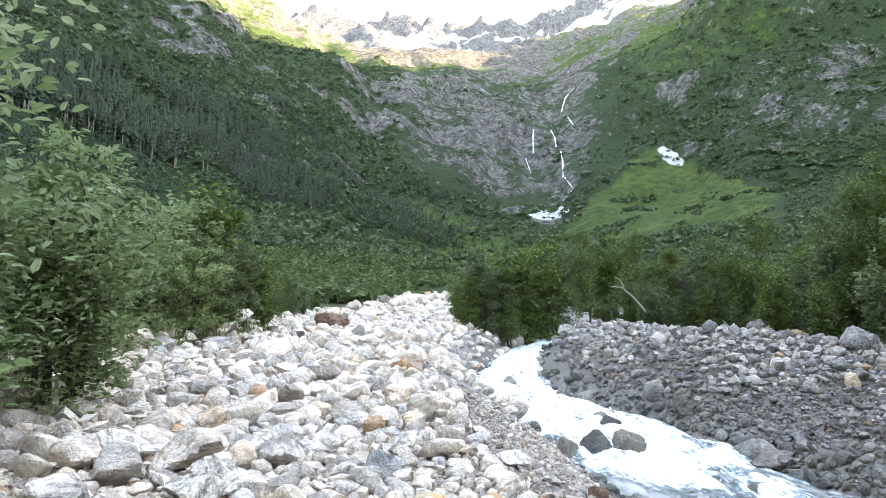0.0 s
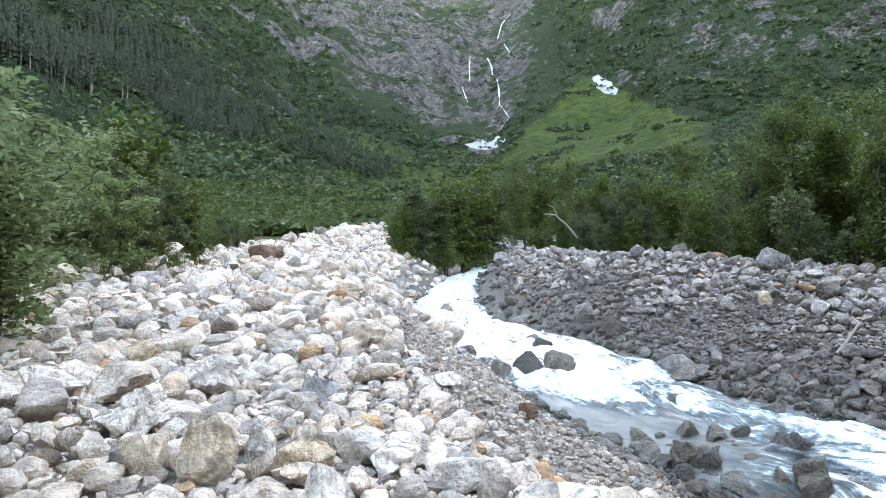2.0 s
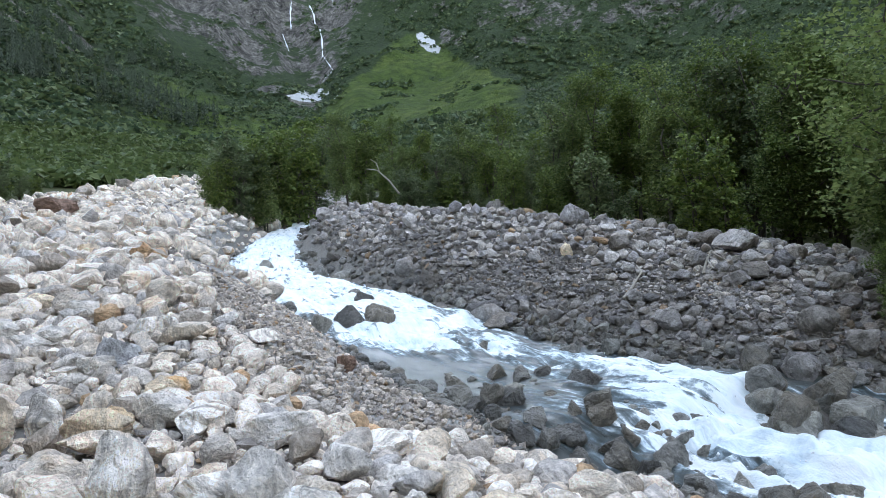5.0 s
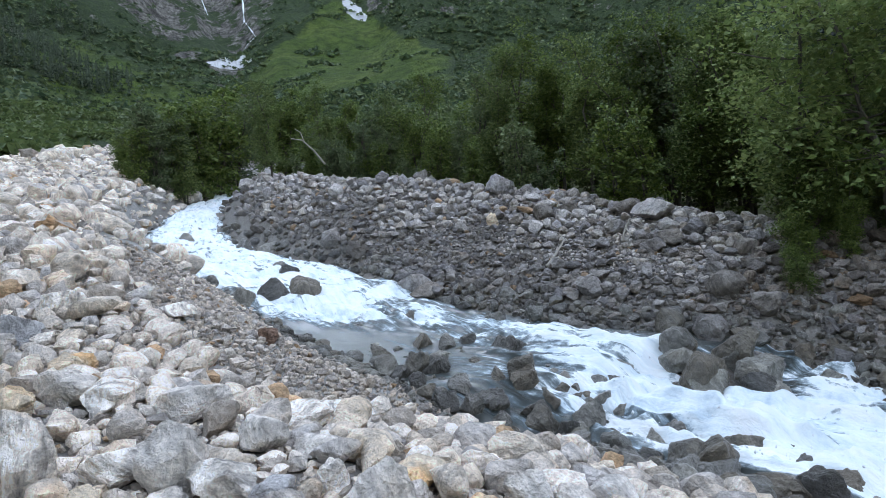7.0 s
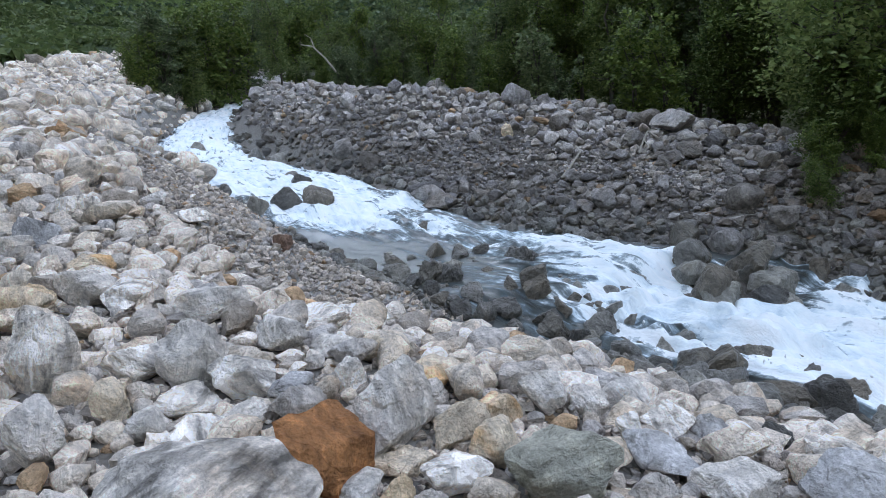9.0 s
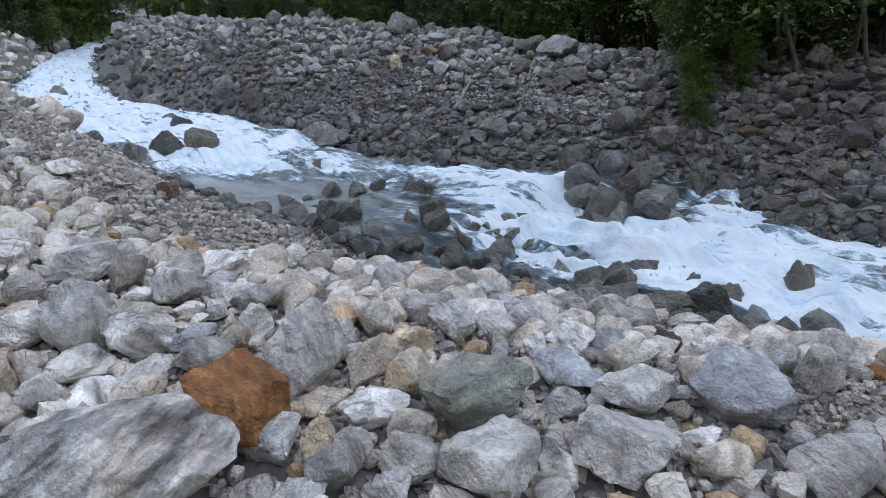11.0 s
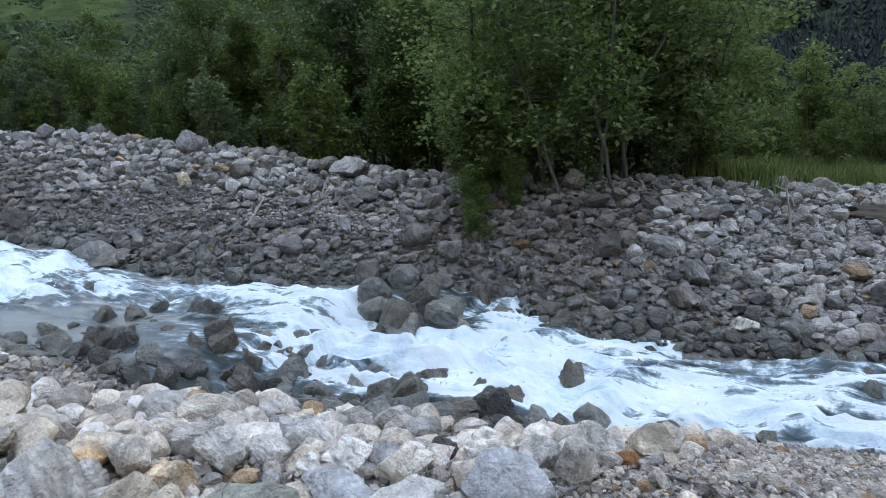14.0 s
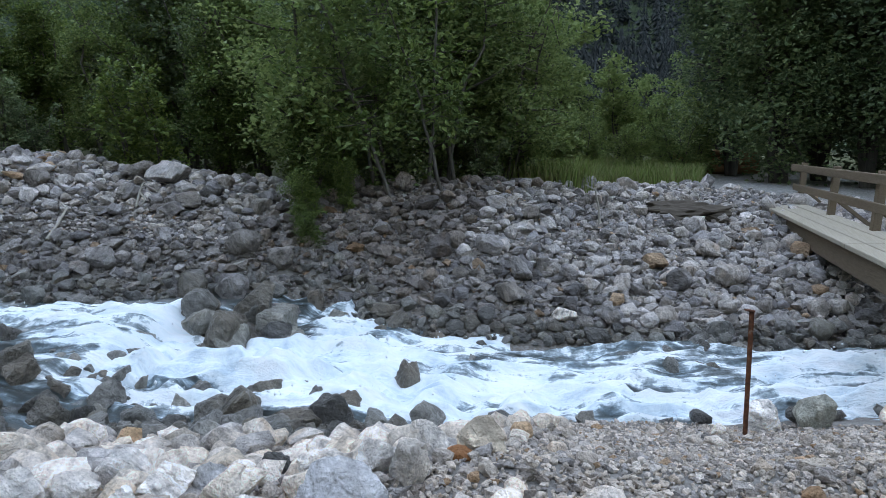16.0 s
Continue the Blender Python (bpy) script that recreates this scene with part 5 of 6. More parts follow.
for size, tries in ((0.19, 6000), (0.13, 15000), (0.085, 30000), (0.055, 30000)):
    scatter(tries, (-5, 5), (-1, 12), size, on_bar, 0.76, bar_stones)
    scatter(tries, (5, 15), (-3, 15), size, on_berm, 0.74, berm_stones)
for size, tries in ((0.15, 9000), (0.10, 26000), (0.07, 30000)):
    scatter(tries, (6, 16), (-3, 9), size, on_berm, 0.66, berm_stones)
scatter(40000, (0, 5), (-1, 9), 0.036, on_bar, 0.8, bar_stones)
scatter(26000, (2, 5.5), (-1, 2), 0.027, on_bar, 0.8, bar_stones)
# the bar goes on under and behind the camera
def behind(x, y, s):
    clear = ~((x > 2.4) & (y < -1.2)) & (bank_left(x, y) > 0) & (x > np.interp(y, EDGE_Y, EDGE_X) - 0.6)
    clear = clear & ((y < -1.0) | (np.hypot(x, y) < 1.35))
    return np.where(clear & (s < np.where(np.hypot(x, y) < 1.3, 0.2, 0.7)), 1.0, 0.0)


for size, tries in ((0.4, 250), (0.28, 900), (0.19, 2000), (0.12, 4500), (0.08, 5000)):
    scatter(tries, (-6, 6), (-7, 1.3), size, behind, 0.84, bar_stones)
for size, tries in ((0.9, 700), (0.6, 2600)):
    scatter(tries, (-14, 16), (34, 130), size, lambda x, y, s: np.where((x > np.interp(y, EDGE_Y, EDGE_X)) & (x < np.interp(y, EDGE_Y, EDGE_X) + np.interp(y, (34, 60, 130), (11, 10, 9))), 1.0, 0.0), 0.85, bar_stones)


for size, tries in ((0.5, 500), (0.33, 2500), (0.22, 4000)):
    scatter(tries, (1, 20), (28, 50), size, lambda x, y, s: np.where((bank_right(x, y) > 0.1) & (x < np.interp(y, CREST_Y, CREST_X) + 8), 1.0, 0.0), 0.82, berm_stones)


def set_down(spec, z, shapes):
    """One stone's own vertices on the ground."""
    x, y, s = spec
    v, t = shapes[rng.integers(len(shapes))]
    v = v * (s * rng.uniform(0.85, 1.3), s * rng.uniform(0.8, 1.1), s * rng.uniform(0.62, 1.08))
    m = np.array(Euler((rng.normal(0, 0.25), rng.normal(0, 0.25), rng.uniform(0, 6.3))).to_matrix())
    v = v @ m.T
    return v + (x, y, z - v[:, 2].min() * 0.8), t


def lay(stones, nearest, single, many, owner, names, label, category, lift=0.33):
    """The nearest stones as parts of their own, the rest as one body."""
    order = sorted(stones, key=lambda q: -q[2] / (1.2 + math.hypot(q[0] - nearest[0], q[1] - nearest[1])))
    heights = land_z([q[0] for q in order], [q[1] for q in order])
    for (x, y, s), z in zip(order[:298], heights):
        ob = new("stone", stone_mesh("good", GOOD, int(rng.integers(len(GOOD))), single))
        ob.scale = (s * rng.uniform(0.9, 1.35), s * rng.uniform(0.8, 1.1), s * rng.uniform(0.65, 1.05))
        ob.matrix_basis = pose(x, y, float(z) + lift * s, rng.normal(0, 14), rng.normal(0, 14), rng.uniform(0, 360)) @ Matrix.Diagonal((*ob.scale, 1))
        ob.parent = owner
    body = []
    for q, z in zip(order[298:], heights[298:]):
        px = q[2] / math.hypot(q[0] - 1, q[1])
        body.append(set_down(q, z, PLAIN if px > 0.1 else ROUGH if px > 0.034 else CHIP))
    if body:
        me = tri_mesh(names, *joined(body), many)
        me.set_sharp_from_angle(angle=radians(52))
        tagged(new(names, me), label, category, kind="stuff")


wet_edge = [q for q in berm_stones if bank_right(q[0], q[1]) < 0.35 + 0.2 * float(bumps(q[0], q[1], 1.1, 36)) and q[1] < 25]
edge_set = set(wet_edge)
berm_stones = [q for q in berm_stones if q not in edge_set]
bed_stones += wet_edge
wet_shore = [q for q in bar_stones if 1.2 < q[1] < 9 and bank_left(q[0], q[1]) < 0.45 + 0.25 * float(bumps(q[0], q[1], 0.8, 37)) + 0.65 * float(step01(1.6, 2.2, q[1]) * step01(4.6, 3.6, q[1]))]
shore_set = set(wet_shore)
bar_stones = [q for q in bar_stones if q not in shore_set]
bed_stones += wet_shore
fine_stones = [q for q in bar_stones if q[2] < 0.1 and (bank_left(q[0], q[1]) < 2.5 or q[0] + 0.4 * q[1] > 2.4) and q[1] < 13]
fine_set = set(fine_stones)
bar_stones = [q for q in bar_stones if q not in fine_set]
lay(fine_stones, (3.0, 0.5), pebble_stone, pebble_stones, ground, "fine_cobbles", "grey fine cobbles and gravel beside the stream", "cobbles")
lay(bar_stones, (0.5, 1.0), pale_stone, pale_stones, ground, "cobbles", "pale grey and white cobbles of the boulder bar", "cobbles")
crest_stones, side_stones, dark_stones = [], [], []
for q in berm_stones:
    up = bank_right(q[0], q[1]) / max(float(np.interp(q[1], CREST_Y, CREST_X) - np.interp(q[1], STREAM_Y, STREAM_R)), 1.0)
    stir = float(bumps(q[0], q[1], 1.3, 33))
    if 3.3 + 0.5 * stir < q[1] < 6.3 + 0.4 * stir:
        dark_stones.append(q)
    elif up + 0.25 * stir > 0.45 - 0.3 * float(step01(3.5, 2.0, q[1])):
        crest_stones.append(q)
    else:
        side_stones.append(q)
lay(crest_stones, (8, 6), crest_stone, crest_cobbles, ground, "crest_cobbles", "light grey cobbles on the crest of the berm", "cobbles")
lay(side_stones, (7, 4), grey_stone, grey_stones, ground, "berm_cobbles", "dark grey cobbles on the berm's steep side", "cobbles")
lay(dark_stones, (8, 4.5), shaded_stone, shaded_stones, ground, "shaded_cobbles", "brown-grey cobbles under the overhanging alders, their shade in the colour", "cobbles")
lay(bed_stones, (4, 4), wet_stone, wet_stones, ground, "wet_cobbles", "dark wet stones in the shallow stream", "stones", 0.17)


def gravel(name, x, y, size, material, label, seed):
    """Loose broken chips, each a crooked little block half sunk in the ground."""
    r = np.random.default_rng(seed)
    n = len(x)
    cube = np.array([(i, j, k) for k in (-1, 1) for j in (-1, 1) for i in (-1, 1)], float)
    faces = np.array([(0, 2, 3), (0, 3, 1), (4, 5, 7), (4, 7, 6), (0, 1, 5), (0, 5, 4), (2, 6, 7), (2, 7, 3), (0, 4, 6), (0, 6, 2), (1, 3, 7), (1, 7, 5)])
    v = (cube[None] + r.uniform(-0.55, 0.55, (n, 8, 3))) * r.uniform(0.6, 1.2, (n, 1, 3)) * (0.5, 0.42, 0.3) * size[:, None, None]
    a, b = r.uniform(0, 6.28, n), r.normal(0, 0.35, n)
    c, s, cb, sb = np.cos(a)[:, None], np.sin(a)[:, None], np.cos(b)[:, None], np.sin(b)[:, None]
    vx, vy, vz = v[..., 0] * cb - v[..., 2] * sb, v[..., 1], v[..., 0] * sb + v[..., 2] * cb
    z = land_z(x, y) + 0.2 * size
    v = np.stack([vx * c - vy * s + x[:, None], vx * s + vy * c + y[:, None], vz + z[:, None]], -1)
    t = faces[None] + 8 * np.arange(n)[:, None, None]
    me = tri_mesh(name, v.reshape(-1, 3), t.reshape(-1, 3), material, False)
    return tagged(new(name, me), label, "gravel", kind="stuff")


r = np.random.default_rng(61)
x, y = r.uniform(4.5, 16, 60000), r.uniform(-3.5, 18, 60000)
side_u = bank_right(x, y) / np.maximum(np.interp(y, CREST_Y, CREST_X) - np.interp(y, STREAM_Y, STREAM_R), 1)
keep = (side_u > 0.02) & (side_u < 1.15) & (y > -3.5) & (r.random(60000) < np.interp(np.hypot(x, y), (5, 9, 18), (1.0, 0.8, 0.4)))
x, y = x[keep][:15000], y[keep][:15000]
gravel("berm_gravel", x, y, 0.06 * np.exp(r.normal(0, 0.42, len(x))), grey_stones, "grey broken gravel between the berm's stones", 62)
x, y = r.uniform(-3.5, 5.6, 60000), r.uniform(-0.8, 11, 60000)
away = bank_left(x, y)
keep = (away > 0.0) & (np.hypot(x, y) > 1.2) & (r.random(60000) < np.maximum(np.interp(away, (0, 2.4, 3.5), (0.8, 0.7, 0.25)), np.interp(np.hypot(x, y), (2.5, 4.5), (1.0, 0.0))))
x, y = x[keep][:16000], y[keep][:16000]
gravel("bar_gravel", x, y, np.interp(away[keep][:16000], (2.0, 3.0), (0.022, 0.034)) * np.exp(r.normal(0, 0.45, len(x))), pebble_stones, "grey gravel between the boulders of the bar", 63)

# ---- plants ----
def leaves(r, centres, normals, length, width, spread=0.9):
    """Folded, pointed leaves of four vertices and two triangles each."""
    n = len(centres)
    way = (r.normal(size=(n, 3)) * spread + normals) * (1, 1, 0.55)
    way /= np.linalg.norm(way, axis=1)[:, None]
    side = np.cross(way, r.normal(size=(n, 3)) * 0.55 + (0, 0, 1))
    side /= np.linalg.norm(side, axis=1)[:, None]
    up = np.cross(side, way)
    size = length * r.uniform(0.7, 1.3, n)[:, None]
    w = size * width
    base, tip = centres - way * size * 0.5, centres + way * size * 0.5
    a = centres + side * w + up * w * 0.5
    b = centres - side * w + up * w * 0.5
    v = np.stack([base, a, tip, b], 1).reshape(-1, 3)
    k = np.arange(n)[:, None] * 4
    t = np.concatenate([k + (0, 1, 2), k + (0, 2, 3)])
    return v, t


def broad_leaves(r, centres, normals, length, width):
    """Oval leaves with a midrib fold: six vertices and four triangles each."""
    n = len(centres)
    way = (r.normal(size=(n, 3)) * 0.8 + normals) * (1, 1, 0.5)
    way /= np.linalg.norm(way, axis=1)[:, None]
    side = np.cross(way, r.normal(size=(n, 3)) * 0.5 + (0, 0, 1))
    side /= np.linalg.norm(side, axis=1)[:, None]
    up = np.cross(side, way)
    size = length * r.uniform(0.65, 1.25, n)[:, None]
    w = size * width
    v = np.stack([centres - way * size * 0.5, centres - way * size * 0.18 + side * w + up * w * 0.35, centres + way * size * 0.2 + side * w * 0.85 + up * w * 0.3,
                  centres + way * size * 0.5 - up * size * 0.08, centres + way * size * 0.2 - side * w * 0.85 + up * w * 0.3, centres - way * size * 0.18 - side * w + up * w * 0.35], 1).reshape(-1, 3)
    k = np.arange(n)[:, None] * 6
    return v, np.concatenate([k + (0, 1, 2), k + (0, 2, 3), k + (0, 3, 4), k + (0, 4, 5)])


def shrub_shapes(seed, tall, wide, stems, clumps, per_clump, length, width, low=0.08, clump_r=0.17, oval=False, thick=0.012):
    """Stems and a leaf crown for a many-stemmed alder or willow, base at the origin."""
    r = np.random.default_rng(seed)
    wood, centres, normals = [], [], []
    tips = []
    for i in range(stems):
        a = r.uniform(0, 6.28)
        lean = r.uniform(0.1, 1.0) * wide
        high = tall * r.uniform(0.65, 0.98)
        s = np.linspace(0, 1, 8)
        wob = r.normal(0, 0.04 * tall, (8, 2)) * s[:, None]
        pts = np.stack([0.12 * r.normal() + np.cos(a) * lean * s ** 1.5 + wob[:, 0], 0.12 * r.normal() + np.sin(a) * lean * s ** 1.5 + wob[:, 1], high * s - 0.15], 1)
        wood.append(tube(pts, np.linspace(thick * tall, 0.002 * tall, 8), 5))
        tips.append(pts)
    for c in range(clumps):
        pts = tips[r.integers(len(tips))]
        k = r.uniform(low, 1.0)
        at = np.array([np.interp(k, np.linspace(0, 1, 8), pts[:, j]) for j in range(3)])
        out = r.normal(size=3) * (1, 1, 0.35)
        out /= np.linalg.norm(out)
        end = at + out * wide * r.uniform(0.15, 0.75) * (1.15 - 0.6 * k) + (0, 0, 0.06 * tall * r.uniform(-0.6, 1))
        end[2] = max(end[2], 0.05 * tall)
        if c % 2 == 0:
            wood.append(tube(np.array([at, (at + end) / 2 + r.normal(0, 0.03, 3), end]), (0.004 * tall, 0.003 * tall, 0.0012 * tall), 3))
        m = int(per_clump * r.uniform(0.6, 1.4))
        q = r.normal(size=(m, 3))
        q /= np.linalg.norm(q, axis=1)[:, None]
        reach = clump_r * tall * r.uniform(0.55, 1.15) * r.random((m, 1)) ** 0.45
        centres.append(end + q * reach * (1, 1, 0.7))
        normals.append(q * (1, 1, 0.5) + (0, 0, 0.1))
    crown = (broad_leaves if oval else leaves)(r, np.concatenate(centres), np.concatenate(normals), length, width)
    return joined(wood), crown


def plant_kind(name, seed, material, label, category, group, **spec):
    """One plant with its stems and crown, kept far below the ground as a pattern until it is copied."""
    wood, crown = shrub_shapes(seed, **spec)
    root = thing(name, label, category, group=group)
    for piece, (v, t), m in (("trunk", wood, bark), ("crown", crown, material)):
        ob = new(piece, tri_mesh(piece, v, t, m, piece == "trunk"))
        ob.parent = root
    return root


def plant(pattern, x, y, size, turn, used=set()):
    """Sets a copy down; the pattern itself is the first."""
    m = pose(x, y, float(land_z(x, y)) - 0.05, 0, 0, turn)
    if pattern.name in used:
        ob = copy_thing(pattern, m)
    else:
        used.add(pattern.name)
        ob = pattern
        ob.matrix_basis = m
    ob.scale = (size, size, size)
    return ob


alders = [plant_kind("alder_shrub", 20 + i, (alder_leaf, light_leaf, shade_leaf)[i % 3], "dense green alder shrub on the far bank", "shrub", "alders behind the berm",
                     tall=5.0, wide=(0.9, 1.3, 1.1, 1.5, 0.8, 1.2)[i], stems=4 + i % 3, clumps=95, per_clump=62, length=0.125, width=0.36, low=(0.1, 0.2)[i % 2], clump_r=(0.085, 0.11)[i % 2]) for i in range(6)]
coarse = [plant_kind("alder_shrub", 90 + i, (alder_leaf, shade_leaf)[i % 2], "green alder shrub in the thicket behind", "shrub", "alders behind the berm",
                     tall=5.0, wide=(1.2, 1.5, 1.0)[i % 3], stems=4, clumps=75, per_clump=22, length=0.235, width=0.34, low=0.05, clump_r=0.11) for i in range(3)]
willows = [plant_kind("willow_shrub", 40 + i, (sallow_leaf, willow_leaf)[i % 2], "grey-green willow shrub beside the boulder bar", "shrub", "willows beside the bar",
                      tall=4.0, wide=1.5, stems=8, clumps=95, per_clump=48, length=0.17, width=0.28, clump_r=0.11) for i in range(4)]
rng = np.random.default_rng(11)
CROWN_B = (0, 4, 9, 17, 25, 33, 42, 48, 56, 62, 75, 80, 95)
CROWN_H = (3.2, 3.6, 4.3, 4.0, 3.8, 4.4, 4.8, 4.8, 4.3, 5.3, 5.6, 4.4, 4.4)
for row, (off, gap) in enumerate(((1.3, 1.2), (2.4, 1.4), (4.0, 1.7), (6.6, 2.2), (9.5, 3.0))):
    y = 2.8 + 0.4 * row
    while y < 34:
        x = float(np.interp(y, CREST_Y, CREST_X)) + off + rng.uniform(-0.6, 0.6)
        yy = y + rng.uniform(-0.4, 0.4)
        b = math.degrees(math.atan2(x, yy))
        h = float(np.interp(b, CROWN_B, CROWN_H)) * rng.uniform(0.62, 1.12) * (0.42, 0.72, 0.98, 1.06, 1.12)[row]
        if b < 74 and not (row == 0 and 47 < b < 66):
            kinds = alders if row in (1, 2) else coarse
            plant(kinds[int(rng.integers(len(kinds)))], x, yy, h / 5.0, rng.uniform(0, 360))
        y += gap * rng.uniform(0.75, 1.25)
# beyond the stream's bend the shrubs close the far side of the bar
for i in range(46):
    y = rng.uniform(28.5, 60) if i > 16 else rng.uniform(28.5, 33)
    b = rng.uniform(0.9, 15) if i > 16 else 1.2 + 0.5 * i
    x = y * math.tan(radians(b)) + 0.25
    if -0.5 < bank_left(x, y) or x - float(np.interp(y, STREAM_Y, STREAM_R)) > 0.4:
        plant(coarse[int(rng.integers(3))] if i % 2 else alders[int(rng.integers(6))], x, y, float(np.interp(b, (1, 4, 10), (0.52, 0.76, 0.98))) * rng.uniform(0.85, 1.15) * (y / 30) ** 0.4, rng.uniform(0, 360))
# left side of the bar
y = 8.0
while y < 44:
    for off in (0.8, 3.0, 6.0):
        x = float(np.interp(y, EDGE_Y, EDGE_X)) - off + rng.uniform(-0.6, 0.5)
        kinds = willows if y < 21 and off < 5 else coarse
        plant(kinds[int(rng.integers(len(kinds)))], x, y + rng.uniform(-0.6, 0.6), rng.uniform(0.8, 1.12) * (0.7 if off < 1 else 1.0) * (0.5 if y > 26 else 1.0), rng.uniform(0, 360))
    y += 1.7 * rng.uniform(0.8, 1.2)
# the bushes by the camera's left
for seed, x, y, tall, wide, material, length, leafy in ((79, -2.35, 2.45, 3.3, 0.95, sallow_leaf, 0.08, 34), (77, -3.8, 3.75, 2.9, 0.85, sallow_leaf, 0.095, 50),
                                                        (78, -4.6, 5.4, 3.6, 1.1, sallow_leaf, 0.115, 80), (80, -4.8, 8.4, 3.6, 1.2, sallow_leaf, 0.115, 80), (81, -6.3, 7.3, 3.8, 1.2, willow_leaf, 0.105, 80)):
    bush = plant_kind("sallow_bush", seed, material, "broad-leaved grey-green sallow bush hanging over pale stones", "shrub", "sallow bushes", tall=tall, wide=wide, stems=9, clumps=150, per_clump=int(0.7 * leafy), length=length, width=0.24, low=(0.52 if seed in (77, 79) else 0.24), clump_r=0.12, oval=True)
    bush.matrix_basis = pose(x, y, float(land_z(x, y)) - 0.05, 0, 0, seed * 37)


# ---- woods and scrub on the valley's sides ----
def on_sides(count, bearing, reach, seed):
    r = np.random.default_rng(seed)
    b = np.radians(r.uniform(*bearing, count))
    d = np.exp(r.uniform(math.log(reach[0]), math.log(reach[1]), count))
    x, y = d * np.sin(b), d * np.cos(b)
    return x, y, land_z(x, y), d, r


def tufts(x, y, z, size, r, petals=6, squash=0.75, leaf=0.58):
    """Leafy clumps: each a loose ball of broad leaves."""
    n = len(x)
    q = r.normal(size=(n, petals, 3))
    q /= np.linalg.norm(q, axis=2)[..., None]
    q[..., 2] = np.abs(q[..., 2]) * squash
    at = np.stack([x, y, z], -1)[:, None] + q * size[:, None, None] * 0.5 * r.uniform(0.55, 1.0, (n, petals, 1))
    s = np.repeat(size, petals)
    v, t = leaves(r, at.reshape(-1, 3), q.reshape(-1, 3) * 0.6, 1.0, 0.42)
    mid = np.repeat(at.reshape(-1, 3), 4, 0)
    return mid + (v - mid) * (leaf * np.repeat(s, 4))[:, None], t


def spruces(x, y, z, tall, r, bare=0.0, girth=1.0):
    """Spruces: ragged skirts of boughs round a stem."""
    n, skirts, arms = len(x), 8, 5
    k = np.linspace(bare, 0.96, skirts)[None, :] + r.normal(0, 0.045, (n, skirts))
    k = np.clip(k, bare, 0.97)
    wide = girth * (0.14 * (1 - k) ** 0.8 + 0.015) * (1.0 if bare < 0.2 else 1.25)
    a = r.uniform(0, 6.28, (n, skirts, 1)) + np.arange(arms) * 2 * np.pi / arms
    reach = tall[:, None, None] * wide[:, :, None] * r.uniform(0.65, 1.3, (n, skirts, arms))
    drop = tall[:, None, None] * 0.10
    root = np.stack([x, y, z], -1)
    top = np.zeros((n, skirts, arms, 3))
    top[..., 2] = (k[:, :, None] + 0.13) * tall[:, None, None]
    out = np.stack([np.cos(a) * reach, np.sin(a) * reach, np.broadcast_to(k[:, :, None] * tall[:, None, None] - drop * 0.3, reach.shape)], -1)
    half = 0.42
    o1 = np.stack([np.cos(a - half) * reach * 0.72, np.sin(a - half) * reach * 0.72, out[..., 2] + drop * 0.35], -1)
    o2 = np.stack([np.cos(a + half) * reach * 0.72, np.sin(a + half) * reach * 0.72, out[..., 2] + drop * 0.35], -1)
    v = (np.stack([top, o1, out, o2], -2) + root[:, None, None, None]).reshape(-1, 3)
    i = np.arange(n * skirts * arms)[:, None] * 4
    return v, np.concatenate([i + (0, 1, 2), i + (0, 2, 3)])


def stuff(name, shape, material, label, category):
    return tagged(new(name, tri_mesh(name, *shape, material, False)), label, category, kind="stuff")


# scrub over both sides and the valley floor
x, y, z, d, r = on_sides(46000, (-37, 58), (60, 1750), 31)
b = np.degrees(np.arctan2(x, y))
e = np.degrees(np.arctan2(z - 1.6, d))
bar_gap = (np.abs(x - np.interp(y, EDGE_Y, EDGE_X) - 6) < 6.5) & (y < 132)
bare_wall = (b > -4) & (b < 16) & (d > 900)
e = e + 0.7 * bumps(x, y, 45, 55) + 0.35 * bumps(x, y, 18, 56)
meadow_hill = (b > 10.5) & (b < 28) & (e > 9.9) & (e < np.interp(b, (10, 12, 14, 18, 21, 24, 29), (10.5, 12.0, 14.0, 16.6, 15.8, 14.2, 12.0))) & (bumps(x, y, 30, 40) > -0.45)
cliff = (b > 24) & (d > 850) & (d < 1250) & (bumps(x, y, 60, 41) > 0.35)
fan = (b > -5) & (b < 9) & (d > 260) & (d < 760) & (bumps(x, y, 35, 42) > -0.15)
ok = ~bar_gap & ~(bare_wall & (bumps(x, y, 50, 43) > -0.45)) & ~meadow_hill & ~cliff & ~fan & (outcrop(x, y, d) < r.uniform(0.25, 1.3, len(x))) & ((bumps(x, y, 38, 44) > -0.5) | (b < -3))
x, y, z, d = x[ok], y[ok], z[ok], d[ok]
size = np.minimum(np.interp(d, (60, 130, 250, 700, 1500), (2.6, 3.6, 5.0, 8.0, 12.0)), 12) * r.uniform(0.6, 1.35, len(x))
low = (d < 380) & (z < 45)
stuff("valley_scrub", tufts(x[low], y[low], z[low], size[low], r, 16, 0.75, 0.3), floor_leaf, "light green willow scrub on the valley floor", "scrub")
high = ~low
stuff("scrub", tufts(x[high], y[high], z[high], size[high], r), far_leaf, "dense green alder scrub over the mountain sides", "scrub")
x, y, z, d, r = on_sides(27000, (-37, 60), (420, 1750), 36)
b = np.degrees(np.arctan2(x, y))
e = np.degrees(np.arctan2(z - 1.6, d))
e = e + 0.7 * bumps(x, y, 45, 55) + 0.35 * bumps(x, y, 18, 56)
hill = (b > 10.5) & (b < 28) & (e > 9.9) & (e < np.interp(b, (10, 12, 14, 18, 21, 24, 29), (10.5, 12.0, 14.0, 16.6, 15.8, 14.2, 12.0)))
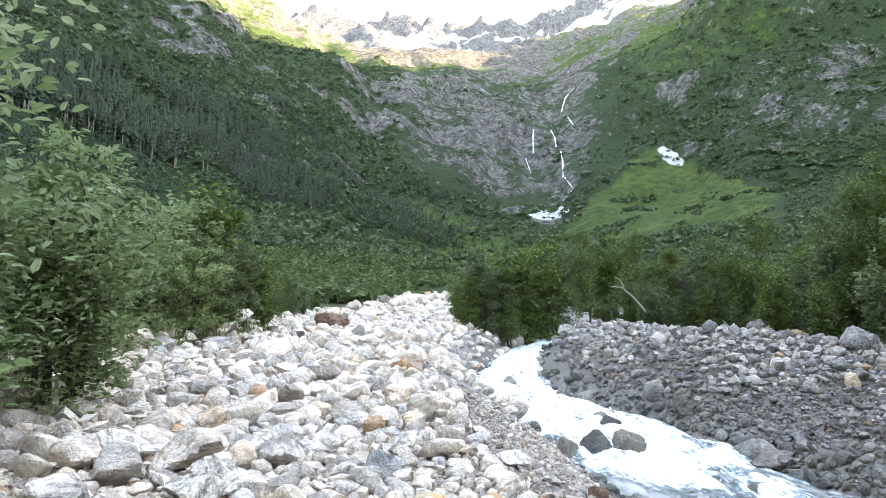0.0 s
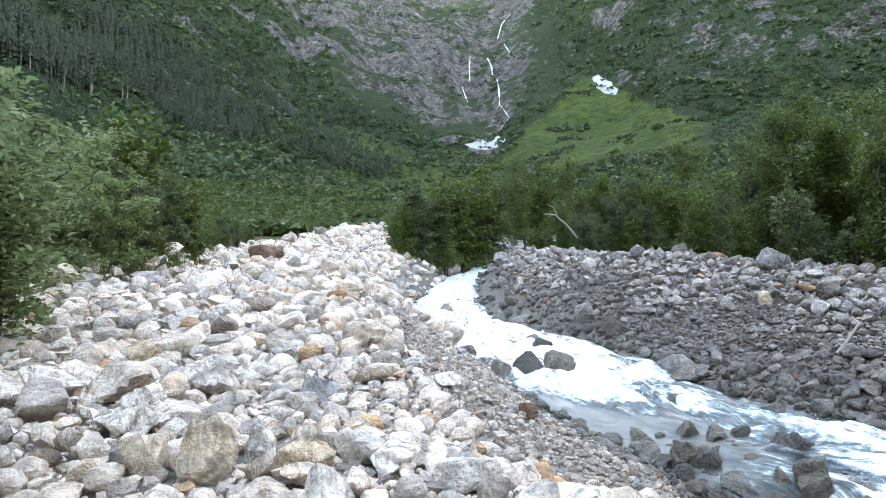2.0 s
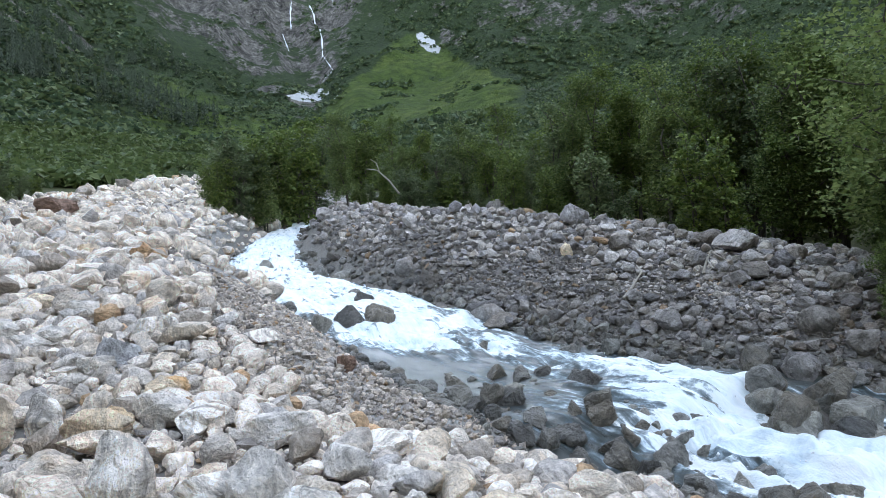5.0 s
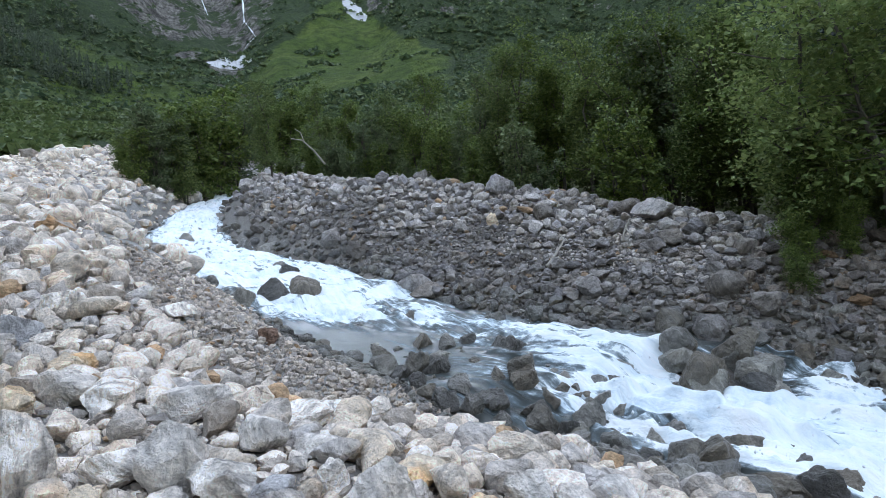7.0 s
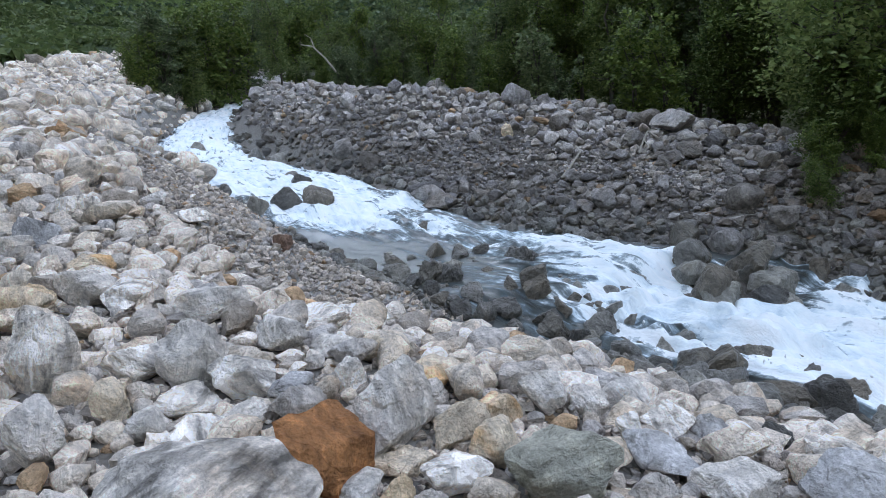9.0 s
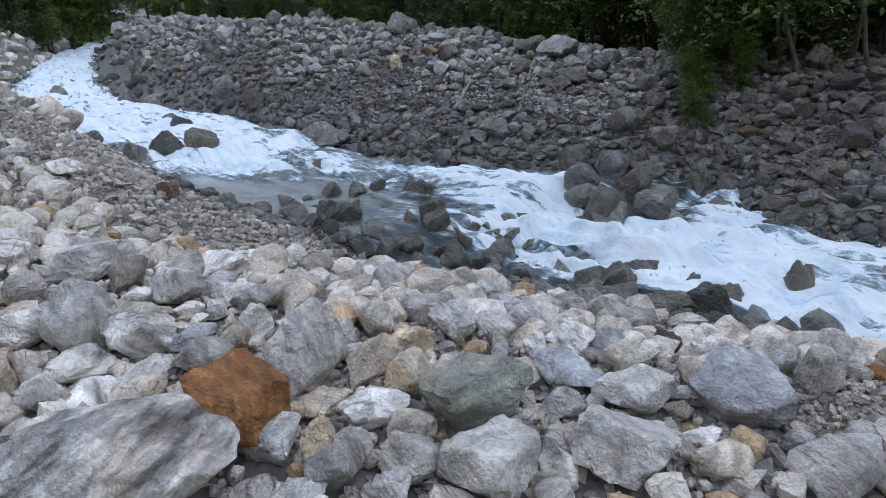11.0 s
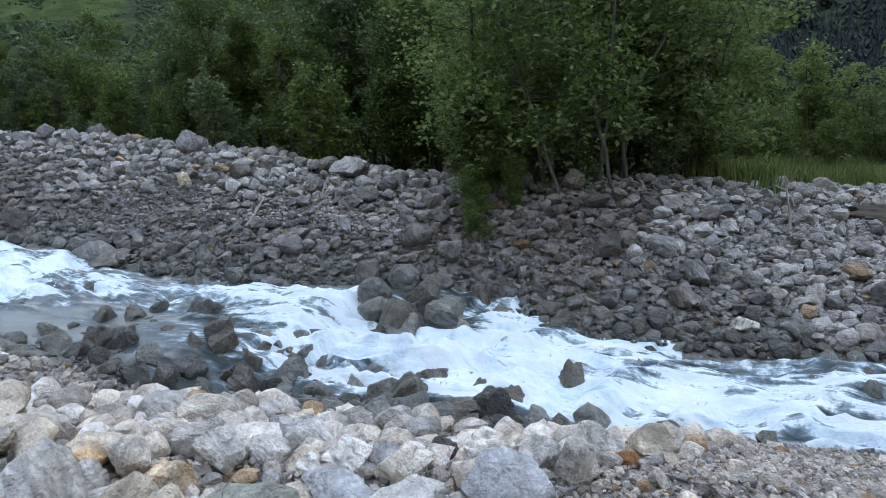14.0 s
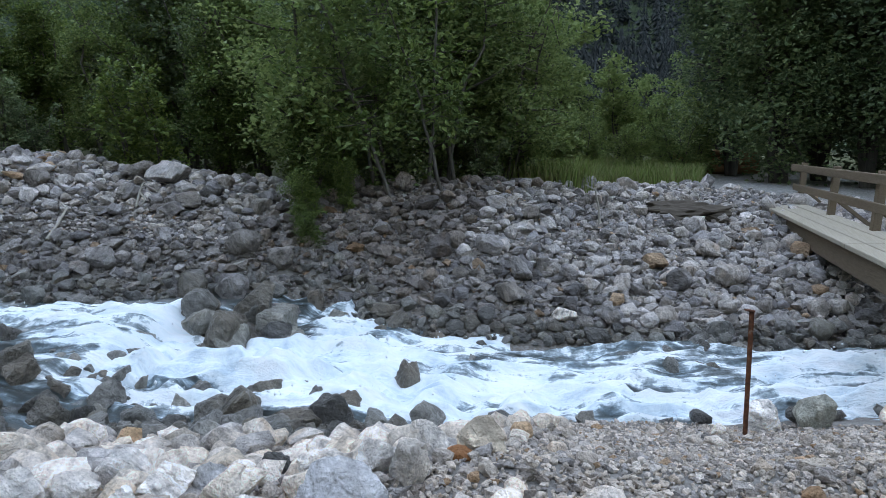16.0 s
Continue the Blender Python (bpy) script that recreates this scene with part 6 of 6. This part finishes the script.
ok = ~(hill & (bumps(x, y, 25, 46) > -0.6)) & ~((b > -4) & (b < 16) & (d > 900) & (bumps(x, y, 40, 47) > -0.25)) & (outcrop(x, y, d) < r.uniform(0.25, 1.3, len(x)))
x, y, z, d = x[ok], y[ok], z[ok], d[ok]
stuff("low_scrub", tufts(x, y, z - 0.5, np.interp(d, (420, 1750), (4.0, 8.5)) * r.uniform(0.6, 1.3, len(x)), r, 5), far_leaf, "low dwarf-pine and alder scrub on the mountain", "scrub")
# tall dark spruces on the left side, with bare stems along the young wood's upper edge
x, y, z, d, r = on_sides(2300, (-37, -10), (300, 700), 32)
b = np.degrees(np.arctan2(x, y))
e = np.degrees(np.arctan2(z - 1.6, d))
upper = np.interp(b, (-37, -28, -22, -16, -13), (22.5, 22.0, 20.8, 19.0, 16))
lower = np.interp(b, (-37, -29, -24, -16, -13), (17.5, 16.6, 14.8, 13.6, 14.5))
ok = (e > lower) & (e < upper) & (bumps(x, y, 60, 45) > np.interp(b, (-37, -20, -15, -12), (-1, -0.6, 0.0, 0.9)))
x, y, z = x[ok], y[ok], z[ok]
stuff("spruce_wood", spruces(x, y, z, r.uniform(12, 21, len(x)), r, 0.2), dark_leaf, "tall dark spruce wood on the steep side", "trees")
# scattered stands further up the valley's left side
x, y, z, d, r = on_sides(8000, (-37, 2), (330, 1250), 37)
b = np.degrees(np.arctan2(x, y))
e = np.degrees(np.arctan2(z - 1.6, d))
ok = (e > np.interp(b, (-37, -20, -14, -6, 2), (20, 13, 9.5, 9, 9))) & (e < np.interp(b, (-37, -20, -8, 2), (25, 23, 18, 13))) & (bumps(x, y, 70, 48) + 0.5 * bumps(x, y, 28, 49) > np.interp(b, (-26, -22, -14, -10), (0.42, 0.0, 0.0, 0.42)))
x, y, z, d = x[ok], y[ok], z[ok], d[ok]
stuff("spruce_stand", spruces(x, y, z, np.interp(d, (330, 1200), (13, 18)) * r.uniform(0.7, 1.2, len(x)), r, 0.08), dark_leaf, "dark spruce stands scattered through the green scrub", "trees")
# young even spruces below them
x, y, z, d, r = on_sides(6000, (-37, -18), (130, 420), 33)
b = np.degrees(np.arctan2(x, y))
e = np.degrees(np.arctan2(z - 1.6, d))
ok = (e > np.interp(b, (-37, -18), (9.5, 8.5))) & (e < np.interp(b, (-37, -29, -24, -18), (17.5, 16.6, 14.6, 11)))
x, y, z = x[ok][:2000], y[ok][:2000], z[ok][:2000]
stuff("young_spruce_wood", spruces(x, y, z, r.uniform(4.5, 8, len(x)), r, 0.0, 1.7), young_leaf, "even young spruce plantation below the tall wood", "trees")
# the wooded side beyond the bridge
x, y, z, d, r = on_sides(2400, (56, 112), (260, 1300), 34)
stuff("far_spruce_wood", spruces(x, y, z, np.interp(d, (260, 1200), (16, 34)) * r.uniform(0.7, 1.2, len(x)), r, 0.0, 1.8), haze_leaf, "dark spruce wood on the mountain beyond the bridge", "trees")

# bare pale stems under the tall wood
x, y, z, d, r = on_sides(3000, (-36, -20), (300, 460), 35)
b = np.degrees(np.arctan2(x, y))
e = np.degrees(np.arctan2(z - 1.6, d))
edge = np.interp(b, (-37, -29, -24, -16), (17.5, 16.6, 14.8, 13.6))
ok = np.abs(e - edge - 0.25) < 0.3
body = []
for px, py, pz in zip(x[ok][:46], y[ok][:46], z[ok][:46]):
    body.append(tube(np.array([[px, py, pz - 1], [px + r.normal(0, 0.3), py, pz + 6], [px + r.normal(0, 0.4), py, pz + 13]]), (0.42, 0.34, 0.2), 5))
    body.append(spruces(np.array([px]), np.array([py]), np.array([pz]), np.array([r.uniform(16, 21)]), r, 0.45))
stems = [q for k, q in enumerate(body) if k % 2 == 0]
tops = [q for k, q in enumerate(body) if k % 2 == 1]
stuff("spruce_stems", joined(stems), pale_bark, "pale bare stems along the spruce wood's edge", "trees")
stuff("spruce_tops", joined(tops), dark_leaf, "dark crowns of the bare-stemmed spruces", "trees")

# trees beyond the road
roadside = [plant_kind("alder_tree", 120 + i, lit_alder_leaf, "light green alder standing beyond the gravel road", "tree", "alders beyond the road",
                       tall=5.0, wide=(1.2, 1.5, 1.0)[i], stems=5, clumps=95, per_clump=44, length=0.16, width=0.34, low=0.12, clump_r=0.1) for i in range(3)]
rng = np.random.default_rng(23)
for bearing, d, size in ((75.5, 20, 1.1), (77.2, 23, 0.72), (79, 27, 0.7), (80.9, 25, 0.86), (82.6, 29, 0.8), (84.6, 26, 0.58), (86.4, 30, 0.68), (84, 36, 0.9), (88, 34, 1.1), (73, 21, 1.2), (71, 26, 1.4), (78.5, 20, 0.4), (82, 20.5, 0.34), (85.5, 21, 0.42), (87.2, 22, 0.5)):
    plant(roadside[int(rng.integers(3))], d * math.sin(radians(bearing)), d * math.cos(radians(bearing)), size, rng.uniform(0, 360))
shade_trees = [plant_kind("broadleaf_tree", 60 + i, bough_leaf, "tall dark tree standing beyond the bridge", "tree", "dark trees beyond the bridge",
                          tall=10.0, wide=2.2, stems=3, clumps=230, per_clump=90, length=0.135, width=0.36, low=0.16, clump_r=0.085) for i in range(2)]
for bearing, d, size in ((89.5, 23, 0.95), (92.5, 20, 1.0), (95.5, 22, 1.1), (98.5, 20, 1.1), (101.5, 22, 1.15), (94, 27, 1.2), (99, 28, 1.25), (104, 19, 1.1)):
    plant(shade_trees[int(rng.integers(2))], d * math.sin(radians(bearing)), d * math.cos(radians(bearing)), size, rng.uniform(0, 360))
# shrub hanging down the notch in the berm
for x, y, size in ((8.6, 5.8, 0.36), (8.2, 5.6, 0.26), (8.95, 6.2, 0.5), (7.85, 5.4, 0.2), (8.6, 5.3, 0.25), (9.0, 5.5, 0.4)):
    plant(alders[(0, 3)[int(rng.integers(2))]], x, y, 0.85 * size, rng.uniform(0, 360))
# slender trees leaning over the berm's right part
slender = [plant_kind("slender_alder", 70 + i, (light_leaf, lit_alder_leaf)[i], "slender alder with bare stems leaning over the berm", "tree", "slender alders over the berm",
                      tall=6.0, wide=2.3, stems=3, thick=0.007, clumps=95, per_clump=72, length=0.105, width=0.36, low=0.22, clump_r=0.1) for i in range(2)]
for x, y, size in ((9.7, 5.3, 0.9), (10.7, 4.5, 1.0), (9.4, 6.6, 0.85), (12.2, 3.9, 0.75)):
    plant(slender[int(rng.integers(2))], x, y, size, rng.uniform(0, 360))


# single taller alders standing out of the thicket
standing = [plant_kind("tall_alder", 140 + i, (light_leaf, alder_leaf, alder_leaf)[i], "tall alder standing out of the thicket behind the berm", "tree", "tall alders behind the berm",
                       tall=6.0, wide=(1.0, 1.4, 0.8)[i], stems=2 + i % 2, thick=0.009, clumps=85, per_clump=70, length=0.095, width=0.36, low=0.25, clump_r=0.085) for i in range(3)]
for k, (bearing, top) in enumerate(((12.5, 11.6), (17, 11.2), (19.5, 10.2), (22, 11.0), (25, 12.2), (30, 11.6), (32, 14.2), (34.5, 14.8), (37.5, 13.6), (40, 15.6), (42, 15.0), (44, 16.8), (47, 16.4), (49, 15.0), (52, 15.0), (55, 13.5), (66, 15.0), (69.5, 16.0), (73, 14.0))):
    way = np.array([math.sin(radians(bearing)), math.cos(radians(bearing))])
    d = next((q for q in np.arange(6, 34, 0.25) if q * way[0] > float(np.interp(q * way[1], CREST_Y, CREST_X)) + 2.4 + 0.7 * (k % 3)), 27.0)
    x, y = d * way
    tall = 1.5 + d * math.tan(radians(top)) - float(land_z(x, y))
    plant(standing[k % 3], x, y, max(tall, 2.5) / 6.0, 67 * k)


def grass(name, xs, ys, count, tall, keep, label, seed):
    """Blades of tall grass, each a bent strip."""
    r = np.random.default_rng(seed)
    x, y = r.uniform(*xs, count), r.uniform(*ys, count)
    ok = keep(x, y)
    x, y = x[ok], y[ok]
    n = len(x)
    z = land_z(x, y)
    a, h = r.uniform(0, 6.28, n), tall * r.uniform(0.5, 1.2, n)
    lean = h * r.uniform(0.1, 0.5, n)
    w = 0.012 + 0.004 * h
    c, s = np.cos(a), np.sin(a)
    base = np.stack([x, y, z - 0.02], -1)
    side = np.stack([-s * w, c * w, 0 * w], -1)
    mid = base + np.stack([c * lean * 0.3, s * lean * 0.3, h * 0.6], -1)
    tip = base + np.stack([c * lean, s * lean, h], -1)
    v = np.stack([base - side, base + side, mid - side * 0.7, mid + side * 0.7, tip], 1).reshape(-1, 3)
    k = np.arange(n)[:, None] * 5
    stuff(name, (v, np.concatenate([k + (0, 1, 3), k + (0, 3, 2), k + (2, 3, 4)])), grass_leaf, label, "grass")


grass("tall_grass", (12, 21), (2.0, 7), 16000, 0.6, lambda x, y: (y > 0.16 * x + 0.4) & (y < 0.16 * x + 3.2), "tall yellow-green grass along the road", 51)
grass("verge_grass", (16.8, 24), (0.3, 6.4), 15000, 0.5, lambda x, y: (y < 0.27 * x) & (y > 0.02 * x + 0.5), "light green grass verge beyond the gravel road", 53)
grass("bank_grass", (-10, -5), (9, 26), 9000, 0.4, lambda x, y: np.abs(x - np.interp(y, EDGE_Y, EDGE_X) + 0.7) < 0.7, "rough green grass on the bar's cut bank", 52)


# ---- waterfalls on the headwall ----
def reach(bearing, elevation, start=600.0):
    """Where a line of sight from the bar meets the mountainside."""
    d = np.arange(start, 3200, 2.0)
    b = radians(bearing)
    z = 1.6 + d * math.tan(radians(elevation))
    under = np.nonzero(z < land_z(d * math.sin(b), d * math.cos(b)))[0]
    k = d[under[0]] if len(under) else 1400.0
    return np.array([k * math.sin(b), k * math.cos(b), 1.6 + k * math.tan(radians(elevation))])


def waterfall(width, *line):
    (b0, e0) = line[0]
    dense = []
    for (b0, e0), (b1, e1) in zip(line, line[1:]):
        dense += [(b0 + (b1 - b0) * k / 5, e0 + (e1 - e0) * k / 5) for k in range(5)]
    dense.append(line[-1])
    pts = np.array([reach(b, e) for b, e in dense])
    wide = width * (0.35 + 0.9 * np.random.default_rng(len(dense) + int(100 * line[0][0])).random(len(pts)))
    v, t = tube(pts, wide, 6)
    tagged(new("waterfall", tri_mesh("waterfall", v, t, fall_water)), "thin white waterfall down the grey headwall", "waterfall", "waterfalls on the headwall")


waterfall(1.7, (8.17, 19.15), (8.06, 18.35), (8.08, 17.07))
waterfall(1.5, (7.37, 16.62), (7.6, 15.99), (7.84, 15.36))
waterfall(1.7, (9.67, 18.89), (10.0, 18.26), (10.07, 17.45))
waterfall(1.7, (10.46, 17.15), (10.63, 16.33), (10.63, 14.91))
waterfall(1.7, (11.76, 22.19), (10.99, 21.46), (10.6, 20.33))
waterfall(1.3, (11.19, 19.92), (11.66, 19.24))
waterfall(1.3, (10.78, 14.9), (11.48, 13.91), (10.73, 13.23), (10.3, 12.3))
waterfall(1.7, (3.4, 22.58), (4.32, 22.09))

# ---- footbridge over the stream ----
ALONG = Vector((0.991, 0.134, 0)).normalized()
ASIDE = Vector((ALONG.y, -ALONG.x, 0))
HEAD = Vector((14.35, -0.54, 0.15))
turn = math.degrees(math.atan2(ALONG.y, ALONG.x))
bridge = thing("footbridge", "weathered wooden footbridge with brown rail over the stream", "bridge", HEAD)


def beam(name, s0, s1, off, high, thick, tall, material, sag=0.0):
    """A timber along the bridge between two stations counted back from its far end."""
    bm = bmesh.new()
    mid = -ALONG * (s0 + s1) / 2 + ASIDE * off + Vector((0, 0, high))
    box(bm, Matrix.Translation(mid) @ pose(0, 0, 0, 0, 0, turn), s1 - s0, thick, tall, 0.015)
    return part(name, bm, material, bridge)


for off, wide in ((0.03, 0.215), (0.292, 0.29), (0.565, 0.235)):
    beam("deck_plank", -0.42, 5.2, off, 0.06, wide, 0.06, deck_wood)
    beam("deck_plank", 5.22, 11.0, off, 0.06, wide, 0.06, deck_wood)
for off in (0.10, 0.56):
    beam("girder", 0.25, 10.8, off, -0.13, 0.20, 0.30, rail_wood)
for k, s in enumerate((-0.45, 1.86, 3.97, 6.3, 8.6)):
    bm = bmesh.new()
    foot = -ALONG * s + ASIDE * (0.67 if s > 1 else 0.70)
    top = foot - ASIDE * 0.10 + Vector((0, 0, 0.87))
    foot = foot - Vector((0, 0, 0.28))
    box(bm, Matrix.Translation((foot + top) / 2) @ pose(0, 0, 0, 0, 0, turn) @ pose(0, 0, 0, 4.8, 0, 0), 0.13, 0.10, (top - foot).length, 0.012)
    part("rail_post", bm, rail_wood, bridge)
    bm = bmesh.new()
    a, b = foot + ASIDE * 0.55 + Vector((0, 0, 0.15)), foot + Vector((0, 0, 0.62))
    box(bm, Matrix.Translation((a + b) / 2) @ (b - a).to_track_quat("Z", "Y").to_matrix().to_4x4(), 0.08, 0.06, (b - a).length, 0.01)
    part("brace", bm, rail_wood, bridge)
for high, off in ((0.78, 0.53), (0.40, 0.57)):
    beam("rail", -0.7, 4.6, off, high, 0.05, 0.13, rail_wood)
    beam("rail", 4.6, 9.5, off, high, 0.05, 0.13, rail_wood)
# bank seat under the far end
bm = bmesh.new()
box(bm, Matrix.Translation(ASIDE * 0.4 - ALONG * 0.2 + Vector((0, 0, -0.56))) @ pose(0, 0, 0, 0, 0, turn), 0.35, 1.5, 0.30, 0.02)
part("sill_beam", bm, rail_wood, bridge)

# ---- rusty iron stake in the gravel ----
x, y = 5.01, -0.12
stake = thing("iron_stake", "rusty angle-iron stake driven into the gravel", "stake", (x, y, float(land_z(x, y))))
bm = bmesh.new()
box(bm, pose(0.0, 0, 0.344, 0.5, -2, 20), 0.026, 0.005, 1.09, 0.001)
part("flange", bm, rusty_iron, stake)
bm = bmesh.new()
box(bm, pose(-0.012, 0.012, 0.344, 0.5, -2, 20), 0.005, 0.026, 1.09, 0.001)
part("web", bm, rusty_iron, stake)
bm = bmesh.new()
box(bm, pose(-0.03, 0.012, 0.888, 8, 6, 20), 0.075, 0.045, 0.012, 0.003)
part("bent_head", bm, rusty_iron, stake, "bent rusty plate on the stake's head")


# ---- driftwood, saplings and other small things ----
def wood_piece(name, label, category, points, thick, material):
    v, t = tube(np.array(points), np.linspace(thick, thick * 0.45, len(points)), 6)
    return tagged(new(name, tri_mesh(name, v, t, material)), label, category)


def on_land(x, y, up=0.0):
    return (x, y, float(land_z(x, y)) + up)


wood_piece("driftwood_stick", "pale bent stick standing among grey cobbles", "stick", [on_land(10.9, 2.0, -0.1), (10.95, 2.02, 0.45), (10.95, 2.08, 0.78), (11.0, 2.25, 0.86)], 0.022, driftwood)
wood_piece("driftwood_branch", "pale dead branch lying on the berm", "branch", [on_land(6.35, 8.75, 0.12), on_land(6.55, 8.8, 0.18), on_land(6.85, 8.95, 0.24), on_land(6.95, 9.2, 0.22)], 0.025, driftwood)
wood_piece("fallen_log", "thin pale log lying before the shrubs", "log", [on_land(9.2, 12.6, 0.05), on_land(9.8, 12.8, 0.08), on_land(10.4, 12.9, 0.12)], 0.05, driftwood)
root = thing("tree_root", "bleached dead tree root caught under a berm boulder", "root", on_land(7.72, 8.35))
for pts, thick in (([(-0.25, -0.1, 0.0), (-0.12, -0.05, 0.22), (0.0, 0.0, 0.34), (0.2, 0.05, 0.36)], 0.02), ([(-0.12, -0.05, 0.2), (-0.2, -0.25, 0.1), (-0.35, -0.3, 0.02)], 0.016), ([(0.0, 0.0, 0.32), (0.1, -0.2, 0.2), (0.12, -0.32, 0.02)], 0.015)):
    ob = new("root_limb", tri_mesh("root_limb", *tube(np.array(pts), np.linspace(thick, thick * 0.4, len(pts)), 5), driftwood))
    ob.parent = root
branch = thing("dead_branch", "bleached dead branch sticking out of the shrubs", "branch", (0, 0, 0))
for pts, thick in (([(6.3, 20.6, 2.9), (5.95, 20.5, 3.3), (5.55, 20.4, 3.62), (5.2, 20.4, 3.66)], 0.035), ([(5.62, 20.4, 3.55), (5.5, 20.35, 3.85), (5.3, 20.3, 3.95)], 0.02)):
    v, t = tube(np.array(pts), np.linspace(thick, thick * 0.4, len(pts)), 5)
    ob = new("limb", tri_mesh("limb", v, t, driftwood))
    ob.parent = branch


def sapling(x, y, lean, tall, seed):
    """A thin leaning alder with a light crown."""
    r = np.random.default_rng(seed)
    root = thing("leaning_alder", "thin leaning alder rooted in the stony bank", "tree", on_land(x, y, -0.1), "saplings on the bank")
    s = np.linspace(0, 1, 9)
    pts = np.stack([lean[0] * s ** 1.2 + r.normal(0, 0.03, 9), lean[1] * s ** 1.2 + r.normal(0, 0.03, 9), tall * s], 1)
    trunk = new("trunk", tri_mesh("trunk", *tube(pts, np.linspace(0.034, 0.01, 9), 6), bark))
    trunk.parent = root
    mids, ways = [], []
    for k in range(16):
        u = r.uniform(0.35, 1.0)
        at = np.array([np.interp(u, s, pts[:, j]) for j in range(3)])
        a = r.uniform(0, 6.28)
        end = at + np.array([math.cos(a), math.sin(a), r.uniform(-0.1, 0.5)]) * r.uniform(0.3, 0.8)
        limb = new("branch", tri_mesh("branch", *tube(np.array([at, end]), (0.012, 0.004), 4), bark))
        limb.parent = root
        q = r.normal(size=(60, 3))
        mids.append(end + q * 0.2)
        ways.append(q)
    crown = new("crown", tri_mesh("crown", *leaves(r, np.concatenate(mids), np.concatenate(ways), 0.11, 0.3), alder_leaf, False))
    crown.parent = root


sapling(9.05, 4.75, (-0.35, 0.75), 2.6, 1)
sapling(9.65, 4.15, (-0.5, 0.65), 3.2, 2)
sapling(9.75, 4.4, (0.15, -0.2), 4.4, 3)
# low heap of earth beside the road
bm = bmesh.new()
bmesh.ops.create_icosphere(bm, subdivisions=4, radius=1.0)
for p in bm.verts:
    p.co *= 1 + 0.4 * noise.noise(p.co * 1.7) + 0.22 * noise.noise(p.co * 5) + 0.1 * noise.noise(p.co * 11)
    p.co.x *= 0.75
    p.co.y *= 0.45
    p.co.z *= 0.22
me = bpy.data.meshes.new("earth_mound")
bm.to_mesh(me)
bm.free()
me.materials.append(earth)
heap_ob = tagged(new("earth_mound", me), "low mound of brown earth beside the gravel road", "earth mound")
heap_ob.matrix_basis = pose(12.6, 0.95, float(land_z(12.6, 0.95)) + 0.02, 0, 0, 95)

# stack of cut logs at the edge of the dark trees
pile = thing("log_pile", "small stack of reddish cut logs under dark trees", "log pile", on_land(24.0, 0.75))
cut_wood = bark_material("red_brown_cut_wood", (0.20, 0.10, 0.05), (0.38, 0.21, 0.11))
for row, across in ((0, (-0.45, -0.15, 0.15, 0.45)), (1, (-0.3, 0.0, 0.3)), (2, (-0.15, 0.15))):
    for d in across:
        log = new("log", tri_mesh("log", *tube(np.array([(-0.1 * d, -1.3, 0.13 + 0.25 * row), (0.0, 0.0, 0.14 + 0.25 * row), (0.05, 1.3, 0.13 + 0.25 * row)]) + (d, 0.1 * d, 0), (0.14, 0.145, 0.13), 9), cut_wood))
        log.parent = pile
